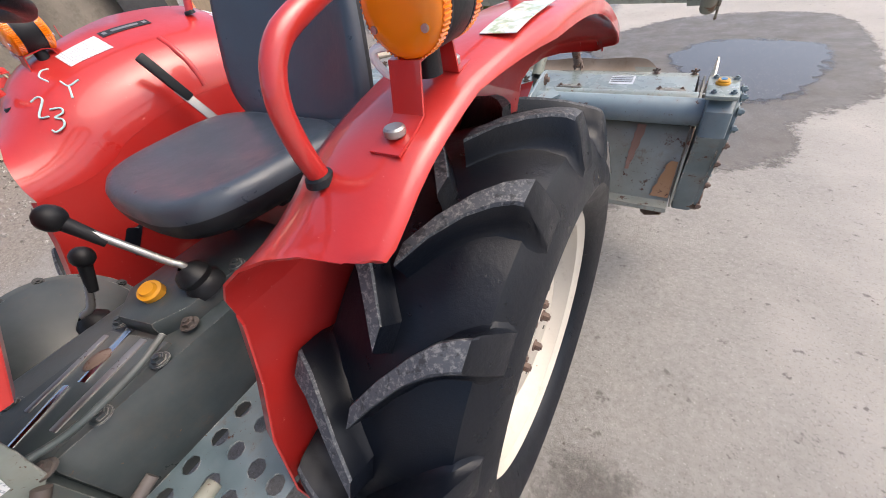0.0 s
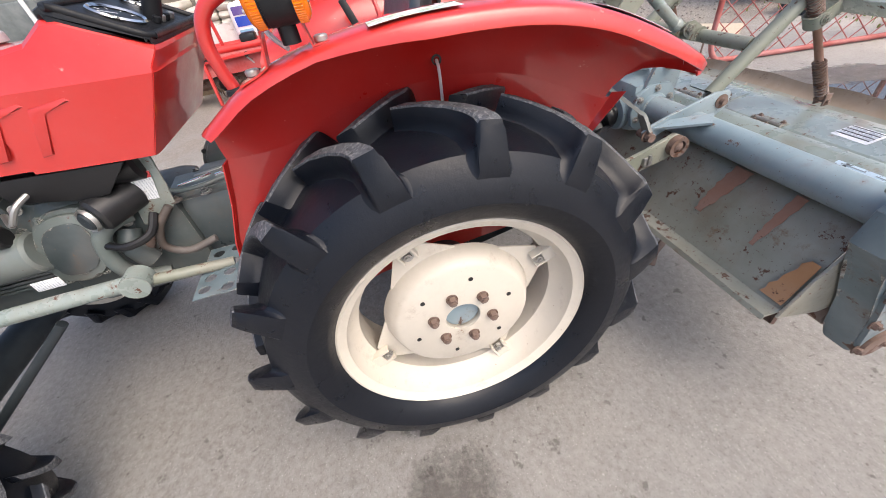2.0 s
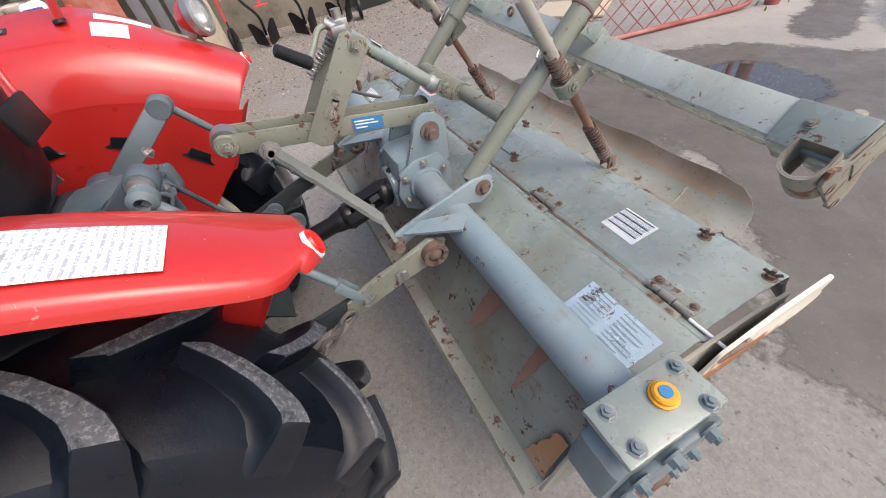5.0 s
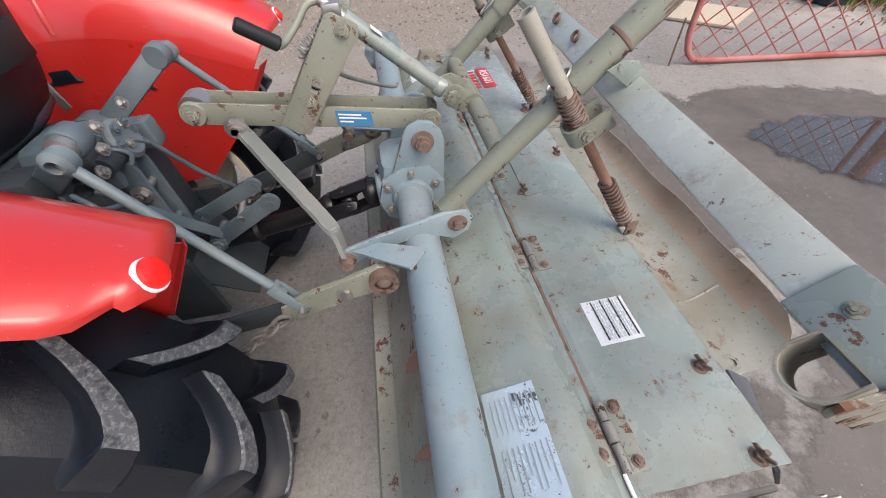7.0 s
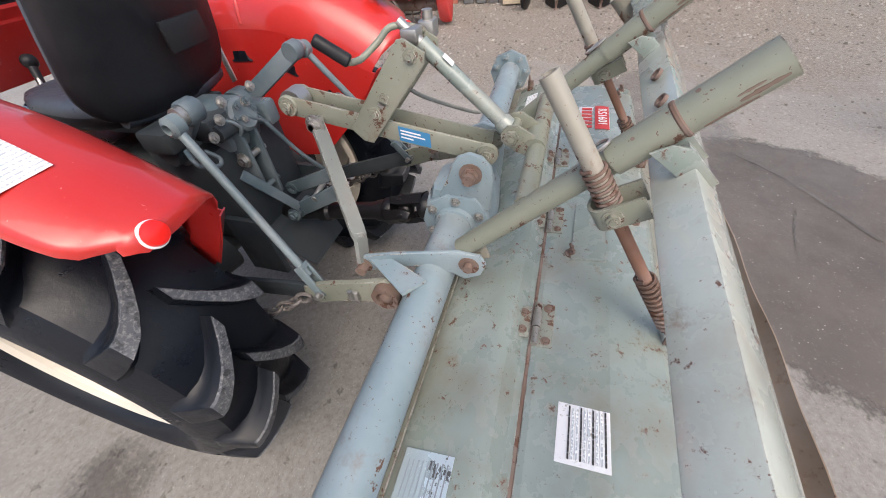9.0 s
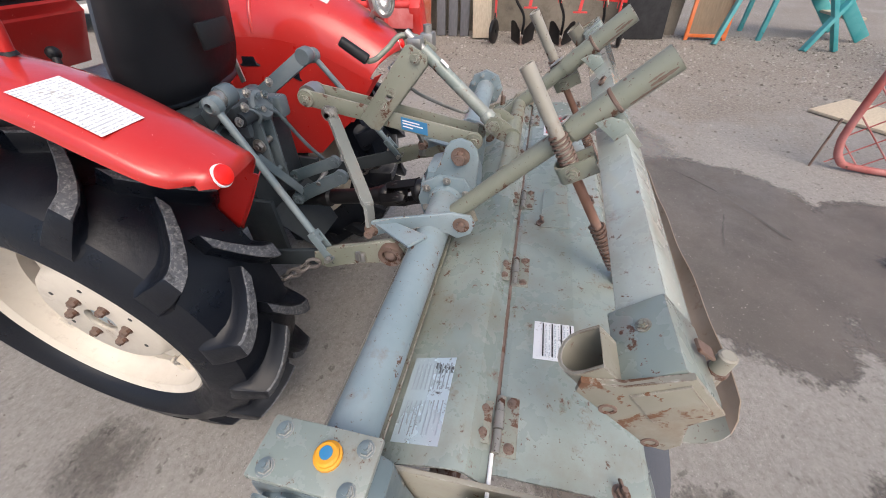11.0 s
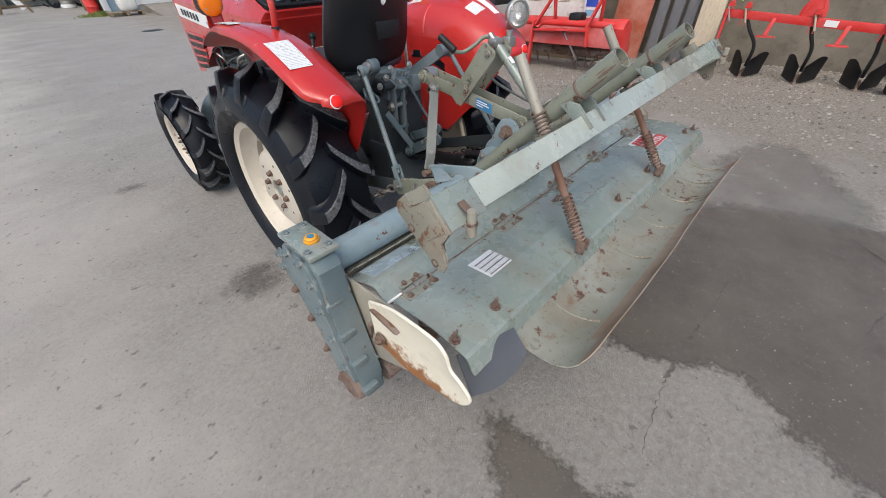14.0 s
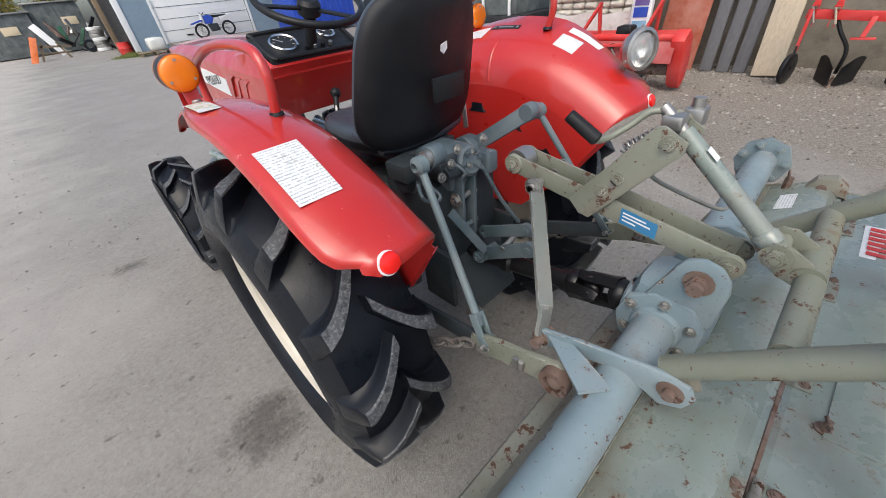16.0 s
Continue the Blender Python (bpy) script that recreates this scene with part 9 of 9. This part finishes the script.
def car(at, turn, mat, label):
    """A small hatchback, built facing +y."""
    c = thing("car", at, label, "car")
    m = Matrix.Translation(at) @ Matrix.Rotation(radians(turn), 4, "Z")
    bm = B()
    rows = []
    for y, zb, zt, w in ((-2.0, 0.35, 0.85, 0.7), (-1.9, 0.25, 0.95, 0.82), (-0.5, 0.22, 0.98, 0.85), (0.9, 0.22, 0.93, 0.85), (1.85, 0.25, 0.75, 0.8), (2.0, 0.32, 0.6, 0.68)):
        rows.append([V((sx * w, y, z)) for sx, z in ((-1, zb), (-1.02, (zb + zt) / 2), (-0.95, zt), (0, zt + 0.03), (0.95, zt), (1.02, (zb + zt) / 2), (1, zb))])
    sheet(bm, rows, 0.02)
    bm.transform(m)
    body = part("body", bm, mat, c, "", 40)
    bm = B()
    rows = []
    for y, zt, w in ((-1.8, 0.96, 0.72), (-1.2, 1.42, 0.6), (0.1, 1.45, 0.6), (0.9, 0.95, 0.72)):
        rows.append([V((-0.78, y * 0.98, 0.95)), V((-w, y, zt)), V((w, y, zt)), V((0.78, y * 0.98, 0.95))])
    sheet(bm, rows, 0.02)
    bm.transform(m)
    part("cabin", bm, M_PLASTIC, c, "dark glazed cabin")
    for x in (-0.8, 0.8):
        for y in (-1.25, 1.3):
            bm = B()
            lathe(bm, [(0.1, 0.09), (0.2, 0.1), (0.3, 0.09), (0.31, 0), (0.3, -0.09), (0.1, -0.09)], (x, y, 0.312), (1, 0, 0), 24, True)
            bm.transform(m)
            w = part("tyre", bm, M_RUBBER, c)
            bm = B()
            lathe(bm, [(0.0, 0.1), (0.1, 0.1), (0.2, 0.11), (0.21, 0.09)], (x, y, 0.312), (1 if x > 0 else -1, 0, 0), 20)
            bm.transform(m)
            part("rim", bm, M_CHROME, w, "bright wheel rim")
    for x in (-0.6, 0.6):
        bm = B()
        box(bm, (x, 1.95, 0.62), (0.26, 0.1, 0.14), None, 0.03)
        bm.transform(m)
        part("headlight", bm, M_GLASS, c, "clear headlight")
    bm = B()
    box(bm, (0, 2.0, 0.40), (1.5, 0.12, 0.16), None, 0.04)
    bm.transform(m)
    part("bumper", bm, mat, c)
    bm = B()
    box(bm, (0, 1.99, 0.58), (0.7, 0.06, 0.1), None, 0.02)
    bm.transform(m)
    part("grille", bm, M_PLASTIC, c)
    return c


car((6.9, 9.0, 0), 141, M_CARWHITE, "white car parked beyond the sacks, facing the yard")
cont = thing("steel_container", (11.0, 21.0, 0.2), "bright blue steel container beside the garage", "container")
bm = B()
box(bm, (11.0, 21.0, 1.5), (3.6, 2.2, 2.6), None, 0.03)
part("body", bm, M_BIKEBLUE, cont)
for i in range(12):
    bm = B()
    box(bm, (9.35 + 0.3 * i, 19.88, 1.5), (0.12, 0.05, 2.4), None, 0.01)
    part("rib", bm, M_BIKEBLUE, cont)
car((4.2, -11.2, 0), 35, M_CARWHITE, "white hatchback parked beyond the gate")

# ---- far side of the yard, in front of the tractor ----
def rise(y):
    return 0.0 if y < 15 else 0.36 * (1 - math.cos(math.pi * min(1.0, (y - 15) / 19))) / 2


Y0 = 24.0
house = thing("garage_building", (6.0, Y0 + 3, 0.0), "blue-grey garage building with white corner trim", "building")
bm = B()
for x0, x1, z0, z1 in ((2.78, 4.05, 0.0, 3.6), (8.5, 12.5, 0.0, 3.6), (4.05, 8.5, 2.95, 3.6), (4.05, 8.5, 0.0, 0.44)):
    box(bm, ((x0 + x1) / 2, Y0 + 0.1, (z0 + z1) / 2), (x1 - x0, 0.2, z1 - z0))
part("front_wall", bm, M_BLUEWALL, house)
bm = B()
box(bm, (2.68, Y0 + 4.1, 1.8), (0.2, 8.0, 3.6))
# Shade on this side is put into the wall's near-black colour.
part("side_wall", bm, M_BLACK_AND_SHADE, house, "side wall, its shade given as black colour")
bm = B()
box(bm, (2.66, Y0 - 0.02, 1.8), (0.27, 0.06, 3.6), None, 0.005)
part("corner_trim", bm, M_DOORWHITE, house, "white corner trim")
for x in (4.0, 8.55):
    bm = B()
    box(bm, (x, Y0 - 0.015, 1.7), (0.12, 0.05, 2.55), None, 0.004)
    part("door_trim", bm, M_DOORWHITE, house)
bm = B()
box(bm, (6.27, Y0 + 0.06, 1.7), (4.4, 0.05, 2.5), None, 0.004)
gdoor = part("garage_door", bm, M_DOORWHITE, house, "white sectional garage door")
for i in range(4):
    bm = B()
    box(bm, (6.27, Y0 + 0.028, 0.95 + 0.5 * i), (4.4, 0.012, 0.016))
    part("panel_joint", bm, M_CAST, gdoor)
bm = B()
box(bm, (5.2, Y0 + 0.01, 0.68), (0.3, 0.04, 0.06), None, 0.005)
part("door_pull", bm, M_PLASTIC, gdoor)
bm = B()
box(bm, (7.5, Y0 + 4, 3.7), (10.2, 8.6, 0.2), None, 0.01)
part("roof", bm, M_DARKSHED, house)
bm = B()
prism(bm, [(6.2, Y0, 0.0), (6.2, Y0, 0.44), (6.2, Y0 - 0.8, 0.44), (6.2, Y0 - 4.0, 0.02), (6.2, Y0 - 4.0, 0.0)], (4.3, 0, 0))
part("ramp", bm, M_GROUND, None, "concrete ramp up to the garage door", kind="structure", category="ramp")


def dirt_bike(at):
    b = thing("dirt_bike", at, "white and blue dirt bike on the ramp", "motorcycle")
    x, y, z = at
    for dx in (-0.68, 0.66):
        bm = B()
        pts = [(x + dx + 0.29 * math.cos(t), y, z + 0.34 + 0.29 * math.sin(t)) for t in (2 * math.pi * i / 24 for i in range(25))]
        sweep(bm, pts, 0.05, 8)
        w = part("tyre", bm, M_RUBBER, b)
        for k in range(6):
            t = k * math.pi / 6
            bm = B()
            e = V((math.cos(t), 0, math.sin(t))) * 0.25
            cyl(bm, V((x + dx, y, z + 0.34)) - e, V((x + dx, y, z + 0.34)) + e, 0.006, seg=5)
            part("spoke", bm, M_STEEL, w)
    for name, pts, r, mt in (("fork", [(x - 0.68, y, z + 0.34), (x - 0.42, y, z + 1.02)], 0.035, M_STEEL), ("swing_arm", [(x + 0.66, y, z + 0.34), (x + 0.05, y, z + 0.42)], 0.035, M_STEEL), ("handlebar", [(x - 0.40, y - 0.38, z + 1.12), (x - 0.42, y - 0.15, z + 1.04), (x - 0.42, y + 0.15, z + 1.04), (x - 0.40, y + 0.38, z + 1.12)], 0.018, M_PLASTIC)):
        bm = B()
        sweep(bm, pts, r, 8)
        part(name, bm, mt, b)
    for name, poly, th, mt in (("tank", [(-0.40, 0.98), (-0.1, 0.98), (0.05, 0.82), (-0.1, 0.6), (-0.40, 0.62)], 0.26, M_BIKEBLUE), ("seat", [(-0.12, 0.96), (0.72, 0.95), (0.7, 0.87), (0.0, 0.84)], 0.2, M_PLASTIC), ("rear_fender", [(0.3, 0.88), (1.0, 0.98), (0.98, 0.92), (0.35, 0.72)], 0.2, M_WHITE), ("front_fender", [(-1.1, 0.70), (-0.55, 0.82), (-0.5, 0.76), (-1.05, 0.64)], 0.16, M_BIKEBLUE), ("front_plate", [(-0.52, 1.05), (-0.45, 1.07), (-0.47, 0.8), (-0.58, 0.8)], 0.22, M_WHITE), ("engine", [(-0.28, 0.6), (0.15, 0.6), (0.2, 0.28), (-0.2, 0.26)], 0.24, M_CAST)):
        bm = B()
        prism(bm, [(x + a, y, z + c) for a, c in poly], (0, th, 0), 0.02)
        part(name, bm, mt, b)
    return b


dirt_bike((6.3, Y0 - 0.75, 0.44))
# pallet with a bundle at the corner
zz = rise(22.7)
pal2 = thing("pallet", (3.1, 22.7, zz), "grey wooden pallet by the garage corner", "pallet")
for i in range(6):
    bm = B()
    box(bm, (3.1, 22.3 + 0.16 * i, zz + 0.14), (1.35, 0.12, 0.024), None, 0.003)
    part("board", bm, M_OLDWOOD, pal2)
for x in (2.5, 3.1, 3.7):
    bm = B()
    box(bm, (x, 22.7, zz + 0.062), (0.1, 0.9, 0.13), None, 0.003)
    part("bearer", bm, M_OLDWOOD, pal2)
bm = sack_bm(3.3, 22.75, zz + 0.42, 0.75, 0.7, 0.55, rng)
part("wrapped_bundle", bm, M_FILM, None, "grey film-wrapped bundle on the pallet", 60, "bundle")
bm = B()
lathe(bm, [(0.0, 0.0), (0.27, 0.0), (0.27, 0.25), (0.285, 0.27), (0.27, 0.29), (0.27, 0.55), (0.0, 0.55)], (2.3, 25.0, rise(25)), (0, 0, 1), 20)
part("red_drum", bm, M_TINERED, None, "red steel drum by the dark wall", category="drum")
# wheel stack
for i in range(7):
    bm = B()
    lathe(bm, [(0.2, 0.0), (0.32, 0.0), (0.35, 0.03), (0.35, 0.14), (0.32, 0.17), (0.2, 0.17)], (1.95 + 0.03 * (i % 2), 30.0, rise(30) + 0.172 * i), (0, 0, 1), 20, True)
    part("wheel_rim", bm, M_STEEL if i % 3 else M_WHITE, None, "pale steel wheel rim in a stack", category="wheel rim", group="stack of wheel rims")
for i, x in enumerate((1.45, 2.55)):
    bm = B()
    lathe(bm, [(0.18, -0.1), (0.3, -0.1), (0.33, 0.0), (0.3, 0.1), (0.18, 0.1)], (x, 30.4, rise(30) + 0.335), (0.2, 1, 0), 20, True)
    part("tyre", bm, M_RUBBER, None, "loose black tyre standing upright", category="tyre")
# sheds
shed = thing("shed", (-1.2, 34, 0.4), "dark grey-green site cabin with small windows", "shed")
M_LITWIN = paint("pale_window", (0.75, 0.62, 0.42), 0.3, 0.2)
for x0, x1, d, h in ((-3.6, -0.35, 0.0, 2.1), (-0.3, 2.2, 0.5, 2.5)):
    bm = B()
    box(bm, ((x0 + x1) / 2, 35.4 + d, 0.45 + h / 2), (x1 - x0, 2.5, h), None, 0.02)
    body = part("cabin", bm, M_DARKSHED, shed)
    bm = B()
    box(bm, ((x0 + x1) / 2, 35.4 + d, 0.5 + h), (x1 - x0 + 0.3, 2.8, 0.08), None, 0.01)
    part("roof", bm, M_STEEL, shed)
    bm = B()
    for i in range(7):
        xx = x0 + 0.2 + i * (x1 - x0 - 0.4) / 6
        box(bm, (xx, 34.14 + d, 0.45 + h / 2), (0.03, 0.03, h * 0.96))
    part("ribs", bm, M_DARKSHED, body)
    bm = B()
    box(bm, ((x0 + x1) / 2 + 0.5, 34.12 + d, 0.45 + h * 0.62), (0.75, 0.06, 0.42), None, 0.01)
    part("window", bm, M_LITWIN, body, "pale window pane")
    for xx in (x0 + 0.3, x1 - 0.3):
        bm = B()
        box(bm, (xx, 34.6 + d, 0.3), (0.2, 0.4, 0.5))
        part("foot_block", bm, M_GROUND, shed)
bm = B()
bar(bm, (-1.25, 28.0, 0.25), (-0.75, 28.6, 1.35), 0.26, 0.05, (0, -1, 0.2), 0.004)
part("orange_plank", bm, M_ORANGE, None, "orange plank leaning on timber", category="plank")
trest = thing("timber_trestle", (-0.3, 28.8, rise(28.8)), "old timber trestle with boards across it", "trestle")
for a, b in (((-0.9, 28.7, 0.25), (-0.6, 28.7, 1.05)), ((0.3, 28.7, 0.25), (0.0, 28.7, 1.05)), ((-1.1, 28.7, 0.98), (0.5, 28.7, 0.80)), ((-0.8, 28.9, 0.6), (0.4, 28.9, 0.55))):
    bm = B()
    bar(bm, a, b, 0.09, 0.09)
    part("beam", bm, M_OLDWOOD, trest)
bm = B()
bar(bm, (0.2, 31.2, 0.4), (-0.5, 31.6, 1.9), 0.35, 0.04, (0, -1, 0), 0.004)
part("white_plank", bm, M_WHITE, None, "white board leaning on scrap", category="board")
junk = thing("scrap_machine", (1.2, 32.5, 0.35), "dark green scrap machinery by the cabins", "scrap machine")
rng = random.Random(21)
for i in range(16):
    bm = B()
    a = V((rng.uniform(0.4, 2.2), rng.uniform(32.2, 33.2), rise(32) + rng.uniform(0.0, 0.9)))
    b = a + V((rng.uniform(-0.8, 0.8), rng.uniform(-0.3, 0.3), rng.uniform(0.1, 1.0)))
    bar(bm, a, b, rng.uniform(0.05, 0.22), rng.uniform(0.04, 0.2))
    part("machine_bar", bm, (M_GREENMACH, M_GREASE, M_RUST, M_STEEL)[i % 4], junk)
for i, (x, y, z1) in enumerate(((2.25, 27.0, 2.7), (2.42, 27.6, 2.6))):
    bm = B()
    box(bm, (x, y, z1 / 2), (0.12, 0.12, z1), None, 0.005)
    part("timber_post", bm, M_OLDWOOD, None, "dark timber post by the garage side", category="post")

# weeds and trees
def leaf_material(name, a, b):
    m, nt, p = mat_new(name)
    info = nt.nodes.new("ShaderNodeNewGeometry")
    col = mix(nt, info.outputs["Random Per Island"], a, b)
    nt.links.new(col, p.inputs["Base Color"])
    p.inputs["Roughness"].default_value = 0.6
    return m


M_WEED = leaf_material("weed_leaves", (0.10, 0.17, 0.03), (0.22, 0.22, 0.06))
M_LEAF = leaf_material("autumn_leaves", (0.42, 0.30, 0.03), (0.20, 0.22, 0.04))
M_BARK = timber("tree_bark", (0.12, 0.09, 0.07), 0.9)


def blades(name, mid, spread, count, h, mat, label, seed, kind="stuff", category="weeds"):
    rng = random.Random(seed)
    verts, faces = [], []
    for i in range(count):
        t, q = rng.uniform(0, 6.28), abs(rng.gauss(0, 0.5))
        x, y = mid[0] + spread[0] * q * math.cos(t), mid[1] + spread[1] * q * math.sin(t)
        hh = h * rng.uniform(0.35, 1.0) * max(0.3, 1 - 0.5 * q)
        a = rng.uniform(0, 6.28)
        w = rng.uniform(0.004, 0.012)
        lean = V((math.cos(a), math.sin(a), 0)) * hh * rng.uniform(0.1, 0.7)
        s = V((-math.sin(a), math.cos(a), 0)) * w
        base = V((x, y, mid[2]))
        k = len(verts)
        verts += [base - s, base + s, base + lean * 0.4 + V((0, 0, hh * 0.6)) + s, base + lean * 0.4 + V((0, 0, hh * 0.6)) - s, base + lean + V((0, 0, hh))]
        faces += [(k, k + 1, k + 2, k + 3), (k + 3, k + 2, k + 4)]
    me = bpy.data.meshes.new(name)
    me.from_pydata(verts, [], faces)
    me.materials.append(mat)
    return tagged(new(name, me), label, category, kind=kind)


blades("weeds", (1.75, -6.0, 0), (0.55, 0.6), 1500, 0.22, M_WEED, "green weeds beside the gate post", 1)
blades("weeds", (2.7, -6.2, 0), (0.8, 0.8), 1500, 0.30, M_WEED, "green weeds under the harrow", 2)
blades("weeds", (2.25, 23.4, rise(23.4)), (0.9, 0.8), 1400, 0.25, M_WEED, "yellow-green weeds at the garage corner", 3)


def tree(at, height, seed):
    rng = random.Random(seed)
    t = thing("tree", at, "broad tree with yellow-green autumn leaves", "tree", "trees behind the sheds")
    bm = B()
    top = V(at) + V((0.2, 0, height * 0.6))
    sweep(bm, curve_points([V(at), V(at).lerp(top, 0.5) + V((0.1, 0.1, 0)), top], 5), 0.15, 10, [0.24 - 0.016 * i for i in range(11)])
    ends = []
    for i in range(9):
        s = V(at).lerp(top, rng.uniform(0.45, 1.0))
        a = rng.uniform(0, 6.28)
        e = s + V((math.cos(a) * rng.uniform(0.8, 2.2), math.sin(a) * rng.uniform(0.8, 2.0), rng.uniform(0.6, height * 0.4)))
        sweep(bm, curve_points([s, s.lerp(e, 0.5) + V((0, 0, 0.2)), e], 4), 0.05, 6, [0.08 - 0.008 * k for k in range(9)])
        ends += [s.lerp(e, f) for f in (0.5, 0.8, 1.0)]
    part("trunk", bm, M_BARK, t)
    verts, faces = [], []
    for c in ends:
        for _ in range(240):
            p = c + V((rng.gauss(0, 0.5), rng.gauss(0, 0.5), rng.gauss(0, 0.4)))
            u = V((rng.uniform(-1, 1), rng.uniform(-1, 1), rng.uniform(-1, 1))).normalized() * rng.uniform(0.05, 0.10)
            v = u.cross(V((rng.uniform(-1, 1), rng.uniform(-1, 1), rng.uniform(-1, 1)))).normalized() * 0.05
            k = len(verts)
            verts += [p - u, p + v, p + u, p - v]
            faces.append((k, k + 1, k + 2, k + 3))
    me = bpy.data.meshes.new("crown")
    me.from_pydata([p - V(at) for p in verts], [], faces)
    me.materials.append(M_LEAF)
    cr = new("crown", me)
    cr.parent = t
    ABS[cr] = V(at)
    tagged(cr, "")


for i, (x, y, h) in enumerate(((-5.5, 44, 7.5), (-2.0, 46, 8.0), (1.0, 45, 6.5), (-9.0, 42, 7.0))):
    tree((x, y, 0.36), h, 30 + i)
# manhole cover and dark spot on the yard
bm = B()
lathe(bm, [(0.0, 0.012), (0.27, 0.012), (0.28, 0.006), (0.33, 0.006), (0.34, 0.0)], (2.35, 15.5, 0.002), (0, 0, 1), 32)
part("manhole_cover", bm, M_CAST, None, "round iron manhole cover in the yard", kind="structure", category="manhole")
